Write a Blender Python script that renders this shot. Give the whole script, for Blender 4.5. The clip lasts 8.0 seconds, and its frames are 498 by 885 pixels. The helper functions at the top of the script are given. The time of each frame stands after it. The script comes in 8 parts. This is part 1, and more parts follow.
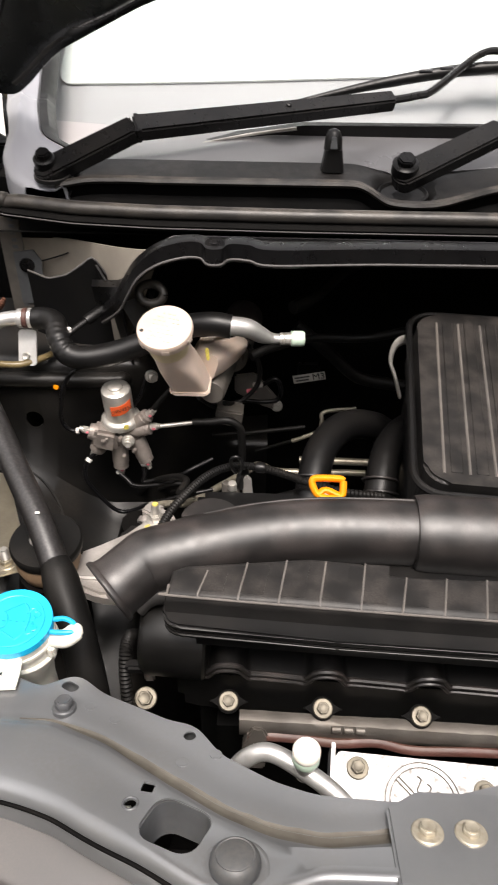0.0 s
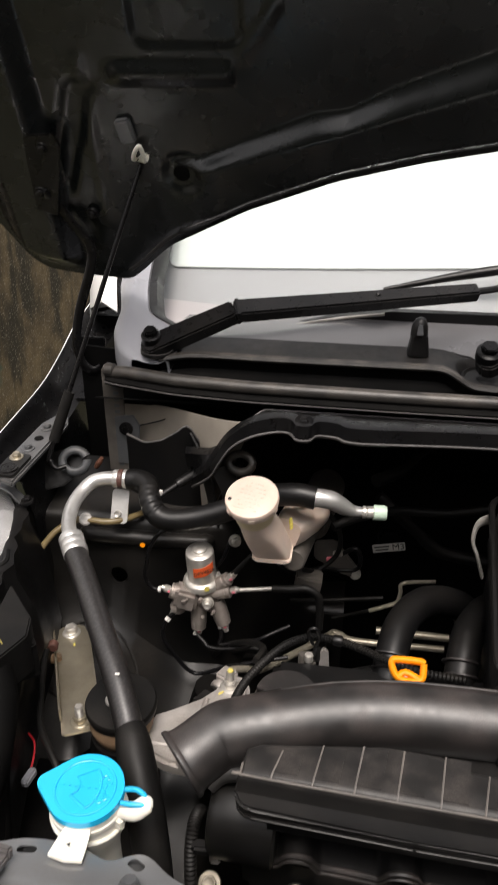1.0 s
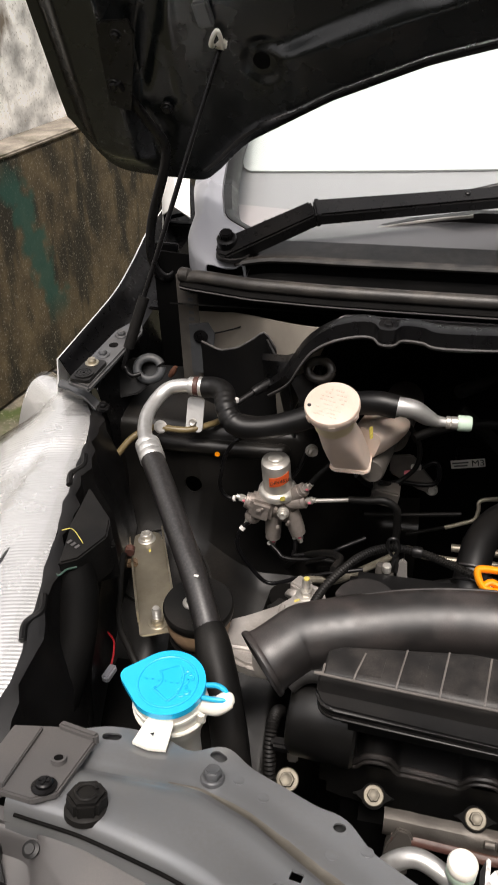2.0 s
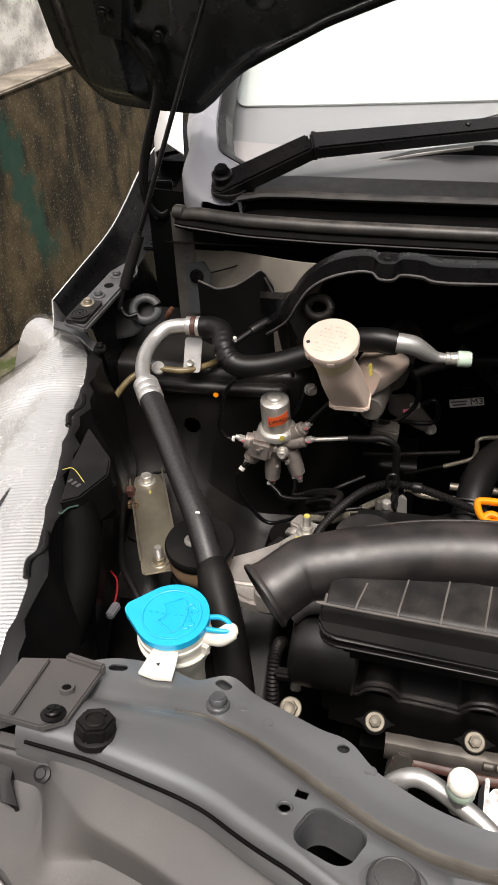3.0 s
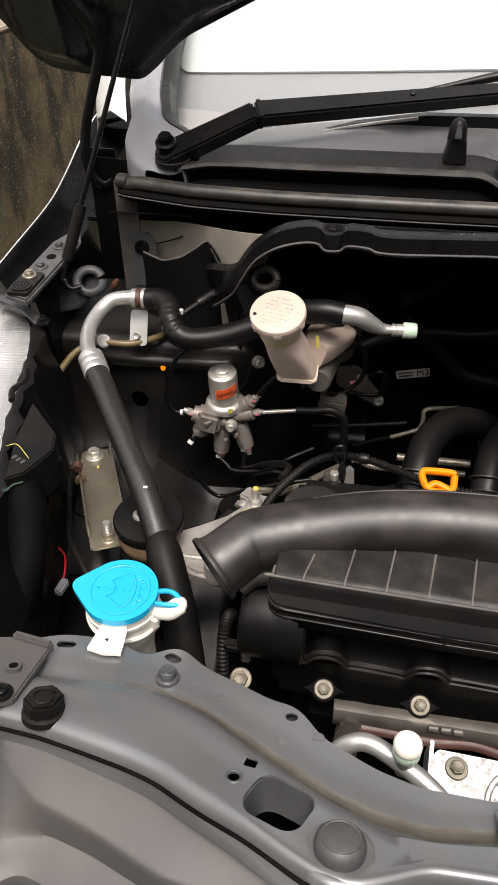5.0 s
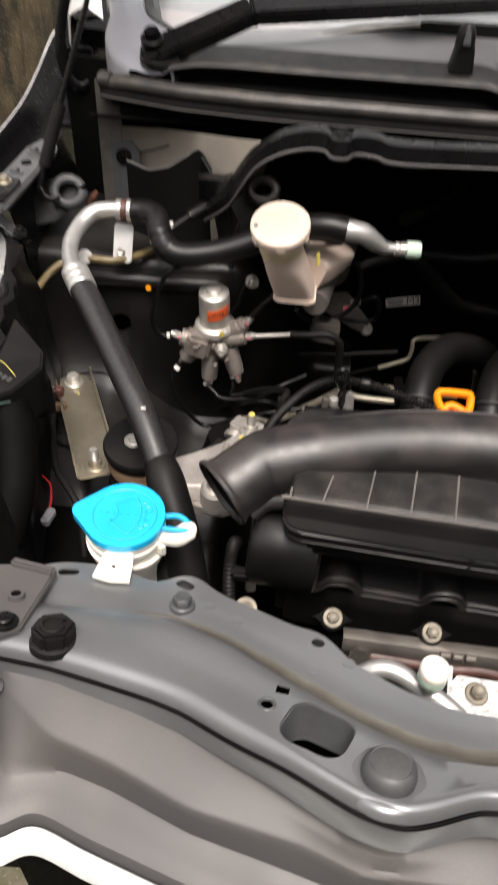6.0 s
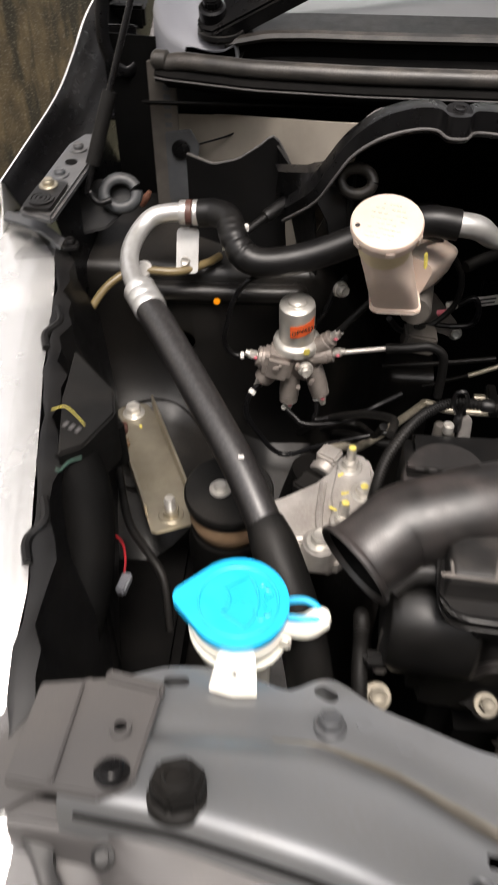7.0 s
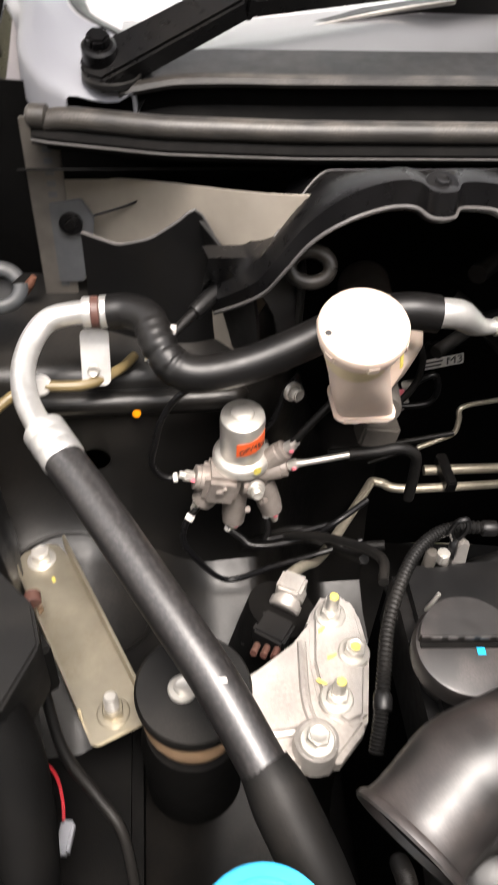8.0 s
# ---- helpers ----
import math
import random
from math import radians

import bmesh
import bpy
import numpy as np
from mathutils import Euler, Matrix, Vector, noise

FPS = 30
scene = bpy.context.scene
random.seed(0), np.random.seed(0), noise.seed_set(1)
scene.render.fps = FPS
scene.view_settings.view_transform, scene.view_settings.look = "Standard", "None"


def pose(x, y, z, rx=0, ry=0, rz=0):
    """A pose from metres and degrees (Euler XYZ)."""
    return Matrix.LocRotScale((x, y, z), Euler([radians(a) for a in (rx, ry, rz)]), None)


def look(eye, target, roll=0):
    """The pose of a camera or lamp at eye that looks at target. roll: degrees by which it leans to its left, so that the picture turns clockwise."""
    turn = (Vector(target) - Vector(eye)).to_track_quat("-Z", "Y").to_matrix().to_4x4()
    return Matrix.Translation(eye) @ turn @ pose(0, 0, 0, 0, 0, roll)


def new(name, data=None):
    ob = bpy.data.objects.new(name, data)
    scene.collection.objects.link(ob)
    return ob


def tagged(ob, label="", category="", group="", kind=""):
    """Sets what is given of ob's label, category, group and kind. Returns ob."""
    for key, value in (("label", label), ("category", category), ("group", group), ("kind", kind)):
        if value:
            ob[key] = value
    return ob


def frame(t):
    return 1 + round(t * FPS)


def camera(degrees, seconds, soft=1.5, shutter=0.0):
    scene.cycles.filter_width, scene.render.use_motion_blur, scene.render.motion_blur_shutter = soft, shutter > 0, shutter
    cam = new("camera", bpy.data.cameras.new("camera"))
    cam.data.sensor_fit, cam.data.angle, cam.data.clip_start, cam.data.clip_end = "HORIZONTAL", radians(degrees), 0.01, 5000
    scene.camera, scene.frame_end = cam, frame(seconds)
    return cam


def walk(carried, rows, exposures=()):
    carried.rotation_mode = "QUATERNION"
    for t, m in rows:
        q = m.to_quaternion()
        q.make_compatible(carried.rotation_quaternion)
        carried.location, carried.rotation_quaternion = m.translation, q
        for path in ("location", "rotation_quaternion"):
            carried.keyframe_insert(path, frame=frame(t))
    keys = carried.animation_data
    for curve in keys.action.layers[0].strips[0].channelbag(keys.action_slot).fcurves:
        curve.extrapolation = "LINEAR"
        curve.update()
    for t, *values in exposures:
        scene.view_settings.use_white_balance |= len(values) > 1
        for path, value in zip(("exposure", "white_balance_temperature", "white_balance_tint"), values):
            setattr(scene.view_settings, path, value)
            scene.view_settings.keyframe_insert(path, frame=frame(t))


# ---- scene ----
cam = camera(35.8, 8.0, soft=1.2, shutter=0.4)
PATH = [
    (0, (0.053, 0.005, 1.492), (0.016, 1.538, 0.209), 0.7),
    (0.3, (0.049, 0.005, 1.493), (-0.072, 1.568, 0.252), -0.3),
    (0.5, (0.047, 0.005, 1.498), (-0.149, 1.627, 0.345), -1.0),
    (0.6, (0.046, 0.004, 1.504), (-0.166, 1.685, 0.441), -0.9),
    (0.7, (0.045, 0.002, 1.512), (-0.188, 1.729, 0.532), -0.6),
    (0.8, (0.045, -0.001, 1.520), (-0.193, 1.741, 0.566), -0.3),
    (0.9, (0.043, -0.003, 1.527), (-0.198, 1.741, 0.578), 0.0),
    (1, (0.041, -0.004, 1.53), (-0.205, 1.729, 0.562), 0.1),
    (1.5, (0.024, -0.003, 1.514), (-0.324, 1.655, 0.451), -0.8),
    (2, (0.017, 0.0, 1.492), (-0.369, 1.609, 0.369), -2.0),
    (3.3, (0.014, -0.01, 1.475), (-0.334, 1.522, 0.237), -2.7),
    (3.5, (0.014, -0.01, 1.473), (-0.321, 1.522, 0.232), -2.6),
    (4, (0.015, -0.007, 1.47), (-0.308, 1.521, 0.22), -2.4),
    (4.5, (0.021, -0.004, 1.468), (-0.255, 1.531, 0.216), -1.4),
    (4.7, (0.028, -0.003, 1.476), (-0.24, 1.522, 0.21), -1.5),
    (5.8, (-0.036, -0.017, 1.473), (-0.142, 1.475, 0.146), 3.5),
    (6, (-0.045, 0.005, 1.421), (-0.128, 1.449, 0.04), 3.4),
    (6.2, (-0.061, 0.015, 1.402), (-0.111, 1.414, -0.027), 3.4),
    (6.5, (-0.091, 0.033, 1.391), (-0.134, 1.382, -0.085), 3.7),
    (6.8, (-0.129, 0.076, 1.367), (-0.203, 1.392, -0.136), 2.8),
    (7, (-0.145, 0.138, 1.359), (-0.262, 1.558, -0.044), 0.0),
    (7.2, (-0.161, 0.213, 1.346), (-0.19, 1.631, -0.064), 0.6),
    (7.5, (-0.164, 0.286, 1.327), (-0.108, 1.67, -0.116), 1.4),
    (7.7, (-0.177, 0.318, 1.328), (-0.103, 1.694, -0.121), 2.2),
    (8, (-0.215, 0.355, 1.331), (-0.011, 1.768, -0.07), 3.5),
]
EXPOSURES = [(t, stops, 6800, 14) for t, stops in ((0.0, 1.45), (0.5, 1.3), (1.0, 1.0), (1.5, 1.15), (2.0, 1.0), (4.0, 1.0), (4.7, 1.0), (6.0, 1.25), (6.5, 1.35), (7.0, 1.3), (7.5, 1.7), (8.0, 2.05))]
walk(cam, [(t, look(eye, target, roll)) for t, eye, target, roll in PATH], EXPOSURES)

# ---- light ----
world = bpy.data.worlds.new("overcast_sky")
scene.world = world
world.use_nodes = True
wn, wl = world.node_tree.nodes, world.node_tree.links
sky = wn.new("ShaderNodeTexSky")
sky.sky_type = "NISHITA"
sky.sun_disc = False
sky.sun_elevation, sky.sun_rotation = radians(71), radians(172)
sky.air_density, sky.dust_density = 1.0, 4.0
veil = wn.new("ShaderNodeHueSaturation")
veil.inputs["Saturation"].default_value = 0.10
wl.new(sky.outputs[0], veil.inputs["Color"])
wl.new(veil.outputs[0], wn["Background"].inputs["Color"])
wn["Background"].inputs["Strength"].default_value = 0.13
sun = new("sun", bpy.data.lights.new("sun", "SUN"))
sun.data.energy, sun.data.angle, sun.data.color = 1.35, radians(20), (1.0, 0.95, 0.88)
sun.matrix_world = look((0.25, -1.7, 5.0), (0, 0, 0))


# ---- materials ----
def mat(name, col, rough=0.5, metal=0.0, var=0.25, scale=30.0, bump=0.15, grain=600.0, dust=None, amount=0.3, dscale=14.0, coat=0.0, spec=0.5, trans=0.0, sss=0.0, uneven=0.12):
    m = bpy.data.materials.new(name)
    m.use_nodes = True
    nt = m.node_tree
    b = nt.nodes["Principled BSDF"]
    N = nt.nodes.new
    tc = N("ShaderNodeTexCoord")

    def noise_tex(s, detail=5.0):
        n = N("ShaderNodeTexNoise")
        n.inputs["Scale"].default_value, n.inputs["Detail"].default_value = s, detail
        nt.links.new(tc.outputs["Object"], n.inputs["Vector"])
        return n

    big = noise_tex(scale)
    ramp = N("ShaderNodeMapRange")
    ramp.inputs["From Min"].default_value, ramp.inputs["From Max"].default_value = 0.3, 0.7
    ramp.inputs["To Min"].default_value, ramp.inputs["To Max"].default_value = 1 - var, 1 + var
    nt.links.new(big.outputs["Fac"], ramp.inputs["Value"])
    mul = N("ShaderNodeVectorMath")
    mul.operation = "SCALE"
    mul.inputs[0].default_value = col[:3]
    nt.links.new(ramp.outputs[0], mul.inputs["Scale"])
    colour = mul.outputs[0]
    if dust:
        patch = noise_tex(dscale, 8.0)
        wide = N("ShaderNodeMapRange")
        wide.interpolation_type = "SMOOTHSTEP"
        wide.inputs["From Min"].default_value, wide.inputs["From Max"].default_value = 0.38, 0.68
        wide.inputs["To Min"].default_value, wide.inputs["To Max"].default_value = 0.15 * amount, 1.25 * amount
        nt.links.new(patch.outputs["Fac"], wide.inputs["Value"])
        speck = noise_tex(max(grain * 0.5, 250.0), 4.0)
        fine = N("ShaderNodeMapRange")
        fine.inputs["From Min"].default_value, fine.inputs["From Max"].default_value = 0.3, 0.7
        fine.inputs["To Min"].default_value, fine.inputs["To Max"].default_value = 0.4, 1.1
        nt.links.new(speck.outputs["Fac"], fine.inputs["Value"])
        both = N("ShaderNodeMath")
        both.operation = "MULTIPLY"
        nt.links.new(wide.outputs[0], both.inputs[0])
        nt.links.new(fine.outputs[0], both.inputs[1])
        # Dust tint rises on upward faces, so shading from above enters the colour too.
        geo, sep, toplit, settled = N("ShaderNodeNewGeometry"), N("ShaderNodeSeparateXYZ"), N("ShaderNodeMapRange"), N("ShaderNodeMath")
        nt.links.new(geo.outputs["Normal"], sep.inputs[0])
        toplit.inputs["From Min"].default_value, toplit.inputs["From Max"].default_value = 0.15, 0.85
        toplit.inputs["To Min"].default_value, toplit.inputs["To Max"].default_value = 0.25, 1.15
        nt.links.new(sep.outputs["Z"], toplit.inputs["Value"])
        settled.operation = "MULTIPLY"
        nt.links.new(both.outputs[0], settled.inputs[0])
        nt.links.new(toplit.outputs[0], settled.inputs[1])
        mix = N("ShaderNodeMix")
        mix.data_type = "RGBA"
        nt.links.new(settled.outputs[0], mix.inputs["Factor"])
        nt.links.new(colour, mix.inputs["A"])
        mix.inputs["B"].default_value = (*dust, 1)
        colour = mix.outputs["Result"]
    nt.links.new(colour, b.inputs["Base Color"])
    rr = N("ShaderNodeMapRange")
    rr.inputs["To Min"].default_value, rr.inputs["To Max"].default_value = max(rough - uneven, 0.02), min(rough + uneven, 1)
    rn = noise_tex(scale * 3.3)
    nt.links.new(rn.outputs["Fac"], rr.inputs["Value"])
    nt.links.new(rr.outputs[0], b.inputs["Roughness"])
    if bump:
        g = noise_tex(grain, 3.0)
        bp = N("ShaderNodeBump")
        bp.inputs["Strength"].default_value, bp.inputs["Distance"].default_value = bump, 0.0006
        nt.links.new(g.outputs["Fac"], bp.inputs["Height"])
        nt.links.new(bp.outputs[0], b.inputs["Normal"])
    b.inputs["Metallic"].default_value = metal
    b.inputs["Coat Weight"].default_value = coat
    b.inputs["Coat Roughness"].default_value = 0.12
    b.inputs["Specular IOR Level"].default_value = spec
    b.inputs["Transmission Weight"].default_value = trans
    if sss:
        b.inputs["Subsurface Weight"].default_value = sss
        b.inputs["Subsurface Radius"].default_value = (0.01, 0.007, 0.005)
        b.inputs["Subsurface Scale"].default_value = 0.5
    return m


DUST = (0.20, 0.17, 0.14)
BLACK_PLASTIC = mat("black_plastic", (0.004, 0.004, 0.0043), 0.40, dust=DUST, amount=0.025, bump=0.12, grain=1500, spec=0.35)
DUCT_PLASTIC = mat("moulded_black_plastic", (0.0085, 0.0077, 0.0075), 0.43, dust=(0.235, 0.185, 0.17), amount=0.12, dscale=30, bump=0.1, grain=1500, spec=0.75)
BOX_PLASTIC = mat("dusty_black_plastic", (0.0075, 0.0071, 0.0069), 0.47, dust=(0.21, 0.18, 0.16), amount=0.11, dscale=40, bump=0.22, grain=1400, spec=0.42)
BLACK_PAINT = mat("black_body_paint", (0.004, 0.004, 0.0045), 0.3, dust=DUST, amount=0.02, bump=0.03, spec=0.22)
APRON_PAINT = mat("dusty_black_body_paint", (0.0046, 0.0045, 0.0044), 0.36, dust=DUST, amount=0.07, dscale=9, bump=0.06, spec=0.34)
# Grey-brown holds the light that the bulkhead's black paint reflects.
LIT_BLACK_PAINT = mat("grey_brown_lit_black_paint", (0.33, 0.295, 0.25), 0.34, var=0.10, dust=DUST, amount=0.15, bump=0.04, coat=0.3)
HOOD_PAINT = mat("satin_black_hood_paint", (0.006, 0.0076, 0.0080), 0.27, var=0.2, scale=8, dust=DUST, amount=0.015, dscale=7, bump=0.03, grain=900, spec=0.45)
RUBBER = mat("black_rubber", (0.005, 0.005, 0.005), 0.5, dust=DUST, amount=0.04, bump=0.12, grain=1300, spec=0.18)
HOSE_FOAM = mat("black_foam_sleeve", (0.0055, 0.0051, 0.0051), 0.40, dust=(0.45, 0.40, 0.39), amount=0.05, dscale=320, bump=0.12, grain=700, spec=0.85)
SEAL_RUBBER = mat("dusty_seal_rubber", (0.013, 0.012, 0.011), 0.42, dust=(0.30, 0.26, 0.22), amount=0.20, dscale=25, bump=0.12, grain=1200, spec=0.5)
COWL_PLASTIC = mat("grey_cowl_plastic", (0.125, 0.123, 0.127), 0.30, var=0.03, scale=2, bump=0.0, coat=0.15)
COWL_DARK = mat("dark_cowl_plastic", (0.006, 0.006, 0.0065), 0.45, dust=DUST, amount=0.05, dscale=30, bump=0.2, grain=1300, spec=0.35)
WIPER_BLACK = mat("satin_black_wiper_paint", (0.006, 0.006, 0.0065), 0.3, dust=DUST, amount=0.03, bump=0.03, spec=0.25)
SUPPORT_PAINT = mat("dark_grey_metal_paint", (0.205, 0.212, 0.220), 0.30, metal=0.5, var=0.18, scale=11, dust=(0.17, 0.155, 0.135), amount=0.18, dscale=22, bump=0.0, coat=0.6, uneven=0.03)
RAIL_PAINT = mat("mid_grey_metal_paint", (0.095, 0.10, 0.107), 0.4, metal=0.3, dust=DUST, amount=0.25, bump=0.05)
COVER_PLASTIC = mat("matte_grey_plastic", (0.072, 0.069, 0.069), 0.5, var=0.10, scale=6, dust=DUST, amount=0.14, dscale=9, bump=0.06, grain=1300)
ALU = mat("bare_aluminium_pipe", (0.66, 0.655, 0.64), 0.40, metal=0.75, var=0.10, dust=(0.32, 0.29, 0.26), amount=0.2, dscale=90, bump=0.15, grain=300)
CAST_ALU = mat("cast_aluminium", (0.50, 0.475, 0.45), 0.5, metal=0.6, var=0.2, dust=(0.25, 0.2, 0.16), amount=0.35, bump=0.45, grain=700)
STEEL = mat("zinc_plated_steel", (0.62, 0.60, 0.56), 0.38, metal=0.7, dust=(0.3, 0.25, 0.18), amount=0.25, bump=0.08)
ZINC = mat("yellowish_zinc_plate", (0.42, 0.38, 0.30), 0.42, metal=0.8, var=0.15, dust=(0.3, 0.25, 0.16), amount=0.35, bump=0.1)
PLATE_METAL = mat("speckled_silver_heat_shield", (0.44, 0.44, 0.44), 0.45, metal=0.5, var=0.12, dust=(0.13, 0.12, 0.11), amount=0.65, dscale=160, bump=0.25)
BLUE_CAP = mat("bright_blue_plastic", (0.0, 0.41, 0.72), 0.36, var=0.05, bump=0.06, dust=(0.05, 0.45, 0.70), amount=0.10, dscale=30, spec=0.5)
WHITE_POLY = mat("milky_white_plastic", (0.80, 0.78, 0.70), 0.42, var=0.06, bump=0.05, dust=(0.5, 0.46, 0.38), amount=0.15, sss=0.15)
CREAM_POLY = mat("cream_pink_plastic", (0.63, 0.515, 0.44), 0.42, var=0.07, bump=0.06, dust=(0.50, 0.40, 0.32), amount=0.25, sss=0.2)
NECK_POLY = mat("cream_yellow_plastic", (0.66, 0.56, 0.36), 0.42, var=0.08, bump=0.05, dust=(0.4, 0.32, 0.2), amount=0.25, sss=0.1)
MINT_POLY = mat("pale_green_cap_plastic", (0.52, 0.66, 0.54), 0.45, var=0.06, bump=0.06)
YELLOW = mat("orange_yellow_plastic", (0.90, 0.29, 0.004), 0.4, var=0.05, bump=0.06)
PAINT_MARK = mat("yellow_paint_mark", (0.62, 0.52, 0.10), 0.6, var=0.3, scale=300, dust=(0.3, 0.25, 0.14), amount=0.5, dscale=200, bump=0.1)
LABEL_ORANGE = mat("orange_label", (0.85, 0.13, 0.03), 0.5, var=0.05, bump=0)
LABEL_WHITE = mat("white_label", (0.62, 0.6, 0.57), 0.6, var=0.15, bump=0)
INK = mat("black_ink", (0.012, 0.012, 0.012), 0.6, var=0.1, bump=0)
PINK = mat("pink_paint_mark", (0.62, 0.16, 0.2), 0.5, var=0.1, bump=0)
RED_WIRE = mat("red_wire_sleeve", (0.5, 0.02, 0.03), 0.5, var=0.1, bump=0)
RUST = mat("rusty_brown_paint", (0.12, 0.045, 0.025), 0.7, dust=(0.10, 0.05, 0.03), amount=0.6, bump=0.4)
BROWN_GASKET = mat("brown_heat_stained_gasket", (0.075, 0.03, 0.024), 0.5, dust=(0.13, 0.085, 0.06), amount=0.35, bump=0.3)
AMBER_TUBE = mat("yellowed_clear_tube", (0.20, 0.15, 0.07), 0.35, var=0.2, bump=0, trans=0.2)
TAN = mat("tan_mount_rubber", (0.22, 0.14, 0.08), 0.6, dust=DUST, amount=0.4, bump=0.3)
WHITE_PAINT = mat("white_car_paint", (0.78, 0.78, 0.77), 0.25, var=0.03, scale=4, bump=0, coat=0.6)
CHROME = mat("headlight_chrome", (0.74, 0.74, 0.73), 0.25, metal=0.65, var=0.15, scale=9, bump=0)
LOOP_PAINT = mat("blue_grey_matte_paint", (0.042, 0.046, 0.05), 0.5, dust=DUST, amount=0.15, bump=0.12)
DARK_CAST = mat("dull_cast_alloy", (0.14, 0.128, 0.115), 0.5, metal=0.5, var=0.25, dust=(0.12, 0.1, 0.08), amount=0.4, bump=0.4, grain=700)
PILLAR_TRIM = mat("blue_grey_trim_paint", (0.27, 0.275, 0.30), 0.36, var=0.03, scale=2, bump=0.0, coat=0.1)
DUST_GLINT_RIB = mat("dust_and_glint_lined_plastic", (0.10, 0.092, 0.086), 0.55, dust=DUST, amount=0.3, bump=0.1)
VALVE_CAST = mat("brownish_sand_cast_alloy", (0.30, 0.265, 0.24), 0.5, metal=0.5, var=0.25, scale=60, dust=(0.16, 0.12, 0.10), amount=0.4, dscale=60, bump=0.6, grain=450)
GRIME = mat("brown_settled_grime", (0.13, 0.118, 0.098), 0.40, metal=0.45, var=0.2, scale=60, dust=(0.10, 0.085, 0.066), amount=0.3, dscale=160, bump=0.05, grain=900, coat=0.2, uneven=0.05)
DULL_ZINC = mat("dull_brassy_bolt", (0.15, 0.135, 0.108), 0.5, metal=0.55, var=0.2, dust=(0.2, 0.17, 0.11), amount=0.2, dscale=80, bump=0.1)
DULL_BRASS = mat("dull_brassy_zinc", (0.46, 0.42, 0.34), 0.42, metal=0.6, var=0.15, dust=(0.25, 0.2, 0.13), amount=0.35, dscale=140, bump=0.1)
# Near-black: puts the bay's deep shade into the colour; also some black parts.
DARK_VOID = mat("near_black_shade", (0.002, 0.002, 0.002), 0.7, dust=(0.05, 0.042, 0.036), amount=0.06, bump=0.3, spec=0.08)


def glass_mat(name, tint, gloss):
    """Thin clear sheet: passes light straight through, and mirrors more at a low angle."""
    m = bpy.data.materials.new(name)
    m.use_nodes = True
    nt = m.node_tree
    nt.nodes.remove(nt.nodes["Principled BSDF"])
    clear, shine, mix = nt.nodes.new("ShaderNodeBsdfTransparent"), nt.nodes.new("ShaderNodeBsdfGlossy"), nt.nodes.new("ShaderNodeMixShader")
    clear.inputs["Color"].default_value = (*tint, 1)
    shine.inputs["Roughness"].default_value = gloss
    weight, power, scaled = nt.nodes.new("ShaderNodeLayerWeight"), nt.nodes.new("ShaderNodeMath"), nt.nodes.new("ShaderNodeMapRange")
    weight.inputs["Blend"].default_value = 0.5
    power.operation = "POWER"
    power.inputs[1].default_value = 5.0
    nt.links.new(weight.outputs["Facing"], power.inputs[0])
    scaled.inputs["To Min"].default_value = 0.045
    nt.links.new(power.outputs[0], scaled.inputs["Value"])
    nt.links.new(scaled.outputs[0], mix.inputs[0])
    nt.links.new(clear.outputs[0], mix.inputs[1])
    nt.links.new(shine.outputs[0], mix.inputs[2])
    nt.links.new(mix.outputs[0], nt.nodes["Material Output"].inputs["Surface"])
    return m


GLASS = glass_mat("windscreen_glass", (0.90, 0.93, 0.93), 0.0)
LENS = glass_mat("headlight_lens_plastic", (0.97, 0.97, 0.97), 0.03)


def concrete(name, base, dark, moss, moss_amount, stain, fleck=(0.3, 0.27, 0.22)):
    m = mat(name, base, 0.85, var=0.6, scale=11.0, bump=0.9, grain=120, dust=dark, amount=0.42, dscale=110.0)
    nt = m.node_tree
    b = nt.nodes["Principled BSDF"]
    old = b.inputs["Base Color"].links[0].from_socket
    tc = nt.nodes.new("ShaderNodeTexCoord")
    mp = nt.nodes.new("ShaderNodeMapping")
    mp.inputs["Scale"].default_value = stain
    nt.links.new(tc.outputs["Object"], mp.inputs["Vector"])
    n = nt.nodes.new("ShaderNodeTexNoise")
    n.inputs["Scale"].default_value, n.inputs["Detail"].default_value = 2.2, 9.0
    nt.links.new(mp.outputs[0], n.inputs["Vector"])
    r = nt.nodes.new("ShaderNodeMapRange")
    r.inputs["From Min"].default_value, r.inputs["From Max"].default_value = 0.62 - moss_amount * 0.3, 0.75 - moss_amount * 0.3
    nt.links.new(n.outputs["Fac"], r.inputs["Value"])
    mix = nt.nodes.new("ShaderNodeMix")
    mix.data_type = "RGBA"
    nt.links.new(r.outputs[0], mix.inputs["Factor"])
    nt.links.new(old, mix.inputs["A"])
    mix.inputs["B"].default_value = (*moss, 1)
    fn, fr, fm = nt.nodes.new("ShaderNodeTexNoise"), nt.nodes.new("ShaderNodeMapRange"), nt.nodes.new("ShaderNodeMix")
    fn.inputs["Scale"].default_value, fn.inputs["Detail"].default_value = 120.0, 5.0
    nt.links.new(tc.outputs["Object"], fn.inputs["Vector"])
    fr.inputs["From Min"].default_value, fr.inputs["From Max"].default_value = 0.57, 0.72
    fr.inputs["To Max"].default_value = 0.7
    nt.links.new(fn.outputs["Fac"], fr.inputs["Value"])
    fm.data_type = "RGBA"
    nt.links.new(fr.outputs[0], fm.inputs["Factor"])
    nt.links.new(mix.outputs["Result"], fm.inputs["A"])
    fm.inputs["B"].default_value = (*fleck, 1)
    nt.links.new(fm.outputs["Result"], b.inputs["Base Color"])
    return m


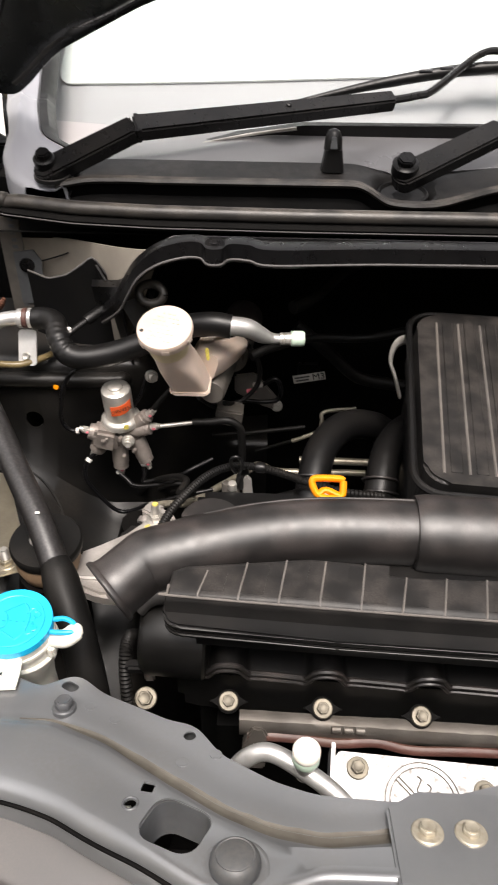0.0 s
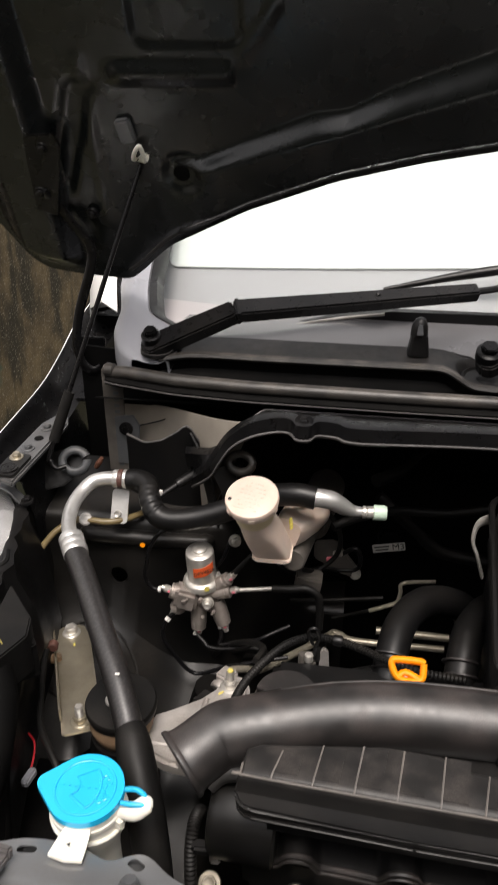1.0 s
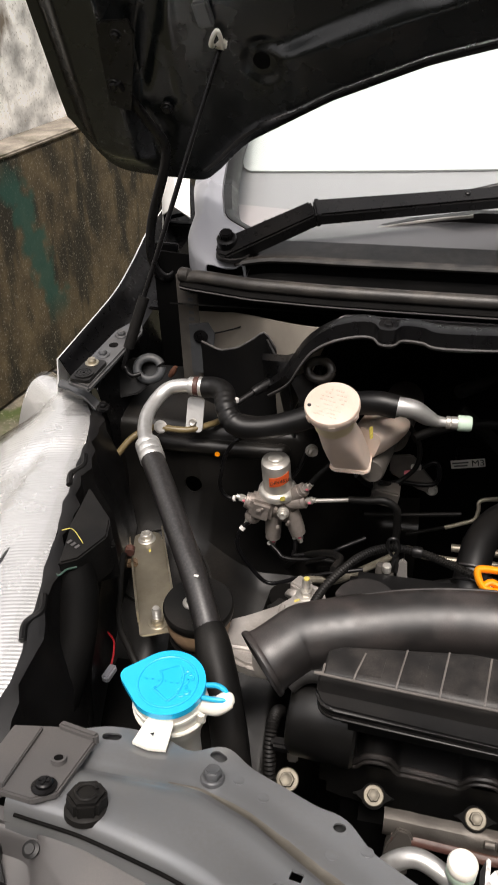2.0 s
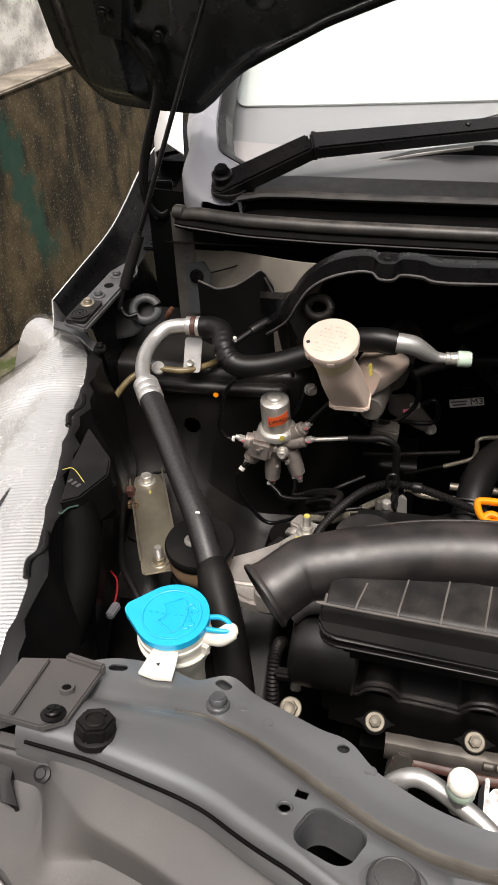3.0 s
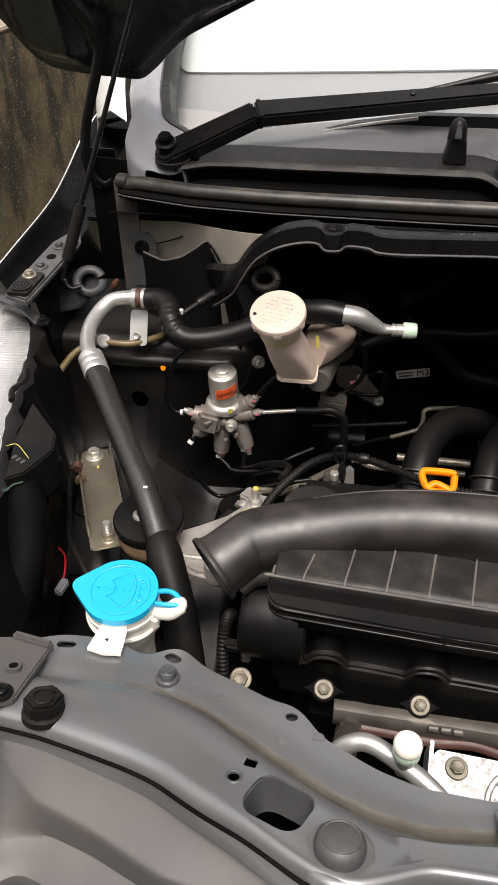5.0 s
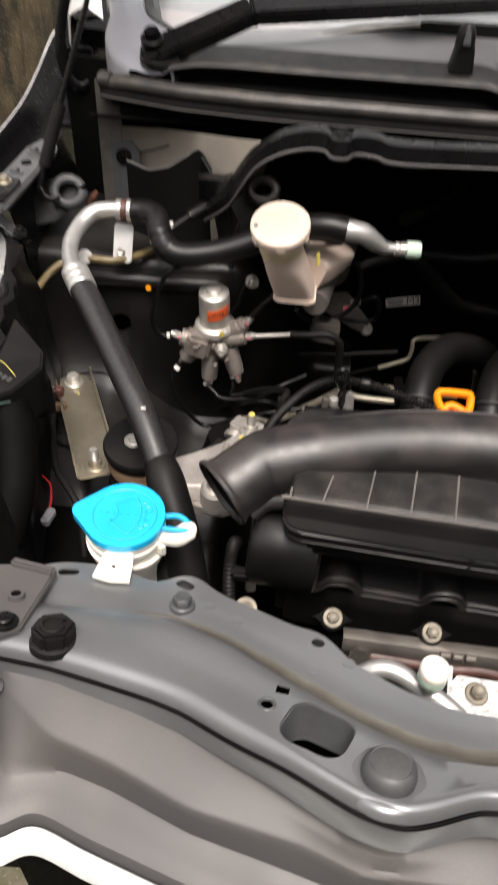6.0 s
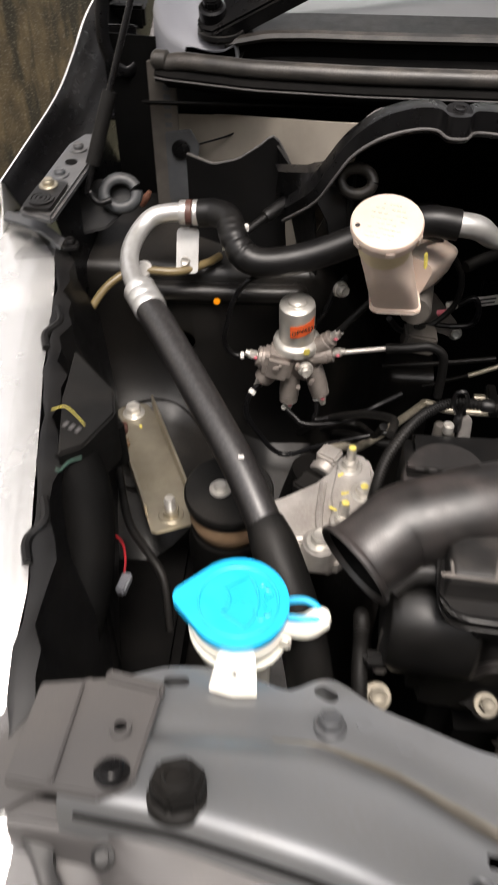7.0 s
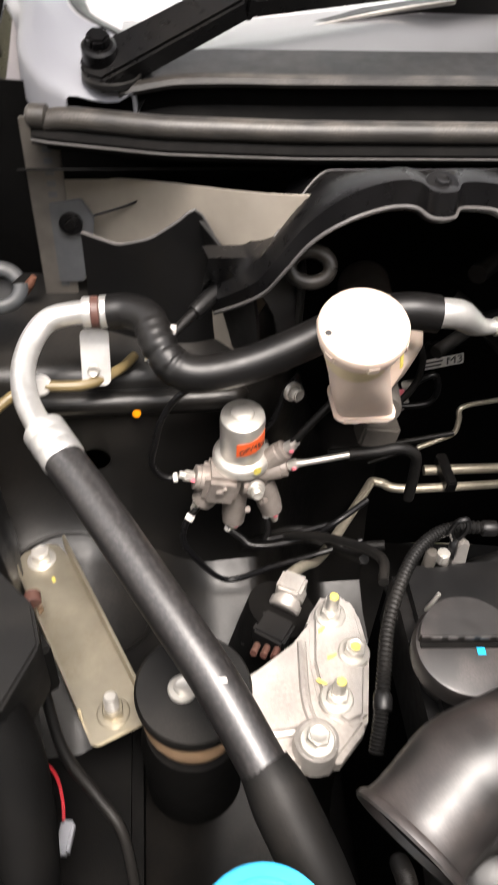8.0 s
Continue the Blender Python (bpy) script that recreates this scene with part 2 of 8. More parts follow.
def add_stain(m, colour, a, b, width):
    """A slanting run of old paint between the points a and b (y, z) of a wall, with a ragged edge."""
    nt = m.node_tree
    bs = nt.nodes["Principled BSDF"]
    old = bs.inputs["Base Color"].links[0].from_socket
    tc = nt.nodes.new("ShaderNodeTexCoord")
    sep = nt.nodes.new("ShaderNodeSeparateXYZ")
    nt.links.new(tc.outputs["Object"], sep.inputs[0])

    def calc(op, x, y):
        n = nt.nodes.new("ShaderNodeMath")
        n.operation = op
        for k, v in enumerate((x, y)):
            if isinstance(v, (int, float)):
                n.inputs[k].default_value = v
            else:
                nt.links.new(v, n.inputs[k])
        return n.outputs[0]

    n = nt.nodes.new("ShaderNodeTexNoise")
    n.inputs["Scale"].default_value, n.inputs["Detail"].default_value = 13.0, 10.0
    nt.links.new(tc.outputs["Object"], n.inputs["Vector"])
    slope = (b[0] - a[0]) / (b[1] - a[1])
    off = calc("SUBTRACT", calc("SUBTRACT", sep.outputs["Y"], a[0]), calc("MULTIPLY", calc("SUBTRACT", sep.outputs["Z"], a[1]), slope))
    ragged = calc("ADD", calc("ABSOLUTE", off, 0), calc("MULTIPLY", calc("SUBTRACT", n.outputs["Fac"], 0.5), width * 3.0))
    r = nt.nodes.new("ShaderNodeMapRange")
    r.inputs["From Min"].default_value, r.inputs["From Max"].default_value = width, width * 0.4
    r.inputs["To Max"].default_value = 0.85
    nt.links.new(ragged, r.inputs["Value"])
    tall = nt.nodes.new("ShaderNodeMapRange")
    tall.inputs["From Min"].default_value, tall.inputs["From Max"].default_value = max(a[1], b[1]) + 0.06, max(a[1], b[1]) - 0.06
    nt.links.new(sep.outputs["Z"], tall.inputs["Value"])
    low = nt.nodes.new("ShaderNodeMapRange")
    low.inputs["From Min"].default_value, low.inputs["From Max"].default_value = min(a[1], b[1]) - 0.05, min(a[1], b[1]) + 0.08
    nt.links.new(sep.outputs["Z"], low.inputs["Value"])
    mix = nt.nodes.new("ShaderNodeMix")
    mix.data_type = "RGBA"
    nt.links.new(calc("MULTIPLY", r.outputs[0], calc("MULTIPLY", tall.outputs[0], low.outputs[0])), mix.inputs["Factor"])
    nt.links.new(old, mix.inputs["A"])
    mix.inputs["B"].default_value = (*colour, 1)
    nt.links.new(mix.outputs["Result"], bs.inputs["Base Color"])


WALL_CONCRETE = concrete("weathered_concrete", (0.090, 0.066, 0.034), (0.32, 0.265, 0.19), (0.026, 0.022, 0.013), 0.5, (5, 5, 1.6))
add_stain(WALL_CONCRETE, (0.02, 0.085, 0.065), (2.465, 0.80), (2.62, 0.22), 0.075)
LEDGE_CONCRETE = concrete("pale_concrete", (0.26, 0.23, 0.19), (0.16, 0.13, 0.1), (0.1, 0.09, 0.06), 0.2, (3, 3, 3))
GROUND_CONCRETE = concrete("mossy_concrete", (0.15, 0.13, 0.095), (0.11, 0.095, 0.07), (0.05, 0.068, 0.014), 0.55, (3, 3, 3))
WHITE_WALL = concrete("peeling_white_paint", (0.85, 0.84, 0.80), (0.7, 0.67, 0.6), (0.2, 0.17, 0.13), 0.05, (4, 4, 2))
GREEN_STAIN = mat("faded_green_paint", (0.018, 0.06, 0.045), 0.8, dust=(0.06, 0.055, 0.045), amount=0.6, dscale=8, bump=0.8, grain=90)


# ---- mesh helpers ----
def link(name, bm, material, smooth=38):
    me = bpy.data.meshes.new(name)
    bmesh.ops.recalc_face_normals(bm, faces=bm.faces)
    bm.to_mesh(me)
    bm.free()
    me.materials.append(material)
    me.polygons.foreach_set("use_smooth", [True] * len(me.polygons))
    me.set_sharp_from_angle(angle=radians(smooth))
    return new(name, me)


def thing(name, loc, label, category, group="", kind=""):
    ob = new(name)
    ob.location = loc
    ob.empty_display_size = 0.02
    return tagged(ob, label, category, group, kind)


def part(name, bm, material, parent, label="", smooth=38):
    ob = link(name, bm, material, smooth)
    ob.parent = parent
    if parent.type == "EMPTY":
        ob.matrix_parent_inverse = Matrix.Translation(parent.location).inverted()
    return tagged(ob, label)


def solo(name, bm, material, label, category, kind="", smooth=38):
    return tagged(link(name, bm, material, smooth), label, category, "", kind)


def frame_to(loc, axis, spin=0.0, hint=(0, 0, 1)):
    """A matrix at loc whose z looks along axis."""
    q = Vector(axis).normalized().to_track_quat("Z", "Y")
    return Matrix.Translation(loc) @ q.to_matrix().to_4x4() @ Matrix.Rotation(radians(spin), 4, "Z")


def spline(pts, steps=8):
    """Catmull-Rom through the points."""
    p = [Vector(v) for v in pts]
    p = [2 * p[0] - p[1], *p, 2 * p[-1] - p[-2]]
    out = []
    for i in range(1, len(p) - 2):
        a, b, c, d = p[i - 1 : i + 3]
        for k in range(steps):
            t = k / steps
            out.append(0.5 * (2 * b + (c - a) * t + (2 * a - 5 * b + 4 * c - d) * t * t + (3 * b - a - 3 * c + d) * t**3))
    return out + [p[-2]]


def tube(bm, pts, r, seg=14, steps=8, ridge=0.0, flat=1.0, up=None):
    """A round (or flattened) pipe along a smooth line; ridge: depth of corrugation."""
    line = spline(pts, steps) if steps > 1 else [Vector(v) for v in pts]
    n = len(line)
    radii = [r] * n if not hasattr(r, "__len__") else list(np.interp(np.linspace(0, 1, n), np.linspace(0, 1, len(r)), r))
    rings, side = [], Vector(up) if up else None
    for i, c in enumerate(line):
        d = (line[min(i + 1, n - 1)] - line[max(i - 1, 0)]).normalized()
        if side is None:
            side = d.orthogonal()
        side = (side - d * side.dot(d)).normalized()
        other = d.cross(side)
        rad = float(radii[i]) + (ridge if i % 2 else 0)
        rings.append([bm.verts.new(c + rad * (math.cos(a) * side + flat * math.sin(a) * other)) for a in (2 * math.pi * k / seg for k in range(seg))])
    for u, v in zip(rings, rings[1:]):
        for k in range(seg):
            bm.faces.new((u[k], u[(k + 1) % seg], v[(k + 1) % seg], v[k]))
    bm.faces.new(rings[0][::-1])
    bm.faces.new(rings[-1])
    return bm


def lathe(bm, prof, m=Matrix(), seg=32):
    """A turned solid from (radius, height) pairs."""
    rings = []
    for r, z in prof:
        rings.append([bm.verts.new(m @ Vector((r * math.cos(a), r * math.sin(a), z))) for a in (2 * math.pi * k / seg for k in range(seg))])
    for u, v in zip(rings, rings[1:]):
        for k in range(seg):
            bm.faces.new((u[k], u[(k + 1) % seg], v[(k + 1) % seg], v[k]))
    bm.faces.new(rings[0][::-1])
    bm.faces.new(rings[-1])
    return bm


def prism(bm, outline, h, m=Matrix(), bevel=0.0, seg=2, taper=1.0):
    """An extruded outline, from z = 0 to h, with rounded edges."""
    cx, cy = np.mean([p[0] for p in outline]), np.mean([p[1] for p in outline])
    low = [bm.verts.new(m @ Vector((x, y, 0))) for x, y in outline]
    top = [bm.verts.new(m @ Vector((cx + (x - cx) * taper, cy + (y - cy) * taper, h))) for x, y in outline]
    faces = [bm.faces.new(low[::-1]), bm.faces.new(top)]
    for k in range(len(outline)):
        faces.append(bm.faces.new((low[k], low[(k + 1) % len(low)], top[(k + 1) % len(top)], top[k])))
    if bevel:
        edges = list({e for f in faces for e in f.edges})
        bmesh.ops.bevel(bm, geom=edges, offset=bevel, segments=seg, affect="EDGES", clamp_overlap=True)
    return bm


def dome(bm, outline, profile):
    """A solid over an outline whose edge is rounded: pairs of (inset, height)."""
    n = len(outline)
    pts = [Vector((x, y, 0)) for x, y in outline]
    if sum(pts[k].x * pts[(k + 1) % n].y - pts[(k + 1) % n].x * pts[k].y for k in range(n)) < 0:
        pts.reverse()
    push = []
    for k in range(n):
        a, b = (pts[k] - pts[k - 1]).normalized(), (pts[(k + 1) % n] - pts[k]).normalized()
        na, nb = Vector((-a.y, a.x, 0)), Vector((-b.y, b.x, 0))
        push.append((na + nb) / (1 + na.dot(nb)))
    rings = [[bm.verts.new(p + d * inset + Vector((0, 0, z))) for p, d in zip(pts, push)] for inset, z in profile]
    for u, v in zip(rings, rings[1:]):
        for k in range(n):
            bm.faces.new((u[k], u[(k + 1) % n], v[(k + 1) % n], v[k]))
    bm.faces.new(rings[0][::-1])
    bm.faces.new(rings[-1])
    return bm


def box(bm, sx, sy, sz, m=Matrix(), bevel=0.002, taper=1.0):
    return prism(bm, [(-sx / 2, -sy / 2), (sx / 2, -sy / 2), (sx / 2, sy / 2), (-sx / 2, sy / 2)], sz, m, bevel, 2, taper)


def rounded(w, h, r, n=5):
    out = []
    for cx, cy, a0 in ((w / 2 - r, h / 2 - r, 0), (-w / 2 + r, h / 2 - r, 90), (-w / 2 + r, -h / 2 + r, 180), (w / 2 - r, -h / 2 + r, 270)):
        out += [(cx + r * math.cos(radians(a0 + 90 * k / n)), cy + r * math.sin(radians(a0 + 90 * k / n))) for k in range(n + 1)]
    return out


def sheet(bm, rows, thick=0.002):
    """A skin over rows of points, with a thickness."""
    g = [[bm.verts.new(Vector(p)) for p in row] for row in rows]
    faces = []
    for a, b in zip(g, g[1:]):
        for k in range(len(a) - 1):
            faces.append(bm.faces.new((a[k], a[k + 1], b[k + 1], b[k])))
    if thick:
        bmesh.ops.recalc_face_normals(bm, faces=faces)
        bmesh.ops.solidify(bm, geom=faces, thickness=thick)
    return bm


def curve(xs, keys, smooth=True):
    """A smooth value over x from (x, value) keys."""
    kx, kv = [k[0] for k in keys], [k[1] for k in keys]
    fine = np.linspace(kx[0] - 0.02, kx[-1] + 0.02, 400)
    v = np.interp(fine, kx, kv)
    if smooth:
        w = np.hanning(13)
        v = np.convolve(np.pad(v, 6, mode="edge"), w / w.sum(), "valid")
    return np.interp(xs, fine, v)


def hexagon(r):
    return [(r * math.cos(radians(60 * k)), r * math.sin(radians(60 * k))) for k in range(6)]


def bolt_mesh(loc, axis, hexr=0.007, h=0.006, washer=0.011, dish=True, spin=10):
    bm, m = bmesh.new(), frame_to(loc, axis, spin)
    lathe(bm, [(washer, -0.003), (washer, 0.0006), (washer * 0.92, 0.0016), (hexr * 0.9, 0.0018)], m, 24)
    prism(bm, hexagon(hexr), h, m @ Matrix.Translation((0, 0, 0.001)), 0.0007, 1)
    if dish:
        lathe(bm, [(hexr * 0.72, 0), (hexr * 0.70, 0.0012), (hexr * 0.45, 0.0006)], m @ Matrix.Translation((0, 0, h + 0.001)), 16)
    return bm


def bolt(parent, loc, axis=(0, 0, 1), hexr=0.007, h=0.006, washer=0.011, material=None, label=""):
    return part("bolt", bolt_mesh(loc, axis, hexr, h, washer), material or STEEL, parent, label)


def cut(ob, cutters):
    """Opens real holes through a mesh."""
    for bm in cutters:
        c = link("cutter", bm, DARK_VOID)
        mod = ob.modifiers.new("hole", "BOOLEAN")
        mod.operation, mod.object, mod.solver = "DIFFERENCE", c, "EXACT"
        bpy.context.view_layer.update()
        me = bpy.data.meshes.new_from_object(ob.evaluated_get(bpy.context.evaluated_depsgraph_get()))
        ob.modifiers.clear()
        ob.data = me
        bpy.data.objects.remove(c)
    ob.data.set_sharp_from_angle(angle=radians(38))
    return ob


def text_on(parent, words, loc, axis, size, material, spin=0.0, name="lettering"):
    cu = bpy.data.curves.new(name, "FONT")
    cu.body, cu.size, cu.align_x, cu.align_y, cu.extrude = words, size, "CENTER", "CENTER", 0.0002
    tmp = new(name, cu)
    me = bpy.data.meshes.new_from_object(tmp.evaluated_get(bpy.context.evaluated_depsgraph_get()))
    bpy.data.objects.remove(tmp)
    me.transform(frame_to(loc, axis, spin))
    me.materials.clear()
    me.materials.append(material)
    ob = new(name, me)
    ob.parent = parent
    if parent.type == "EMPTY":
        ob.matrix_parent_inverse = Matrix.Translation(parent.location).inverted()
    return ob


# ---- surroundings ----
bm = bmesh.new()
n = 40
xs = [math.copysign(abs(u) ** 3, u) * 150 for u in np.linspace(-1, 1, n)]
sheet(bm, [[(x - 0.5, y + 0.5, 0.006 * noise.noise((x * 3, y * 3, 0))) for x in xs] for y in xs], 0)
solo("ground", bm, GROUND_CONCRETE, "mossy brown concrete yard under the car", "ground", "structure")

WX = lambda y: -1.40 + 0.2 * (y - 2.45)
wall_turn = math.degrees(math.atan(0.2))
wm = Matrix.Translation((WX(2.45), 2.45, 0)) @ Matrix.Rotation(-radians(wall_turn), 4, "Z")
bm = bmesh.new()
box(bm, 0.16, 9.0, 0.84, wm @ Matrix.Translation((-0.08, 0, 0)), 0.012)
solo("wall_concrete", bm, WALL_CONCRETE, "dark stained bare concrete yard wall", "wall", "structure")
bm = bmesh.new()
box(bm, 0.165, 9.0, 0.014, wm @ Matrix.Translation((-0.0795, 0, 0.84)), 0.006)
solo("wall_ledge", bm, LEDGE_CONCRETE, "pale rough concrete ledge on the wall", "ledge", "structure")
bm = bmesh.new()
box(bm, 0.16, 9.0, 1.9, wm @ Matrix.Translation((-0.242, 0, 0.0)), 0.01)
solo("wall_white", bm, WHITE_WALL, "white painted wall with peeling dark patches", "wall", "structure")
# Unseen wall, added to cut low sky light from ahead.
bm = bmesh.new()
box(bm, 9.0, 0.2, 3.6, Matrix.Translation((1.0, -2.6, 0)), 0.02)
solo("light_block_front", bm, WALL_CONCRETE, "unseen wall added ahead of the car to block low light", "wall", "structure")
# Another unseen wall, added to cut low light from the far side.
bm = bmesh.new()
box(bm, 0.2, 12.0, 3.0, Matrix.Translation((3.4, 2.0, 0)), 0.02)
solo("light_block_side", bm, LEDGE_CONCRETE, "unseen wall added on the car's far side to block low light", "wall", "structure")

# ---- car shell ----
XC = 0.24  # the car's middle line


def mirrored(keys):
    return keys + [(2 * XC - x, v) for x, v in reversed(keys)]


# hood, propped open
import functools

HOOD_O, HOOD_E = Vector((0, 1.186, 1.158)), Vector((0, -0.410, 0.912))
HOOD_N = Vector((0, -0.912, -0.410))
HOOD_REAR = mirrored([(-0.515, 0.12), (-0.50, 0.085), (-0.48, 0.04), (-0.455, 0.018), (-0.40, 0.008), (-0.318, 0.0), (-0.248, 0.07), (-0.121, 0.139), (0.007, 0.191), (0.12, 0.222), (0.23, 0.245)])


@functools.lru_cache(None)
def hood_rear(x):
    return float(curve([x], HOOD_REAR)[0])


def hood_at(s, t, up=0.0):
    x = XC + (2 * s - 1) * 0.755
    v0 = hood_rear(x)
    v1 = 1.0 - 0.16 * abs(2 * s - 1) ** 3
    v = v0 + (v1 - v0) * t
    crown = 0.006 * (1 - (2 * s - 1) ** 2)
    return HOOD_O + Vector((x, 0, 0)) + HOOD_E * v + HOOD_N * (up - crown), x, v, v0, v1


def step(a, b, x):
    u = min(max((x - a) / (b - a), 0.0), 1.0)
    return u * u * (3 - 2 * u)


def hood_relief(x, v, v0, v1):
    """Height of the pressed inner frame over the skin."""
    rear = v - v0
    side = min(x - (XC - 0.755), XC + 0.755 - x)
    mx = XC - abs(x - XC)
    low = float(np.interp(mx, (-0.172, -0.115, 0.033, 0.193, 0.24), (0.212, 0.230, 0.2785, 0.332, 0.345)))
    high = float(np.interp(mx, (-0.179, -0.114, -0.025, 0.018, 0.072, 0.185, 0.24), (0.225, 0.2555, 0.293, 0.297, 0.328, 0.373, 0.39)))
    inner = step(-0.26, -0.15, mx)
    h = step(0.008, 0.03, rear) * (0.022 * inner * (1 - step(low, high, v)) + 0.001 * (1 - inner))
    h = max(h, 0.024 * step(0.012, 0.05, side) * (1 - step(0.10, 0.13, side)) * step(0.01, 0.05, rear))
    h = max(h, 0.016 * step(0.10, 0.03, abs(v1 - v)))
    q = min(abs(v - 0.341) / 0.020, 1.0)
    h += 0.008 * (1 - q * q) ** 2 * step(-0.30, -0.27, mx) * (1 - step(-0.135, -0.125, mx))
    h -= 0.006 * (1 - step(0.0, 0.012, math.hypot(max(abs(mx + 0.182) - 0.048, 0), max(abs(v - 0.43) - 0.036, 0)) - 0.012))
    h -= 0.006 * (1 - step(0.0, 0.02, abs((mx + 0.335) * 0.93 - (v - 0.32) * 0.36) - 0.006)) * step(0.14, 0.18, v) * (1 - step(0.32, 0.34, v))
    h -= 0.007 * (1 - step(0.0, 0.018, math.hypot(mx + 0.21, v - 0.2) - 0.016))
    if v < 0.48:
        for line in HOOD_CREASES:
            for a, b in zip(line, line[1:]):
                ux, uv = b[0] - a[0], b[1] - a[1]
                k = min(max(((mx - a[0]) * ux + (v - a[1]) * uv) / (ux * ux + uv * uv), 0.0), 1.0)
                dist = math.hypot(mx - a[0] - k * ux, v - a[1] - k * uv)
                if dist < 0.014:
                    h += 0.0018 * (1 - step(0.002, 0.014, dist))
    return max(h, -0.004)


HV = lambda pts: [(x, (z - 1.158) / 0.912) for x, z in pts]
HOOD_CREASES = [HV(q) for q in ([(-0.115, 1.487), (-0.072, 1.546)], [(-0.40, 1.393), (-0.395, 1.312), (-0.373, 1.229)], [(-0.327, 1.486), (-0.33, 1.26)])]


hood = thing("hood", (XC, 1.186, 1.158), "satin black underside of the propped-open car hood", "car hood")
S = [0.55 * k / 210 for k in range(210)] + [0.55 + 0.45 * k / 60 for k in range(61)]
T = [0.6 * k / 130 for k in range(130)] + [0.6 + 0.4 * k / 36 for k in range(37)]
bm = bmesh.new()
sheet(bm, [[hood_at(s, t, 0.0)[0] for s in S] for t in T], 0)
part("outer_panel", bm, WHITE_PAINT, hood, "white painted outer skin")
bm = bmesh.new()
rows = []
for t in T:
    row = []
    for s in S:
        p, x, v, v0, v1 = hood_at(s, t, 0.008)
        row.append(p + HOOD_N * hood_relief(x, v, v0, v1))
    rows.append(row)
sheet(bm, rows, 0)
inner = part("inner_panel", bm, HOOD_PAINT, hood, "", 80)


def on_hood(x, z, up=0.02):
    v = (z - 1.158) / 0.912
    return HOOD_O + Vector((x, 0, 0)) + HOOD_E * v + HOOD_N * (up - 0.006 * (1 - ((x - XC) / 0.755) ** 2))


bm = bmesh.new()
tube(bm, [hood_at(s, 0.0, 0.004)[0] + HOOD_E * 0.016 for s in np.linspace(0.13, 0.87, 40)], 0.006, 8, 2)
part("rear_seal", bm, SEAL_RUBBER, hood, "thin rubber sealing bead")
bm = bmesh.new()
tube(bm, [hood_at(s, 0.0, 0.001)[0] + HOOD_E * 0.001 for s in np.linspace(0.0, 1.0, 60)], 0.004, 6, 2)
part("rear_hem", bm, HOOD_PAINT, hood)
for x, z, up in ((-0.354, 1.279, 0.016), (-0.395, 1.385, 0.032), (-0.416, 1.321, 0.032)):
    part("bolt", bolt_mesh(on_hood(x, z, up), HOOD_N, 0.0065, 0.005, 0.009), BLACK_PAINT, hood)
bm = bmesh.new()
PLATE = [(-0.418, 1.402), (-0.373, 1.404), (-0.368, 1.386), (-0.385, 1.335), (-0.400, 1.284), (-0.431, 1.292), (-0.423, 1.361)]
prism(bm, [(x, (z - 1.158) / 0.912) for x, z in PLATE], 0.005, Matrix.Translation(HOOD_O + HOOD_N * 0.026) @ Matrix((Vector((1, 0, 0)), HOOD_E, HOOD_N)).transposed().to_4x4(), 0.0015)
part("hinge_plate", bm, BLACK_PAINT, hood, "black bolted hinge plate")
bm = bmesh.new()
box(bm, 0.022, 0.034, 0.012, frame_to(on_hood(-0.279, 1.40, 0.008), HOOD_N, 10), 0.003)
part("stop_bracket", bm, RAIL_PAINT, hood, "grey metal clip")
bm = bmesh.new()
lathe(bm, [(0.012, -0.004), (0.012, 0.004), (0.004, 0.005)], frame_to(on_hood(-0.21, 1.342, 0.010), HOOD_N), 20)
part("drain_plug", bm, DARK_VOID, hood, "round black hole plug")
bm = bmesh.new()
tube(bm, [on_hood(-0.412, 1.325, 0.034), (-0.400, 1.105, 1.285), (-0.377, 1.112, 1.250), (-0.362, 1.118, 1.225), (-0.366, 1.12, 1.19), (-0.394, 1.126, 1.115), (-0.402, 1.122, 1.068), (-0.396, 1.118, 1.034), (-0.380, 1.118, 1.018), (-0.366, 1.124, 1.022), (-0.360, 1.135, 1.040)], 0.0085, 12, 8, 0, 0.5, (1, 0, 0))
part("hinge_arm", bm, BLACK_PAINT, hood, "black curved gooseneck hinge arm")

hinge = thing("hinge_base", (-0.40, 1.16, 0.96), "black steel hood hinge bracket on the inner fender", "hinge bracket")
bm = bmesh.new()
box(bm, 0.045, 0.006, 0.10, Matrix.Translation((-0.395, 1.175, 0.955)), 0.002)
box(bm, 0.05, 0.05, 0.006, Matrix.Translation((-0.395, 1.155, 0.953)), 0.002)
part("bracket", bm, BLACK_PAINT, hinge)
bolt(hinge, (-0.40, 1.15, 0.960), (0, 0, 1), 0.007, 0.006, 0.011, BLACK_PAINT)
bolt(hinge, (-0.398, 1.168, 1.02), (0, -1, 0.2), 0.007, 0.006, 0.011, BLACK_PAINT)

# hood stay
stay = thing("hood_prop_rod", (-0.36, 0.90, 0.95), "thin black steel prop rod holding the hood open", "prop rod")
HOOK = Vector((-0.268, 1.093, 1.348))
bm = bmesh.new()
tube(bm, [HOOK, HOOK.lerp(Vector((-0.386, 0.940, 0.975)), 0.5), (-0.386, 0.940, 0.975), (-0.387, 0.930, 0.953), (-0.378, 0.926, 0.944), (-0.366, 0.932, 0.945)], 0.0035, 10, 10)
part("rod", bm, BLACK_PAINT, stay)
bm = bmesh.new()
a, b = HOOK.lerp(Vector((-0.386, 0.940, 0.975)), 0.80), HOOK.lerp(Vector((-0.386, 0.940, 0.975)), 0.985)
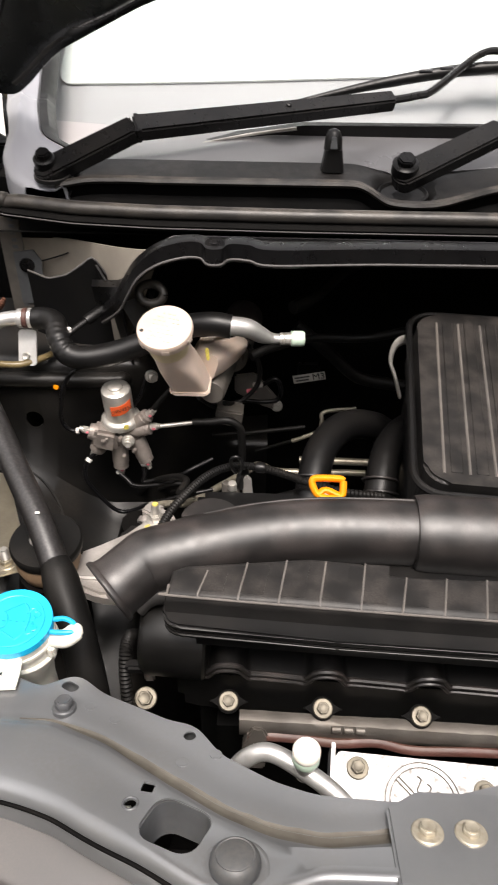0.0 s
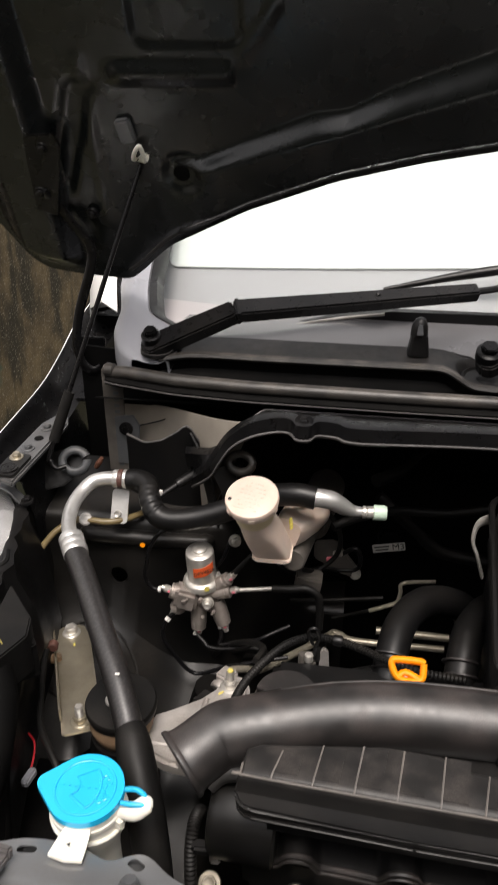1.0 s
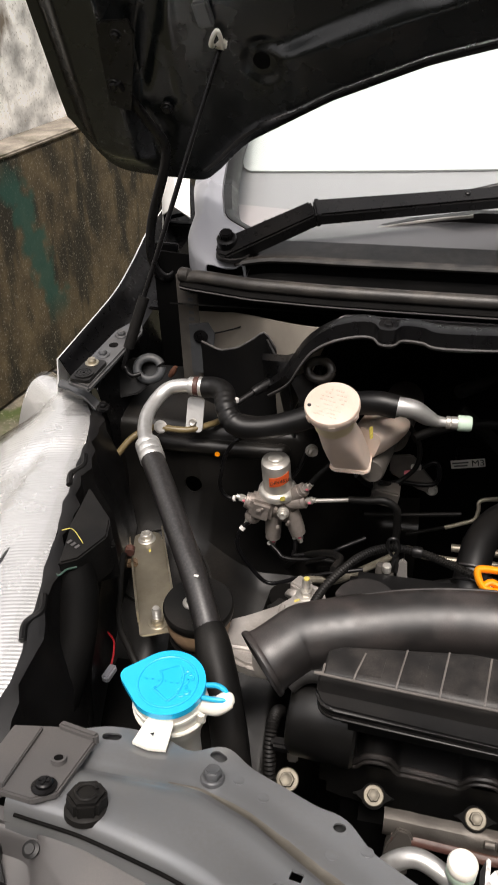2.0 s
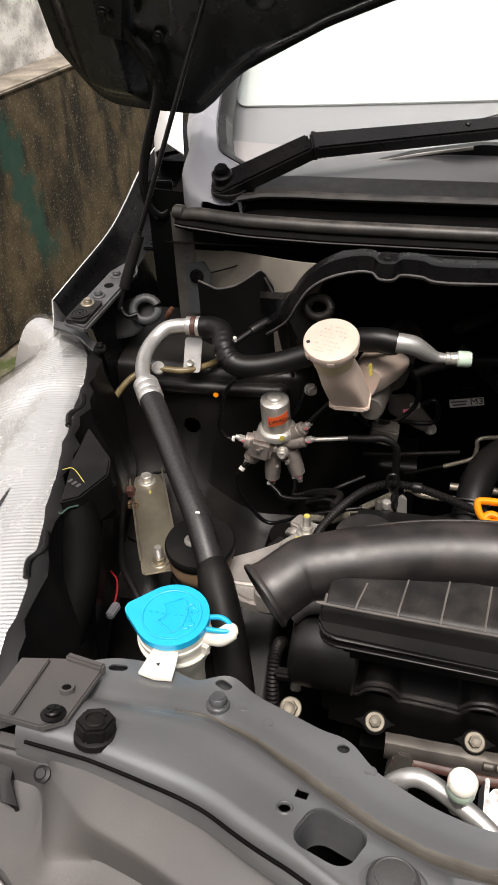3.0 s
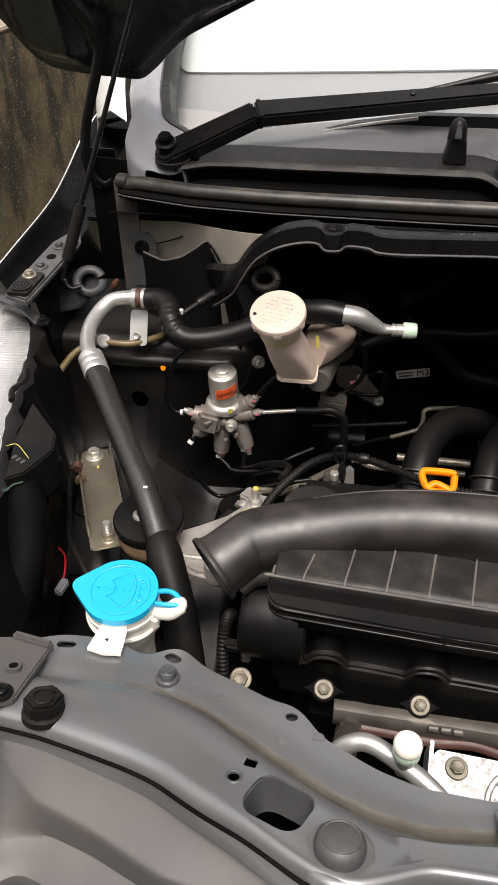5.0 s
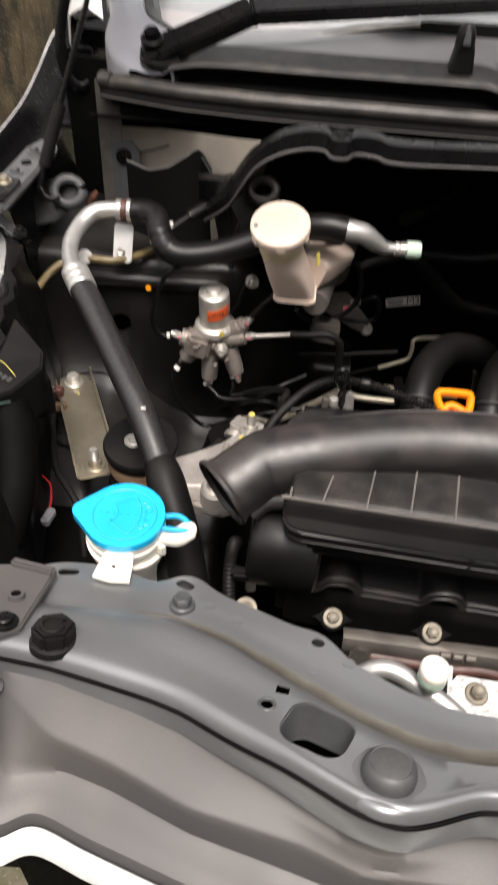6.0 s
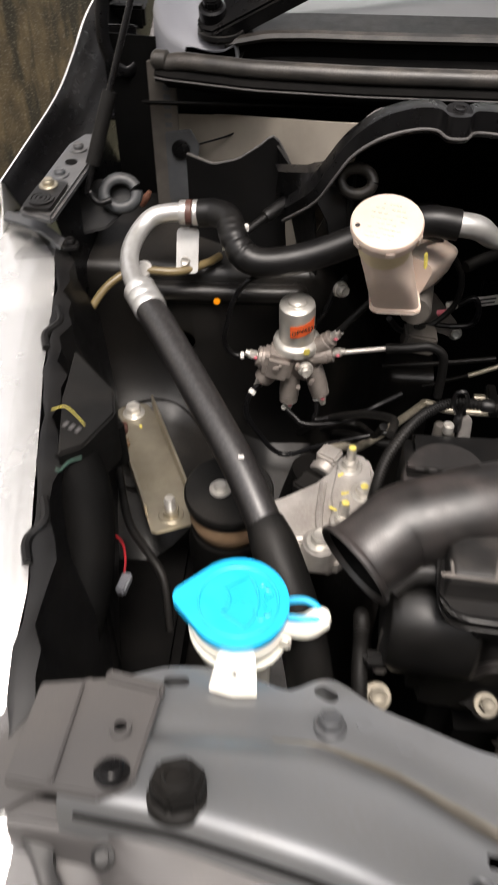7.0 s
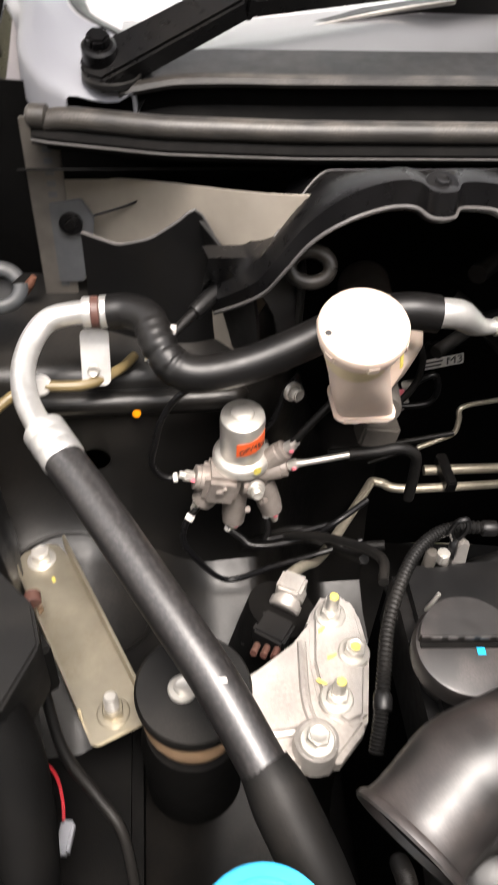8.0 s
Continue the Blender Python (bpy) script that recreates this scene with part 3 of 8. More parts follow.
tube(bm, [a, a.lerp(b, 0.1), b], [0.0045, 0.008, 0.008, 0.008, 0.008], 14, 6)
part("grip_sleeve", bm, RUBBER, stay, "black rubber grip sleeve")
bm = bmesh.new()
box(bm, 0.022, 0.010, 0.015, frame_to(HOOK + Vector((0.002, -0.004, 0.004)), (0.25, 0.3, 0.9)), 0.003)
tube(bm, [HOOK + Vector((-0.006, -0.004, 0.008)), HOOK.lerp(on_hood(-0.270, 1.376, 0.022), 0.5) + Vector((-0.006, 0, 0)), on_hood(-0.269, 1.376, 0.020), on_hood(-0.262, 1.382, 0.020), HOOK.lerp(on_hood(-0.262, 1.376, 0.022), 0.5) + Vector((0.006, 0, 0)), HOOK + Vector((0.006, -0.004, 0.010))], 0.0032, 8)
part("hook_clip", bm, WHITE_POLY, stay, "white plastic hook clip")

# windscreen and pillar
bm = bmesh.new()
GL = lambda s, t: (XC + (2 * s - 1) * (0.60 - 0.06 * t), 1.285 + 0.75 * t + 0.10 * (2 * s - 1) ** 2, 1.075 + 0.45 * t - 0.012 * (2 * s - 1) ** 2)
sheet(bm, [[GL(s, t) for s in np.linspace(0, 1, 25)] for t in np.linspace(0, 1, 13)], 0.005)
screen = thing("windscreen", (XC, 1.3, 1.07), "clear car windscreen reflecting a white sky", "windscreen")
pane = part("glass", bm, GLASS, screen)
pane.visible_shadow = False
# Added white sheet stands in for the sky mirrored in the glass.
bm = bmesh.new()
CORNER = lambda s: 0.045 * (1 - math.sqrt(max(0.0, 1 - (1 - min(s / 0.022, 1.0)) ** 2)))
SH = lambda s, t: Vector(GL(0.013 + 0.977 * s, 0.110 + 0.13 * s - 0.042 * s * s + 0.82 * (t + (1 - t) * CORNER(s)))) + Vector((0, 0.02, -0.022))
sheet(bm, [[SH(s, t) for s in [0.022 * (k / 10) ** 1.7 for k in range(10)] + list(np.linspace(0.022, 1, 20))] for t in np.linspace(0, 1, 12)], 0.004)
solo("sky_reflection_sheet", bm, mat("white_reflected_sky", (0.82, 0.82, 0.80), 0.6, var=0.03, scale=5, bump=0.0), "white sheet standing in for sky reflected in the windscreen", "sun shade")
# Grey puts reflected sky into the colour of a black ceramic band.
BAND = mat("sky_tinted_ceramic_band", (0.41, 0.385, 0.395), 0.5, var=0.03, scale=3, bump=0.0)
FR = lambda s, t: Vector(GL(s, -0.01 + t)) + Vector((0, 0.0235, -0.0265))
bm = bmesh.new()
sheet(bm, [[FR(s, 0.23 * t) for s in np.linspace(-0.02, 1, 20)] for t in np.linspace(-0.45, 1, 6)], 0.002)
part("lower_band", bm, BAND, screen, "black ceramic band along the lower edge, greyed for reflected sky")
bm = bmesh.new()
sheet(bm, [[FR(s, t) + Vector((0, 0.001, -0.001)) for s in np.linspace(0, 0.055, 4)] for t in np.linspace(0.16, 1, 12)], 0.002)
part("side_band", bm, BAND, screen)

pillar = thing("windscreen_pillar", (-0.37, 1.3, 1.0), "dark grey trim and white paint of the windscreen pillar", "car pillar")
# left edge, crown and right edge of the trim, from its foot to the roof
PILLAR = [((-0.292, 1.058, 1.068), (-0.266, 1.049, 1.066), (-0.236, 1.046, 1.076)), ((-0.317, 1.080, 1.075), (-0.300, 1.078, 1.080), (-0.228, 1.070, 1.079)), ((-0.336, 1.120, 1.088), (-0.318, 1.120, 1.098), (-0.240, 1.116, 1.086)), ((-0.338, 1.150, 1.100), (-0.320, 1.146, 1.110), (-0.250, 1.150, 1.089)), ((-0.338, 1.172, 1.109), (-0.322, 1.172, 1.118), (-0.288, 1.168, 1.104)), ((-0.350, 1.220, 1.118), (-0.330, 1.220, 1.128), (-0.302, 1.205, 1.115)), ((-0.364, 1.270, 1.121), (-0.342, 1.270, 1.134), (-0.315, 1.260, 1.126)), ((-0.379, 1.34, 1.132), (-0.352, 1.34, 1.143), (-0.328, 1.34, 1.140)), ((-0.405, 1.75, 1.365), (-0.378, 1.75, 1.372), (-0.355, 1.75, 1.365)), ((-0.41, 2.1, 1.57), (-0.388, 2.1, 1.577), (-0.365, 2.1, 1.57))]
PL, PM, PR = (spline([row[k] for row in PILLAR], 6) for k in range(3))
bm = bmesh.new()
sheet(bm, [[a + Vector((-0.004, 0.004, -0.04)), a + Vector((-0.002, 0.0, -0.006)), a, a.lerp(m, 0.35) + Vector((0, 0, 0.002)), a.lerp(m, 0.7) + Vector((0, 0, 0.0015)), m + Vector((0, 0, 0.002)), m.lerp(b, 0.25) + Vector((0, 0, -0.001)), m.lerp(b, 0.6) + Vector((0, 0, -0.003)), m.lerp(b, 0.9) + Vector((0, 0, -0.001)), b, b + Vector((0.002, 0.002, -0.006)), b + Vector((0.004, 0.012, -0.04))] for a, m, b in zip(PL, PM, PR)], 0.002)
part("trim", bm, PILLAR_TRIM, pillar, "", 75)
bm = bmesh.new()
sheet(bm, [[b + Vector((0.003, 0.0, -0.001)), b + Vector((0.012, 0.010, -0.004)), b + Vector((0.018, 0.03, -0.02))] for b in PR[8:]], 0.002)
part("edge_seal", bm, BLACK_PLASTIC, pillar, "black glass edge seal")
bm = bmesh.new()
QUARTER = [(-0.471, 1.030), (-0.405, 1.046), (-0.405, 1.144)]
prism(bm, QUARTER, 0.006, Matrix.Translation((0, 1.365, 0)) @ Matrix.Rotation(radians(90), 4, "X"), 0.0015)
part("corner_panel", bm, WHITE_PAINT, pillar, "white painted corner triangle")
bm = bmesh.new()
tube(bm, [(x, 1.358, z) for x, z in QUARTER + QUARTER[:1]], 0.0045, 8, 1)
box(bm, 0.06, 0.02, 0.03, Matrix.Translation((-0.425, 1.352, 1.0)), 0.004)
part("corner_rubber", bm, RUBBER, pillar, "black rubber border")
bm = bmesh.new()
rows = []
for p in spline([(-0.375, 1.26, 1.08), (-0.395, 1.34, 1.125), (-0.415, 1.47, 1.19), (-0.44, 1.78, 1.36), (-0.45, 2.1, 1.55)], 6):
    rows.append([p + Vector((0.0, 0, -0.01)), p + Vector((-0.03, 0.01, 0.004)), p + Vector((-0.065, 0.04, -0.02)), p + Vector((-0.08, 0.06, -0.12))])
sheet(bm, rows, 0.003)
part("outer_skin", bm, WHITE_PAINT, pillar, "white painted outer skin")

# fender
fender = thing("fender", (-0.47, 1.0, 0.3), "white front fender with a dusty black inner channel", "car fender")
FE = [(-0.466, 0.885, 0.985), (-0.462, 0.954, 0.990), (-0.462, 1.102, 0.993), (-0.462, 1.193, 1.009), (-0.462, 1.28, 1.032), (-0.455, 1.352, 1.050), (-0.45, 1.5, 1.075)]
line = spline(FE, 6)
bm = bmesh.new()
sheet(bm, [[p + Vector((-0.0022, 0, 0.0005)), p + Vector((-0.0032, 0, 0.0012)), p + Vector((-0.005, 0, 0.0)), p + Vector((-0.009, 0, -0.03)), p + Vector((-0.030, 0, -0.12)), p + Vector((-0.060, 0, -0.40)), p + Vector((-0.060, 0, -0.72))] for p in line], 0.002)
part("outer_skin", bm, WHITE_PAINT, fender, "white painted skin")
bm = bmesh.new()
sheet(bm, [[p + Vector((-0.0018, 0, 0.0010)), p + Vector((0.0015, 0, -0.001)), p + Vector((0.006, 0, -0.012)), p + Vector((0.016, 0, -0.030)), p + Vector((0.03, 0, -0.038)), p + Vector((0.05, 0, -0.042)), p + Vector((0.062, 0, -0.10)), p + Vector((0.065, 0, -0.30))] for p in line], 0.002)
part("inner_channel", bm, BLACK_PAINT, fender, "black inner channel")

rail = thing("fender_rail", (-0.415, 0.92, 0.95), "grey steel rail bolted along the inner fender", "rail")
RA = Matrix.Translation((-0.415, 0.925, 0.968)) @ Matrix.Rotation(radians(-5), 4, "Z") @ Matrix.Rotation(radians(1), 4, "X")
bm = bmesh.new()
prism(bm, [(-0.018, -0.082), (0.022, -0.094), (0.024, 0.08), (0.012, 0.105), (-0.008, 0.10), (-0.018, 0.07)], 0.010, RA, 0.003)
part("rail_plate", bm, RAIL_PAINT, rail)
bm = bmesh.new()
prism(bm, rounded(0.030, 0.058, 0.004), 0.005, RA @ Matrix.Translation((0.003, -0.056, 0.010)), 0.001)
part("clip_plate", bm, BLACK_PLASTIC, rail, "black plastic clip plate")
for y, big in ((0.058, 0), (-0.005, 0), (-0.038, 1)):
    p = RA @ Vector((0.0, y, 0.0105 if not big else 0.015))
    part("bolt", bolt_mesh(p, (0, 0, 1), 0.0065, 0.005, 0.010), ZINC if big else RAIL_PAINT, rail)
bm = bmesh.new()
for r in (0.0135, 0.0092, 0.005):
    lathe(bm, [(r, 0), (r, 0.003), (r - 0.003, 0.003), (r - 0.003, 0.0)], RA @ Matrix.Translation((0.003, -0.068, 0.014)), 20)
part("ring_clip", bm, BLACK_PLASTIC, rail, "ribbed round clip")
# Near-black disc draws the shade of a hole in the rail.
bm = bmesh.new()
lathe(bm, [(0.007, 0), (0.007, 0.0008), (0.003, 0.0008)], RA @ Matrix.Translation((0.002, 0.026, 0.0101)), 16)
part("hole_rim", bm, DARK_VOID, rail)

# ring bracket that carries the stay's foot
ring = thing("stay_bracket", (-0.355, 0.96, 0.93), "grey metal loop bracket at the prop rod's foot", "bracket")
bm = bmesh.new()
m = frame_to((-0.359, 0.950, 0.944), (0.15, -0.8, 0.58))
tor = [m @ Vector((0.0185 * math.cos(a), 0.0165 * math.sin(a), 0)) for a in np.linspace(0.4, 2 * math.pi + 0.1, 22)]
tube(bm, tor, 0.0070, 12, 2, 0, 0.8)
part("loop", bm, LOOP_PAINT, ring)
bm = bmesh.new()
prism(bm, [(-0.05, -0.045), (-0.012, -0.036), (0.018, -0.010), (0.020, 0.012), (-0.02, 0.020), (-0.055, 0.0)], 0.006, frame_to((-0.368, 0.965, 0.932), (0.1, -0.8, 0.6)), 0.002)
part("tab", bm, APRON_PAINT, ring)

# headlight
lamp = thing("headlight", (-0.45, 0.62, 0.75), "clear headlight with a ribbed chrome reflector", "headlight")
IN = [(0.940, -0.512, 0.930), (0.902, -0.447, 0.926), (0.879, -0.428, 0.924), (0.85, -0.409, 0.923), (0.794, -0.394, 0.921), (0.743, -0.384, 0.919), (0.682, -0.375, 0.915), (0.62, -0.361, 0.912), (0.53, -0.343, 0.905), (0.45, -0.326, 0.898), (0.39, -0.322, 0.892), (0.33, -0.312, 0.880), (0.29, -0.292, 0.868), (0.258, -0.270, 0.860)]
IN.sort()


def lamp_pt(y, u, inset=0.0):
    xi = float(np.interp(y, [k[0] for k in IN], [k[1] for k in IN]))
    zi = float(np.interp(y, [k[0] for k in IN], [k[2] for k in IN]))
    w = (0.22 + 0.05 * math.sin((y - 0.3) * 3)) * (1 - 0.72 * step(0.80, 0.945, y))
    return Vector((xi - inset * 0.4 - u * w * (1 - 0.1 * u), y - 0.05 * u, zi + 0.022 * math.sin(min(u * 2.6, 1.57)) - 0.16 * u**2.2 - inset))


ys = np.linspace(0.258, 0.938, 40)
bm = bmesh.new()
sheet(bm, [[lamp_pt(y, u) for u in np.linspace(0, 1, 14)] for y in ys], 0.003)
lens = part("lens", bm, LENS, lamp, "clear plastic lens")
lens.visible_shadow = False
bm = bmesh.new()
rows = []
for y in np.linspace(0.27, 0.937, 580):
    row = []
    for u in np.linspace(0.01, 0.99, 36):
        split = 0.80 - 0.10 * u
        facet = 0.006 * step(split + 0.022, split - 0.022, y) + 0.010 * step(-0.01, 0.01, u - 0.25 - 0.9 * (0.72 - y)) * step(0.80, 0.74, y)
        rib = 0.0007 * (0.5 - 0.5 * math.cos(2 * math.pi * (y + 0.02 * u) / 0.0048))
        row.append(lamp_pt(y, u, 0.006 + 0.02 * u * step(0.93, 0.80, y) + facet + rib))
    rows.append(row)
sheet(bm, rows, 0)
part("reflector", bm, CHROME, lamp, "ribbed chrome reflector")
bm = bmesh.new()
rows = []
for y in ys:
    p = lamp_pt(y, 0)
    wob = 0.004 * math.sin(y * 70) + 0.003 * math.sin(y * 173 + 1)
    rows.append([p + Vector((-0.002 - 0.4 * wob, 0, 0.0045)), p + Vector((0.003, 0, 0.005)), p + Vector((0.012 + wob, 0, 0.002)), p + Vector((0.012 + wob, 0, -0.02)), p + Vector((0.03 + wob, 0, -0.07)), p + Vector((0.04, 0, -0.20))])
sheet(bm, rows, 0.003)
part("housing", bm, BLACK_PLASTIC, lamp, "black lamp housing")
bm = bmesh.new()
prism(bm, [(-0.05, 0.012), (-0.02, 0.020), (0.012, 0.012), (0.020, -0.004), (0.008, -0.018), (-0.012, -0.014), (-0.05, -0.030)], 0.004, Matrix.Translation((-0.398, 0.850, 0.925)) @ Matrix.Rotation(radians(-12), 4, "Z"), 0.0015)
part("lug", bm, LENS, lamp, "clear plastic mounting lug")
bolt(lamp, (-0.392, 0.845, 0.938), (0, 0, 1), 0.006, 0.005, 0.009, BLACK_PAINT)
for y in (0.72, 0.49):
    p = lamp_pt(y, 0)
    bm = bmesh.new()
    tube(bm, [p + Vector((-0.002, 0.03, 0.006)), p + Vector((0.004, 0.01, 0.004)), p + Vector((-0.004, -0.01, 0.004)), p + Vector((0.002, -0.03, 0.003))], 0.004, 8)
    part("lens_clip", bm, BLACK_PLASTIC, lamp)
bm = bmesh.new()
sheet(bm, [[(-0.470, 0.872, 0.950), (-0.450, 0.868, 0.948), (-0.425, 0.858, 0.944), (-0.402, 0.842, 0.936)], [(-0.470, 0.886, 0.952), (-0.450, 0.882, 0.950), (-0.425, 0.872, 0.946), (-0.400, 0.856, 0.938)]], 0.004)
part("top_flange", bm, RAIL_PAINT, lamp, "grey painted top flange")

# cowl below the windscreen
cowl = thing("windscreen_cowl", (XC, 1.12, 1.0), "dusty grey plastic cowl panel below the windscreen", "cowl panel")
XS = np.linspace(-0.247, 0.80, 170)
bulge = curve(XS, [(-0.25, 0.006), (-0.1, 0.0), (0.17, 0.002), (0.185, 0.0), (0.21, -0.022), (0.25, -0.026), (0.30, -0.015), (0.36, 0.006), (0.8, 0.03)])
drop = curve(XS, [(-0.25, -0.012), (-0.2, -0.002), (-0.15, 0.0), (0.172, 0.0), (0.19, -0.006), (0.215, -0.016), (0.28, -0.018), (0.33, -0.010), (0.40, 0.0), (0.8, -0.02)])
crest = curve(XS, [(-0.25, 1.118), (-0.17, 1.119), (-0.10, 1.137), (0.06, 1.208), (0.10, 1.215), (0.8, 1.215)], False)


def cowl_z(x, y, c, d):
    """Height of the cowl's top: a front face up to the crest, a fall behind it, and a dish round each wiper pivot."""
    z = 1.0895 + 0.10 * (min(y, c) - 1.118) - 0.14 * max(0.0, y - c) + d * step(1.20, 1.06, y)
    for px, py in ((-0.262, 1.074), (0.241, 1.078)):
        z -= 0.020 * (1 - step(0.030, 0.046, math.hypot(x - px, y - py)))
    return z


bm = bmesh.new()
sheet(bm, [[(x, 1.050 + b, 1.0805 + d), (x, 1.0425 + b, 1.0815 + d), (x, 1.0405 + b, 1.0855 + d), (x, 1.043 + b, 1.0895 + d), (x, 1.050 + b, 1.0908 + d)] for x, b, d in zip(XS, bulge, drop)], 0.003)
part("front_lip", bm, SEAL_RUBBER, cowl, "dust-browned front lip")
bm = bmesh.new()
sheet(bm, [[(x, y, min(cowl_z(x, y, c, d), 1.0905 + d * 0.9)) for y in np.linspace(1.050 + b, 1.117, 14)] for x, b, d, c in zip(XS, bulge, drop, crest)], 0.003)
part("front_face", bm, COWL_DARK, cowl, "dark speckled front face")
# Added near-black sheet: the shade in the gap under the lip.
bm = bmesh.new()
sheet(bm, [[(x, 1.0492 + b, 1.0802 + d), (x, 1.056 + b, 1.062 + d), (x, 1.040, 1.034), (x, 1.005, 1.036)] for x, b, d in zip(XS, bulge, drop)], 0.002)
part("gap_shade_sheet", bm, DARK_VOID, cowl, "near-black sheet added for the shaded gap under the lip")
bm = bmesh.new()
sheet(bm, [[(x, y, cowl_z(x, y, c, d)) for y in (1.1172, 1.1205, 1.126, 1.135, *np.linspace(1.145, 1.27, 14))] for x, d, c in zip(XS, drop, crest)], 0.003)
part("top_panel", bm, COWL_PLASTIC, cowl, "smooth grey folded top panel")
# Dark discs paint the shade in the pivot recesses.
for px, py, pz, r in ((-0.253, 1.068, 1.0835, 0.026), (0.241, 1.078, 1.0635, 0.036)):
    bm = bmesh.new()
    lathe(bm, [(r, -0.004), (r, 0.001), (r * 0.92, 0.002), (r * 0.85, -0.002), (r * 0.4, -0.004)], frame_to((px, py, pz), (0, -0.06, 1)), 36)
    part("pivot_recess", bm, COWL_DARK, cowl, "dark disc drawn for the shaded pivot recess")

XS = np.linspace(-0.32, 0.80, 90)
seal = thing("hood_seal", (XC, 0.98, 1.0), "long dusty rubber hood seal across the bulkhead", "rubber seal")
SY = curve(XS, [(-0.34, 1.03), (-0.314, 1.013), (-0.21, 0.988), (-0.1, 0.979), (0.1, 0.976), (0.4, 0.978), (0.8, 1.02)])
bm = bmesh.new()
tube(bm, [(x, y, 1.070 - 0.012 * max(0, -0.29 - x) * 20) for x, y in zip(XS, SY)][1:], 0.0095, 14, 1, 0, 0.8)
part("bulb", bm, SEAL_RUBBER, seal, "dust-browned hollow bulb")
bm = bmesh.new()
sheet(bm, [[(x, y - 0.004, 1.062), (x, y - 0.012, 1.056), (x, y - 0.010, 1.048), (x, y + 0.012, 1.042)] for x, y in zip(XS, SY)], 0.003)
part("flange", bm, DARK_VOID, seal, "black rubber flange")
bm = bmesh.new()
tube(bm, [(x, y - 0.013, 1.053) for x, y in zip(XS, SY)], 0.0010, 8, 1)
part("clip_edge", bm, COVER_PLASTIC, seal, "thin bright clip edge")
bm = bmesh.new()
lathe(bm, [(0.008, 0), (0.0105, 0.003), (0.0105, 0.016), (0.008, 0.018)], frame_to((-0.322, 1.016, 1.068), (1, -0.2, 0)), 16)
part("end_plug", bm, SEAL_RUBBER, seal)
# Trench coloured near-black for the shade behind the seal.
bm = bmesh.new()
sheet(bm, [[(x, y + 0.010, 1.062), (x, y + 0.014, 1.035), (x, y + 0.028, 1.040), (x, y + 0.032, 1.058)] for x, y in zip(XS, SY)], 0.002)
solo("cowl_gutter", bm, DARK_VOID, "gutter behind the hood seal, coloured near-black for its shade", "gutter")

# bulkhead and its arched lip
bulk = thing("bulkhead", (XC, 1.08, 0.5), "dark steel bulkhead with a grey-brown upper panel", "bulkhead", kind="structure")
# Rear panel is near-black to hold the shade behind the engine.
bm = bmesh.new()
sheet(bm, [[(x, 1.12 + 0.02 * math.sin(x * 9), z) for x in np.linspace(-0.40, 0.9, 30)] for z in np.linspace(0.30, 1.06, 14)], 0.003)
part("rear_panel", bm, DARK_VOID, bulk, "rear panel coloured near-black for the bay's deep shade")
bm = bmesh.new()
sheet(bm, [[(x, 1.052 - 0.010 * step(-0.30, -0.26, x) - 0.125 * step(-0.27, -0.10, x) + 0.03 * (z - 0.9), z + (z - 0.85) * 0.30 * step(-0.27, -0.10, x)) for x in np.linspace(-0.335, -0.085 + 0.5 * (z - 1.0), 30)] for z in np.linspace(0.85, 1.0, 10)] , 0.002)
part("upper_panel", bm, LIT_BLACK_PAINT, bulk, "black panel coloured grey-brown for the light it reflects")
# Near-black puts the shadow under the seal into this edge's colour.
bm = bmesh.new()
sheet(bm, [[(x, 1.044, 1.0005), (x, 1.038, 1.012), (x, 1.0, 1.03)] for x in np.linspace(-0.335, 0.80, 30)], 0.002)
part("top_return", bm, DARK_VOID, bulk, "folded top edge, blackened for the shadow under the seal")
bm = bmesh.new()
tube(bm, [(-0.295, 1.03, 0.965), (-0.26, 1.03, 0.975), (-0.235, 1.03, 0.985), (-0.228, 1.025, 1.0)], 0.0012, 6)
part("crease", bm, BLACK_PAINT, bulk)
bm = bmesh.new()
box(bm, 0.032, 0.004, 0.200, Matrix.Translation((-0.3165, 1.030, 0.862)), 0.001)
plate = part("number_strip", bm, DARK_CAST, bulk, "grey stamped metal strip")
for k in range(14):
    bm = bmesh.new()
    box(bm, 0.008, 0.0008, 0.0055, Matrix.Translation((-0.312, 1.0276, 0.895 + 0.0105 * k)), 0.0003)
    part("stamped_bar", bm, RAIL_PAINT, plate)
bm = bmesh.new()
prism(bm, [(-0.02, -0.05), (0.004, -0.05), (0.016, -0.01), (0.020, 0.02), (0.010, 0.038), (-0.02, 0.034)], 0.004, Matrix.Translation((-0.297, 1.030, 0.950)) @ Matrix.Rotation(radians(90), 4, "X"), 0.001)
part("tab", bm, RAIL_PAINT, bulk, "grey steel tab")
bm = bmesh.new()
lathe(bm, [(0.011, 0), (0.011, 0.003), (0.006, 0.004), (0.006, 0.003), (0.004, 0.003), (0.004, 0.005)], frame_to((-0.299, 1.0255, 0.965), (0, -1, 0)), 20)
part("plug", bm, BLACK_PAINT, bulk)
bm = bmesh.new()
tube(bm, [(-0.350, 1.012, 0.898), (-0.344, 1.011, 0.908), (-0.339, 1.012, 0.916)], [0.004, 0.005, 0.003], 10, 5)
part("rust_patch", bm, RUST, bulk, "rusty orange bracket end")

lip = thing("bulkhead_lip", (XC, 0.88, 1.0), "black arched steel lip over the engine bay", "steel lip")
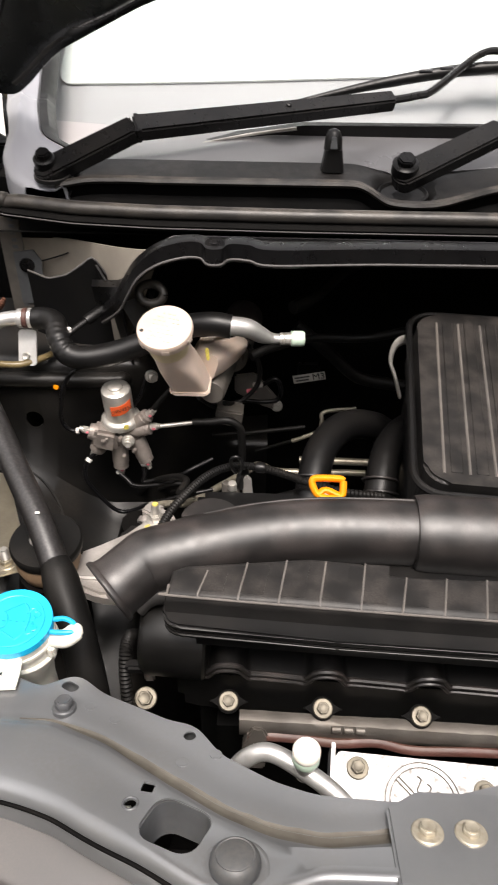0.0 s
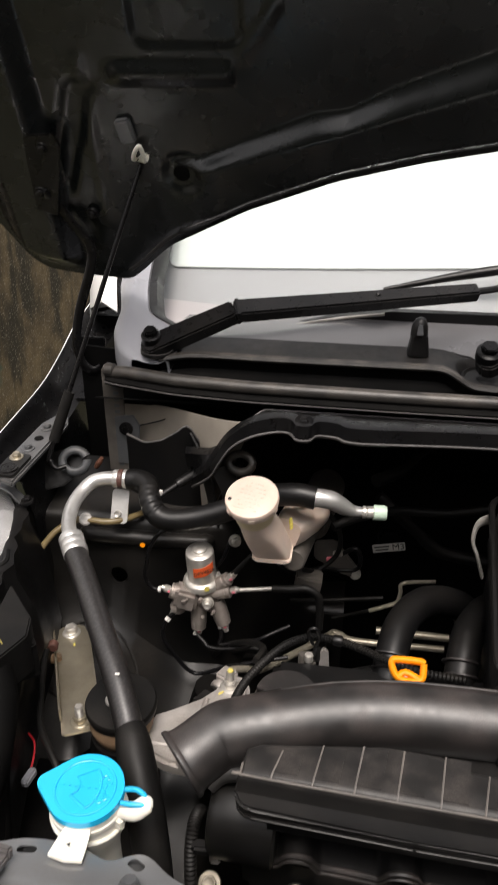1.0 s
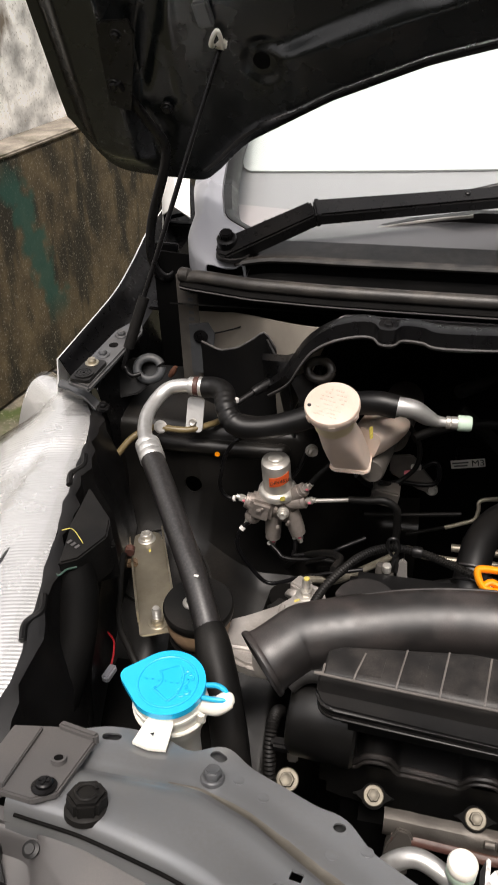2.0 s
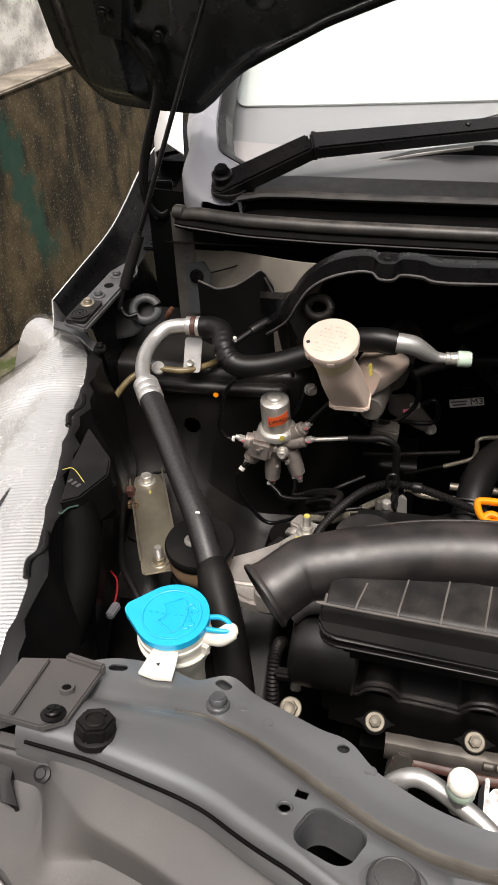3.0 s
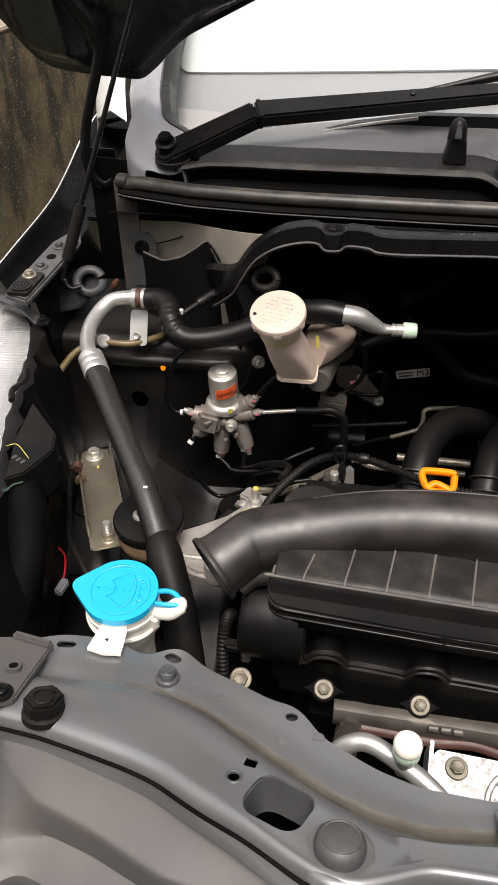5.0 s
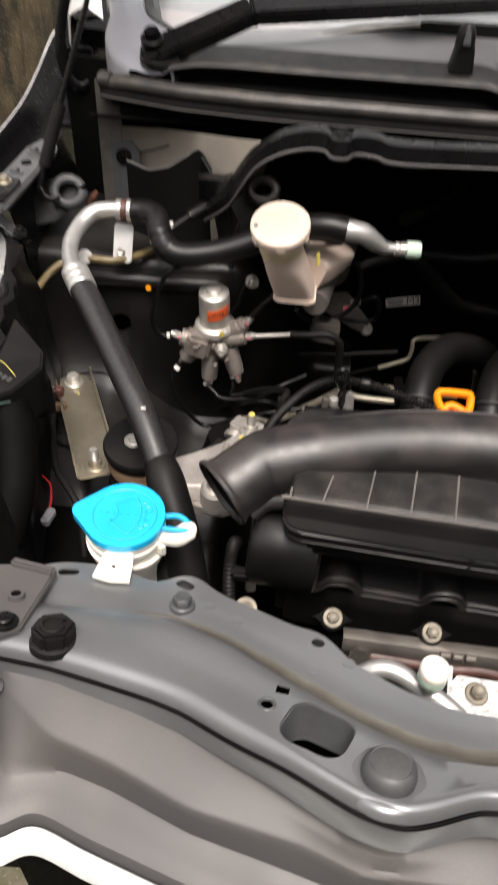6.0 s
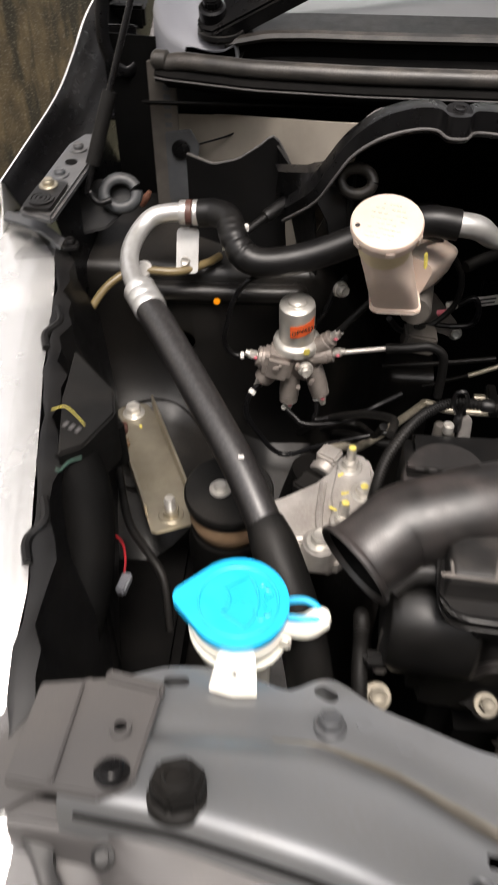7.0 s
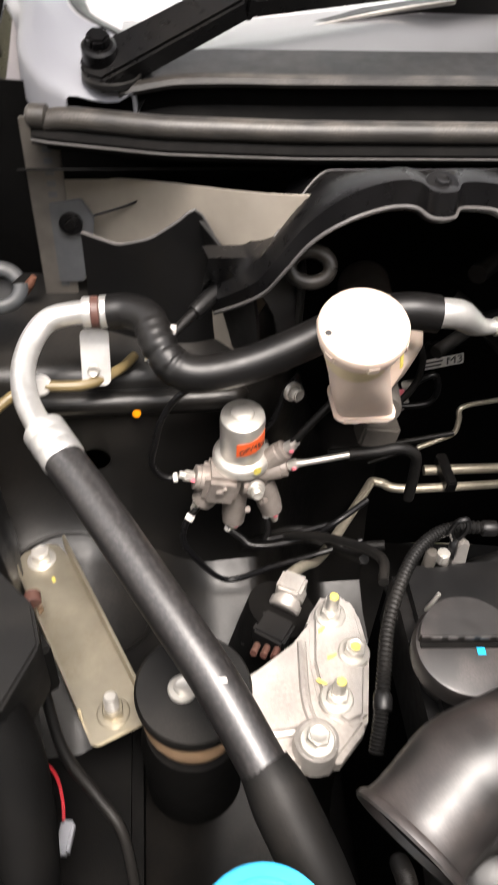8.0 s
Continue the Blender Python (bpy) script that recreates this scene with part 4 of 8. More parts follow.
LP = [(-0.172, 0.915, 0.938), (-0.152, 0.892, 0.962), (-0.135, 0.874, 0.985), (-0.122, 0.862, 1.012), (-0.105, 0.856, 1.040), (-0.080, 0.855, 1.058), (-0.05, 0.862, 1.064), (-0.030, 0.862, 1.064), (-0.020, 0.850, 1.062), (-0.004, 0.850, 1.062), (0.006, 0.864, 1.062), (0.03, 0.866, 1.060), (0.06, 0.862, 1.056), (0.20, 0.868, 1.058), (0.45, 0.87, 1.06), (0.80, 0.89, 1.06)]
line = spline(LP, 5)
bm = bmesh.new()
rows = []
for p in line:
    k = step(-0.14, -0.07, p.x)
    up = 0.008 + 0.010 * k
    rows.append([p + Vector((0, 0.004, -0.006)), p, p + Vector((-0.006 * (1 - k), 0.004, up)), p + Vector((-0.01 * (1 - k), 0.02, up + 0.002)), Vector((p.x - 0.006 * (1 - k), 0.975 - 0.070 * (1 - k), 1.038 - 0.040 * (1 - k))), Vector((p.x - 0.010 * (1 - k), 1.04 - 0.110 * (1 - k), 1.02 - 0.025 * (1 - k)))])
sheet(bm, rows, 0.002)
part("arched_panel", bm, BLACK_PAINT, lip)
# Grey tube puts the rim highlight of the black lip into the colour.
bm = bmesh.new()
tube(bm, [p + Vector((0, -0.001, 0)) for p in line], 0.0015, 8, 1)
part("rolled_edge", bm, COVER_PLASTIC, lip, "rolled edge, greyed for its highlight")
# Second tube paints the lit line on the rear edge.
bm = bmesh.new()
tube(bm, [Vector(row[4]) + Vector((0, -0.004, 0.003)) for row in rows if row[1].x > -0.12], 0.0012, 8, 1)
part("rear_edge", bm, COVER_PLASTIC, lip, "rear edge, greyed for its highlight")
part("bolt", bolt_mesh((-0.012, 0.866, 1.0805), (0, -0.25, 1), 0.0065, 0.0015, 0.0125), BLACK_PAINT, lip)

shield = thing("bulkhead_shield", (-0.2, 0.96, 0.86), "black curved moulding with a peaked top edge", "moulding")
bm = bmesh.new()
rows = []
for u in np.linspace(0, 1, 26):
    x = -0.285 + 0.145 * u
    top = float(curve([u], [(0, 0.978), (0.22, 0.974), (0.42, 0.985), (0.60, 1.004), (0.67, 1.0135), (0.72, 1.007), (0.80, 0.985), (1.0, 0.915)], False)[0])
    y = 0.985 - 0.02 * math.sin(u * 3.1) - 0.012 * u
    rows.append([(x, y + 0.03 * (1 - w) * (w - 0.4), 0.84 + (top - 0.84) * w) for w in np.linspace(0, 1, 9)])
sheet(bm, rows, 0.003)
part("moulding", bm, BLACK_PLASTIC, shield)
bm = bmesh.new()
tube(bm, [Vector(row[-1]) + Vector((0, -0.001, 0)) for row in rows], 0.0016, 8, 1)
part("rim", bm, COVER_PLASTIC, shield, "light grey rim")
bm = bmesh.new()
sheet(bm, [[(-0.182, 0.962, 1.004), (-0.165, 0.955, 0.95), (-0.155, 0.955, 0.88)], [(-0.140, 0.90, 0.975), (-0.135, 0.895, 0.945), (-0.13, 0.90, 0.88)]], 0.003)
part("fin", bm, BLACK_PLASTIC, shield)
bm = bmesh.new()
sheet(bm, [[(-0.14, 0.90, 0.975), (-0.125, 0.885, 0.955), (-0.12, 0.885, 0.93)], [(-0.118, 0.905, 0.985), (-0.100, 0.90, 0.965), (-0.098, 0.90, 0.93)]], 0.003)
part("flap", bm, BLACK_PLASTIC, shield)

grommet = thing("bulkhead_grommet", (-0.098, 0.9, 0.98), "black rubber ring grommet", "grommet")
bm = bmesh.new()
m = frame_to((-0.097, 0.888, 0.999), (-0.15, -0.85, 0.5))
tube(bm, [m @ Vector((0.0165 * math.cos(a), 0.0125 * math.sin(a), 0)) for a in np.linspace(0, 2 * math.pi, 26)], 0.0060, 12, 1)
part("ring", bm, SEAL_RUBBER, grommet)
bm = bmesh.new()
tube(bm, [(-0.098, 1.11, 0.95), (-0.099, 0.95, 0.985), (-0.1, 0.905, 0.985), (-0.101, 0.895, 0.96), (-0.10, 0.90, 0.92)], 0.004, 8)
part("cable", bm, RUBBER, grommet)

# wipers
def wiper(name, pivot, knee, end, label, nut=0.021):
    w = thing(name, pivot, label, "wiper arm", "windscreen wipers")
    pv, kn, en = Vector(pivot), Vector(knee), Vector(end)
    bm = bmesh.new()
    base = pv + Vector((0, 0, 0.006))
    d = (kn - base).normalized()
    L = (kn - base).length
    hm = Matrix.Translation(base.lerp(kn, 0.5)) @ d.to_track_quat("X", "Z").to_matrix().to_4x4() @ Matrix.Rotation(radians(25), 4, "X")
    prism(bm, [(-L / 2 - 0.018, -0.008), (-L / 2 - 0.008, -0.019), (L / 2, -0.0165), (L / 2, 0.0165), (-L / 2 - 0.008, 0.019), (-L / 2 - 0.018, 0.008)], 0.024, hm @ Matrix.Translation((0, 0, -0.016)), 0.003)
    part("arm_head", bm, WIPER_BLACK, w)
    bm = bmesh.new()
    lathe(bm, [(nut * 0.72, -0.012), (nut * 0.72, 0.002), (nut * 0.60, 0.004)], frame_to(pv + Vector((-0.002, -0.002, 0.022)), (0, -0.4, 1)), 24)
    prism(bm, hexagon(nut * 0.52), 0.010, frame_to(pv + Vector((-0.002, -0.003, 0.025)), (0, -0.4, 1)), 0.002)
    part("pivot_nut", bm, BLACK_PAINT, w, "black pivot nut")
    bm = bmesh.new()
    d = (en - kn).normalized()
    m = Matrix.Translation(kn.lerp(en, 0.5)) @ d.to_track_quat("X", "Z").to_matrix().to_4x4() @ Matrix.Rotation(radians(25), 4, "X")
    L = (en - kn).length
    prism(bm, [(-L / 2, -0.017), (L / 2, -0.012), (L / 2, 0.012), (-L / 2, 0.017)], 0.022, m @ Matrix.Translation((0, 0, -0.014)), 0.003)
    part("arm", bm, WIPER_BLACK, w)
    bm = bmesh.new()
    box(bm, 0.006, 0.0345, 0.0228, m @ Matrix.Translation((-L / 2 + 0.005, 0, -0.0144)), 0.001)
    part("knuckle_rib", bm, WIPER_BLACK, w)
    bm = bmesh.new()
    lathe(bm, [(0.004, 0), (0.004, 0.002), (0.002, 0.003)], m @ Matrix.Translation((0.03, 0.002, 0.008)), 12)
    part("rivet", bm, WIPER_BLACK, w)
    return w


wl_arm = wiper("windscreen_wiper", (-0.260, 1.070, 1.083), (-0.139, 1.105, 1.139), (0.235, 1.232, 1.146), "satin black wiper arm lying on the cowl")
bm = bmesh.new()
tube(bm, [(0.215, 1.226, 1.143), (0.27, 1.25, 1.146), (0.30, 1.27, 1.150), (0.385, 1.37, 1.178), (0.43, 1.38, 1.179), (0.48, 1.38, 1.165)], 0.006, 8)
part("arm_hook", bm, WIPER_BLACK, wl_arm)
bm = bmesh.new()
tube(bm, [(0.09, 1.345, 1.106), (0.25, 1.36, 1.138), (0.40, 1.37, 1.158), (0.62, 1.38, 1.166)], [0.004, 0.009, 0.010, 0.006], 10)
part("blade", bm, BLACK_PLASTIC, wl_arm)
for k in range(5):
    bm = bmesh.new()
    box(bm, 0.022, 0.006, 0.003, Matrix.Translation((0.30 + 0.034 * k, 1.358 + 0.003 * k, 1.154 + 0.004 * k)), 0.001)
    part("blade_slot", bm, RAIL_PAINT, wl_arm)
wiper("windscreen_wiper", (0.241, 1.076, 1.083), (0.372, 1.120, 1.140), (0.80, 1.25, 1.146), "satin black wiper arm with a grey pivot nut", 0.026)
# Bright tube paints the highlight along the blade's edge.
bm = bmesh.new()
tube(bm, [(-0.079, 1.199, 1.081), (0.01, 1.199, 1.099), (0.09, 1.199, 1.111)], [0.001, 0.0022, 0.0028], 8)
part("blade_edge", bm, STEEL, wl_arm, "thin bright strip drawn for the blade edge's highlight")
bm = bmesh.new()
prism(bm, [(-0.085, 1.076), (0.72, 1.074), (0.72, 1.120), (0.10, 1.1135), (0.0, 1.098)], 0.016, Matrix.Translation((0, 1.222, 0)) @ Matrix.Rotation(radians(90), 4, "X"), 0.002)
part("blade_rubber", bm, BLACK_PLASTIC, wl_arm, "black blade end under the arm")

nozzle = thing("washer_nozzle", (0.14, 1.12, 1.12), "black washer nozzle on the cowl", "washer nozzle")
bm = bmesh.new()
prism(bm, rounded(0.032, 0.030, 0.006), 0.030, Matrix.Translation((0.140, 1.098, 1.088)), 0.004, 2, 0.75)
part("base", bm, BLACK_PLASTIC, nozzle)
bm = bmesh.new()
lathe(bm, [(0.013, 0), (0.012, 0.014), (0.008, 0.024), (0.003, 0.027)], Matrix.Translation((0.139, 1.098, 1.117)), 20)
part("head", bm, BLACK_PLASTIC, nozzle)
bm = bmesh.new()
prism(bm, [(-0.005, 0), (0.005, 0), (0.003, 0.016), (-0.003, 0.016)], 0.004, Matrix.Translation((0.139, 1.084, 1.121)) @ Matrix.Rotation(radians(75), 4, "X"), 0.001)
part("jet", bm, RAIL_PAINT, nozzle, "grey jet insert")

# ---- radiator support and front ----
ZP = lambda y: 0.9175 - 0.33 * (y - 0.273)
PN = Vector((0, 0.313, 0.950))
REAR = [(-0.275, 0.385), (-0.25, 0.395), (-0.225, 0.407), (-0.20, 0.409), (-0.17, 0.406), (-0.138, 0.391), (-0.122, 0.405), (-0.108, 0.408), (-0.083, 0.386), (-0.05, 0.371), (-0.019, 0.356), (0.0, 0.353), (0.013, 0.341), (0.022, 0.324), (0.039, 0.314), (0.068, 0.297), (0.10, 0.286), (0.143, 0.283), (0.17, 0.282), (0.203, 0.289), (0.242, 0.301), (0.40, 0.335), (0.75, 0.36)]
GROOVE = [(-0.275, 0.352), (-0.162, 0.352), (-0.119, 0.351), (-0.07, 0.331), (-0.04, 0.311), (-0.01, 0.292), (0.03, 0.267), (0.067, 0.251), (0.106, 0.244), (0.142, 0.249), (0.2, 0.258), (0.4, 0.29), (0.75, 0.31)]
RIDGE = [(-0.28, 0.298), (-0.2, 0.289), (-0.165, 0.281), (-0.121, 0.270), (-0.095, 0.261), (-0.07, 0.247), (-0.05, 0.237), (-0.028, 0.226), (0.0, 0.209), (0.025, 0.195), (0.05, 0.189), (0.07, 0.195), (0.10, 0.208), (0.16, 0.208), (0.4, 0.23), (0.75, 0.26)]
XS = np.linspace(-0.268, 0.72, 190)
R, G, F = curve(XS, REAR), curve(XS, GROOVE), curve(XS, RIDGE)
support = thing("radiator_support", (0.2, 0.3, 0.85), "dark grey painted steel radiator support with scuffs and brown grime", "radiator support")
bm = bmesh.new()
rows = []
for x, r, g, f in zip(XS, R, G, F):
    f = min(f, g - 0.035)
    w = g - f
    wave = 0.0005 * math.sin(23 * x + 1.0)
    k = step(-0.06, 0.0, x)
    sec = [(r - 0.001, -0.022), (r, -0.004), (r - 0.003, -0.0005), ((r - 0.003 + g + min(0.012, 0.6 * (r - g))) / 2, 0), (g + min(0.012, 0.6 * (r - g)), 0.0), (g + 0.006, -0.0012), (g, -0.0028), (g - 0.005, -0.0010), (g - 0.010, 0.0028), (g - 0.014, 0.0040), (g - 0.3 * w, 0.0050 + wave), (g - 0.5 * w, 0.0058 + wave), (g - 0.7 * w, 0.0060 + 0.5 * wave), (f + 0.0120, 0.0050 + 0.002 * k), (f + 0.0080, 0.0040 + 0.0036 * k), (f + 0.0052, 0.0022 + 0.0050 * k), (f + 0.0028, -0.0008 + 0.0060 * k), (f + 0.0012, -0.0048 + 0.006 * k), (f + 0.0003, -0.0095 + 0.004 * k), (f, -0.017), (f + 0.001, -0.028)]
    rows.append([Vector((x, y, ZP(y))) + PN * h for y, h in sec])
sheet(bm, rows, 0.0018)
panel = part("top_panel", bm, SUPPORT_PAINT, support)
# Thin near-black tube draws the shade in the gap above the cover.
bm = bmesh.new()
tube(bm, [Vector((x, min(f, g - 0.035) - 0.0012, ZP(f))) + PN * (-0.0075 + 0.004 * step(-0.06, 0.0, x)) for x, g, f in zip(XS, G, F) if -0.262 < x < 0.40], 0.0017, 8, 1)
part("gap_shade_line", bm, DARK_VOID, support, "dark line drawn for the shaded gap under the front edge")


def on_support(x, y, up=0.0):
    return Vector((x, y, ZP(y))) + PN * up


def plane_m(x, y, up=0.0, spin=0.0):
    """A frame on the support: local x along the car's width, local y rearwards."""
    m = Matrix((Vector((1, 0, 0)), Vector((0, 0.950, -0.313)), PN)).transposed().to_4x4()
    return Matrix.Translation(on_support(x, y, up)) @ m @ Matrix.Rotation(radians(spin), 4, "Z")


def slot(w, h, r, m):
    return prism(bmesh.new(), rounded(w, h, r, 6), 0.08, m @ Matrix.Translation((0, 0, -0.04)))


def pit(m, r):
    return lathe(bmesh.new(), [(r, -0.04), (r, 0.04)], m, 20)


cut(panel, [
    slot(0.047, 0.042, 0.014, plane_m(-0.002, 0.2475, 0, -24)),
    slot(0.0095, 0.0095, 0.001, plane_m(-0.0265, 0.2795, 0, -10)),
    slot(0.018, 0.010, 0.0048, plane_m(-0.215, 0.391, 0, 8)),
    slot(0.017, 0.011, 0.005, plane_m(-0.114, 0.390, 0, -35)),
    pit(plane_m(-0.001, 0.337), 0.0052),
    pit(plane_m(-0.037, 0.264), 0.0045),
])
bm = bmesh.new()
hm = plane_m(-0.002, 0.2475, 0, -24)
skirt = rounded(0.049, 0.044, 0.015, 6)
skirt = skirt + skirt[:1]
sheet(bm, [[hm @ Vector((x, y, h)) for x, y in skirt] for h in (0.0025, -0.008, -0.03)], 0.0015)
part("hole_skirt", bm, RAIL_PAINT, support)
bolt(support, on_support(-0.112, 0.362, 0.002), PN, 0.0082, 0.007, 0.0105, RAIL_PAINT)
for x, y in ((-0.090, 0.366), (-0.066, 0.352), (-0.004, 0.309), (0.022, 0.318)):
    bm = bmesh.new()
    lathe(bm, [(0.005, -0.001), (0.005, 0.0006), (0.004, 0.0004)], plane_m(x, y), 16)
    part("spot_weld", bm, SUPPORT_PAINT, support)
bm = bmesh.new()
tube(bm, [plane_m(-0.037, 0.264, 0.0055) @ Vector((0.0056 * math.cos(a), 0.0056 * math.sin(a), 0)) for a in np.linspace(0, 2 * math.pi, 22)], 0.0013, 8, 1)
part("hole_rim", bm, RAIL_PAINT, support)
bm = bmesh.new()
lathe(bm, [(0.028, -0.004), (0.0265, 0.0005), (0.024, 0.003), (0.020, 0.004), (0.016, 0.003)], plane_m(0.042, 0.216, 0.003), 36)
part("stop_seat", bm, SUPPORT_PAINT, support)

bm = bmesh.new()
rows = []
for x, g in zip(XS, G):
    if -0.15 < x < 0.45:
        soft = 0.5 * step(-0.15, -0.08, x) + 0.9 * step(-0.12, 0.02, x)
        wide = 0.0005 + 0.001 * noise.noise((x * 40, 3.1, 0)) + 0.0006 * noise.noise((x * 170, 7.7, 0))
        near = 0.0035 + 0.002 * noise.noise((x * 25, 9.3, 0))
        rows.append([Vector((x, y, ZP(y))) + PN * (h + 0.0005) for y, h in ((g + 0.001 + soft * (0.003 + max(wide, 0.0)), -0.0026 + 0.0010 * soft), (g + 0.001 + 0.0015 * soft, -0.0025), (g, -0.0028), (g - 0.0022 * soft, -0.0021), (g - soft * (0.004 + max(near, 0.001) * 0.3), -0.0028 + 0.0018 * soft))])
sheet(bm, rows, 0)
part("grime_line", bm, GRIME, support, "brown grime settled in the groove")

stop = thing("rubber_stop", on_support(0.042, 0.216, 0.006), "round black rubber hood stop on the radiator support", "rubber stop")
bm = bmesh.new()
lathe(bm, [(0.0150, -0.003), (0.0172, 0.001), (0.0176, 0.0045), (0.0170, 0.0085), (0.0150, 0.0115), (0.0135, 0.0127), (0.0126, 0.0122), (0.0115, 0.0128), (0.001, 0.0134)], plane_m(0.042, 0.216, 0.006), 40)
part("dome", bm, LOOP_PAINT, stop)

screw_stop = thing("adjuster_bolt", on_support(-0.199, 0.304, 0.004), "big black hexagonal rubber height adjuster", "hood stop")
bm = bmesh.new()
lathe(bm, [(0.0185, -0.004), (0.0180, 0.001), (0.0150, 0.003)], plane_m(-0.199, 0.304, 0.004), 32)
prism(bm, hexagon(0.0172), 0.0145, plane_m(-0.199, 0.304, 0.004, 20), 0.0025)
tube(bm, [plane_m(-0.199, 0.304, 0.0188) @ Vector((0.0085 * math.cos(a), 0.0085 * math.sin(a), 0)) for a in np.linspace(0.6, 2 * math.pi - 0.2, 24)], 0.0016, 8, 1)
part("head", bm, RUBBER, screw_stop)

tab = thing("lamp_bracket", on_support(-0.245, 0.345, 0.01), "grey-brown plastic bracket screwed to the support", "bracket")
TM = plane_m(-0.2535, 0.338, 0.0055, 2)
bm = bmesh.new()
prism(bm, [(-0.045, -0.040), (0.010, -0.048), (0.028, -0.036), (0.034, 0.030), (-0.004, 0.042), (-0.045, 0.035)], 0.007, TM, 0.0015)
part("plate", bm, COVER_PLASTIC, tab)
bm = bmesh.new()
box(bm, 0.040, 0.008, 0.012, TM @ Matrix.Translation((0.016, 0.037, 0.0)) @ Matrix.Rotation(radians(-14), 4, "Z"), 0.002)
part("rear_rib", bm, COVER_PLASTIC, tab)
bm = bmesh.new()
box(bm, 0.004, 0.075, 0.005, TM @ Matrix.Translation((-0.018, -0.004, 0.006)), 0.001)
part("side_rib", bm, COVER_PLASTIC, tab)
bm = bmesh.new()
lathe(bm, [(0.0105, 0), (0.0105, 0.0015), (0.0072, 0.0025), (0.0072, 0.005), (0.006, 0.006), (0.001, 0.006)], TM @ Matrix.Translation((0.015, -0.033, 0.007)), 24)
box(bm, 0.009, 0.0022, 0.0012, TM @ Matrix.Translation((0.015, -0.033, 0.0128)), 0)
box(bm, 0.0022, 0.009, 0.0012, TM @ Matrix.Translation((0.015, -0.033, 0.0128)), 0)
part("screw", bm, BLACK_PAINT, tab, "black cross-head screw")
bm = bmesh.new()
lathe(bm, [(0.0068, 0), (0.0066, 0.004), (0.0042, 0.004), (0.0038, 0.0005)], TM @ Matrix.Translation((0.014, -0.002, 0.007)), 20)
part("boss", bm, COVER_PLASTIC, tab)
# Near-black disc draws the shade inside the boss.
bm = bmesh.new()
lathe(bm, [(0.0040, 0), (0.0040, 0.0035), (0.0005, 0.0035)], TM @ Matrix.Translation((0.014, -0.002, 0.007)), 16)
part("boss_hole_disc", bm, DARK_VOID, tab)
bm = bmesh.new()
sheet(bm, [[(-0.335, 0.36, 0.872), (-0.33, 0.31, 0.886), (-0.32, 0.285, 0.890)], [(-0.296, 0.375, 0.884), (-0.294, 0.33, 0.898), (-0.288, 0.30, 0.902)], [(-0.27, 0.384, 0.888), (-0.268, 0.34, 0.903), (-0.266, 0.305, 0.912)]], 0.003)
part("side_wing", bm, COVER_PLASTIC, tab)

latch = thing("hood_latch", on_support(0.19, 0.256), "dark steel hood latch base with two brass bolts", "hood latch")
bm = bmesh.new()
prism(bm, [(-0.045, -0.05), (0.10, -0.05), (0.10, 0.03), (-0.02, 0.032), (-0.045, 0.015)], 0.005, plane_m(0.195, 0.252, 0.004), 0.002)
part("base", bm, SUPPORT_PAINT, latch)
for x in (0.176, 0.2065):
    part("bolt", bolt_mesh(on_support(x, 0.246, 0.0095), PN, 0.0068, 0.0045, 0.0115), DULL_BRASS, latch, "brassy flange bolt")

# cover in front of the support, bumper and grille bars
cover = thing("splash_cover", (0.1, 0.22, 0.85), "matte grey plastic cover ahead of the radiator support", "plastic cover")
XS2 = np.linspace(-0.300, 0.72, 260)
F2 = curve(XS2, [(-0.30, 0.296)] + RIDGE[1:])
# crest of the upper face, foot of its slope, front edge
A2 = curve(XS2, [(-0.30, 0.290), (-0.246, 0.287), (-0.236, 0.282), (-0.226, 0.270), (-0.192, 0.246), (-0.143, 0.231), (-0.083, 0.206), (-0.004, 0.191), (0.033, 0.178), (0.074, 0.178), (0.2, 0.17), (0.72, 0.20)])
B2 = curve(XS2, [(-0.30, 0.284), (-0.246, 0.278), (-0.236, 0.262), (-0.228, 0.232), (-0.220, 0.222), (-0.202, 0.229), (-0.18, 0.232), (-0.142, 0.222), (-0.081, 0.199), (-0.028, 0.187), (0.033, 0.172), (0.074, 0.171), (0.2, 0.162), (0.72, 0.192)])
E2 = curve(XS2, [(-0.30, 0.236), (-0.252, 0.212), (-0.222, 0.190), (-0.214, 0.188), (-0.203, 0.199), (-0.194, 0.203), (-0.180, 0.200), (-0.156, 0.191), (-0.078, 0.168), (-0.02, 0.153), (0.1, 0.13), (0.3, 0.11), (0.72, 0.16)])
bm = bmesh.new()
rows = []
for x, f, a, b, e in zip(XS2, F2, A2, B2, E2):
    a = min(a, f - 0.006)
    b = max(min(b, a - 0.005), e + 0.010)
    rows.append([(x, f + 0.008, 0.8925), (x, f - 0.003, 0.8925), (x, 0.5 * (f + a), 0.8890), (x, a + 0.004, 0.8850), (x, a + 0.0015, 0.8842), (x, a - 0.0005, 0.8826), (x, a * 0.72 + b * 0.28, 0.8770), (x, a * 0.22 + b * 0.78, 0.8625), (x, b + 0.0005, 0.8578), (x, b - 0.003, 0.8562), (x, 0.5 * (b + e), 0.8545), (x, e + 0.007, 0.8525), (x, e + 0.002, 0.8505), (x, e, 0.8465), (x, e - 0.0025, 0.833)])
sheet(bm, rows, 0.003)
part("panel", bm, COVER_PLASTIC, cover)
bm = bmesh.new()
lathe(bm, [(0.007, 0), (0.007, 0.002), (0.004, 0.003), (0.004, 0.005), (0.001, 0.005)], frame_to((-0.2395, 0.2775, 0.884), (0, -0.4, 1)), 16)
part("clip", bm, BLACK_PLASTIC, cover, "black push clip")

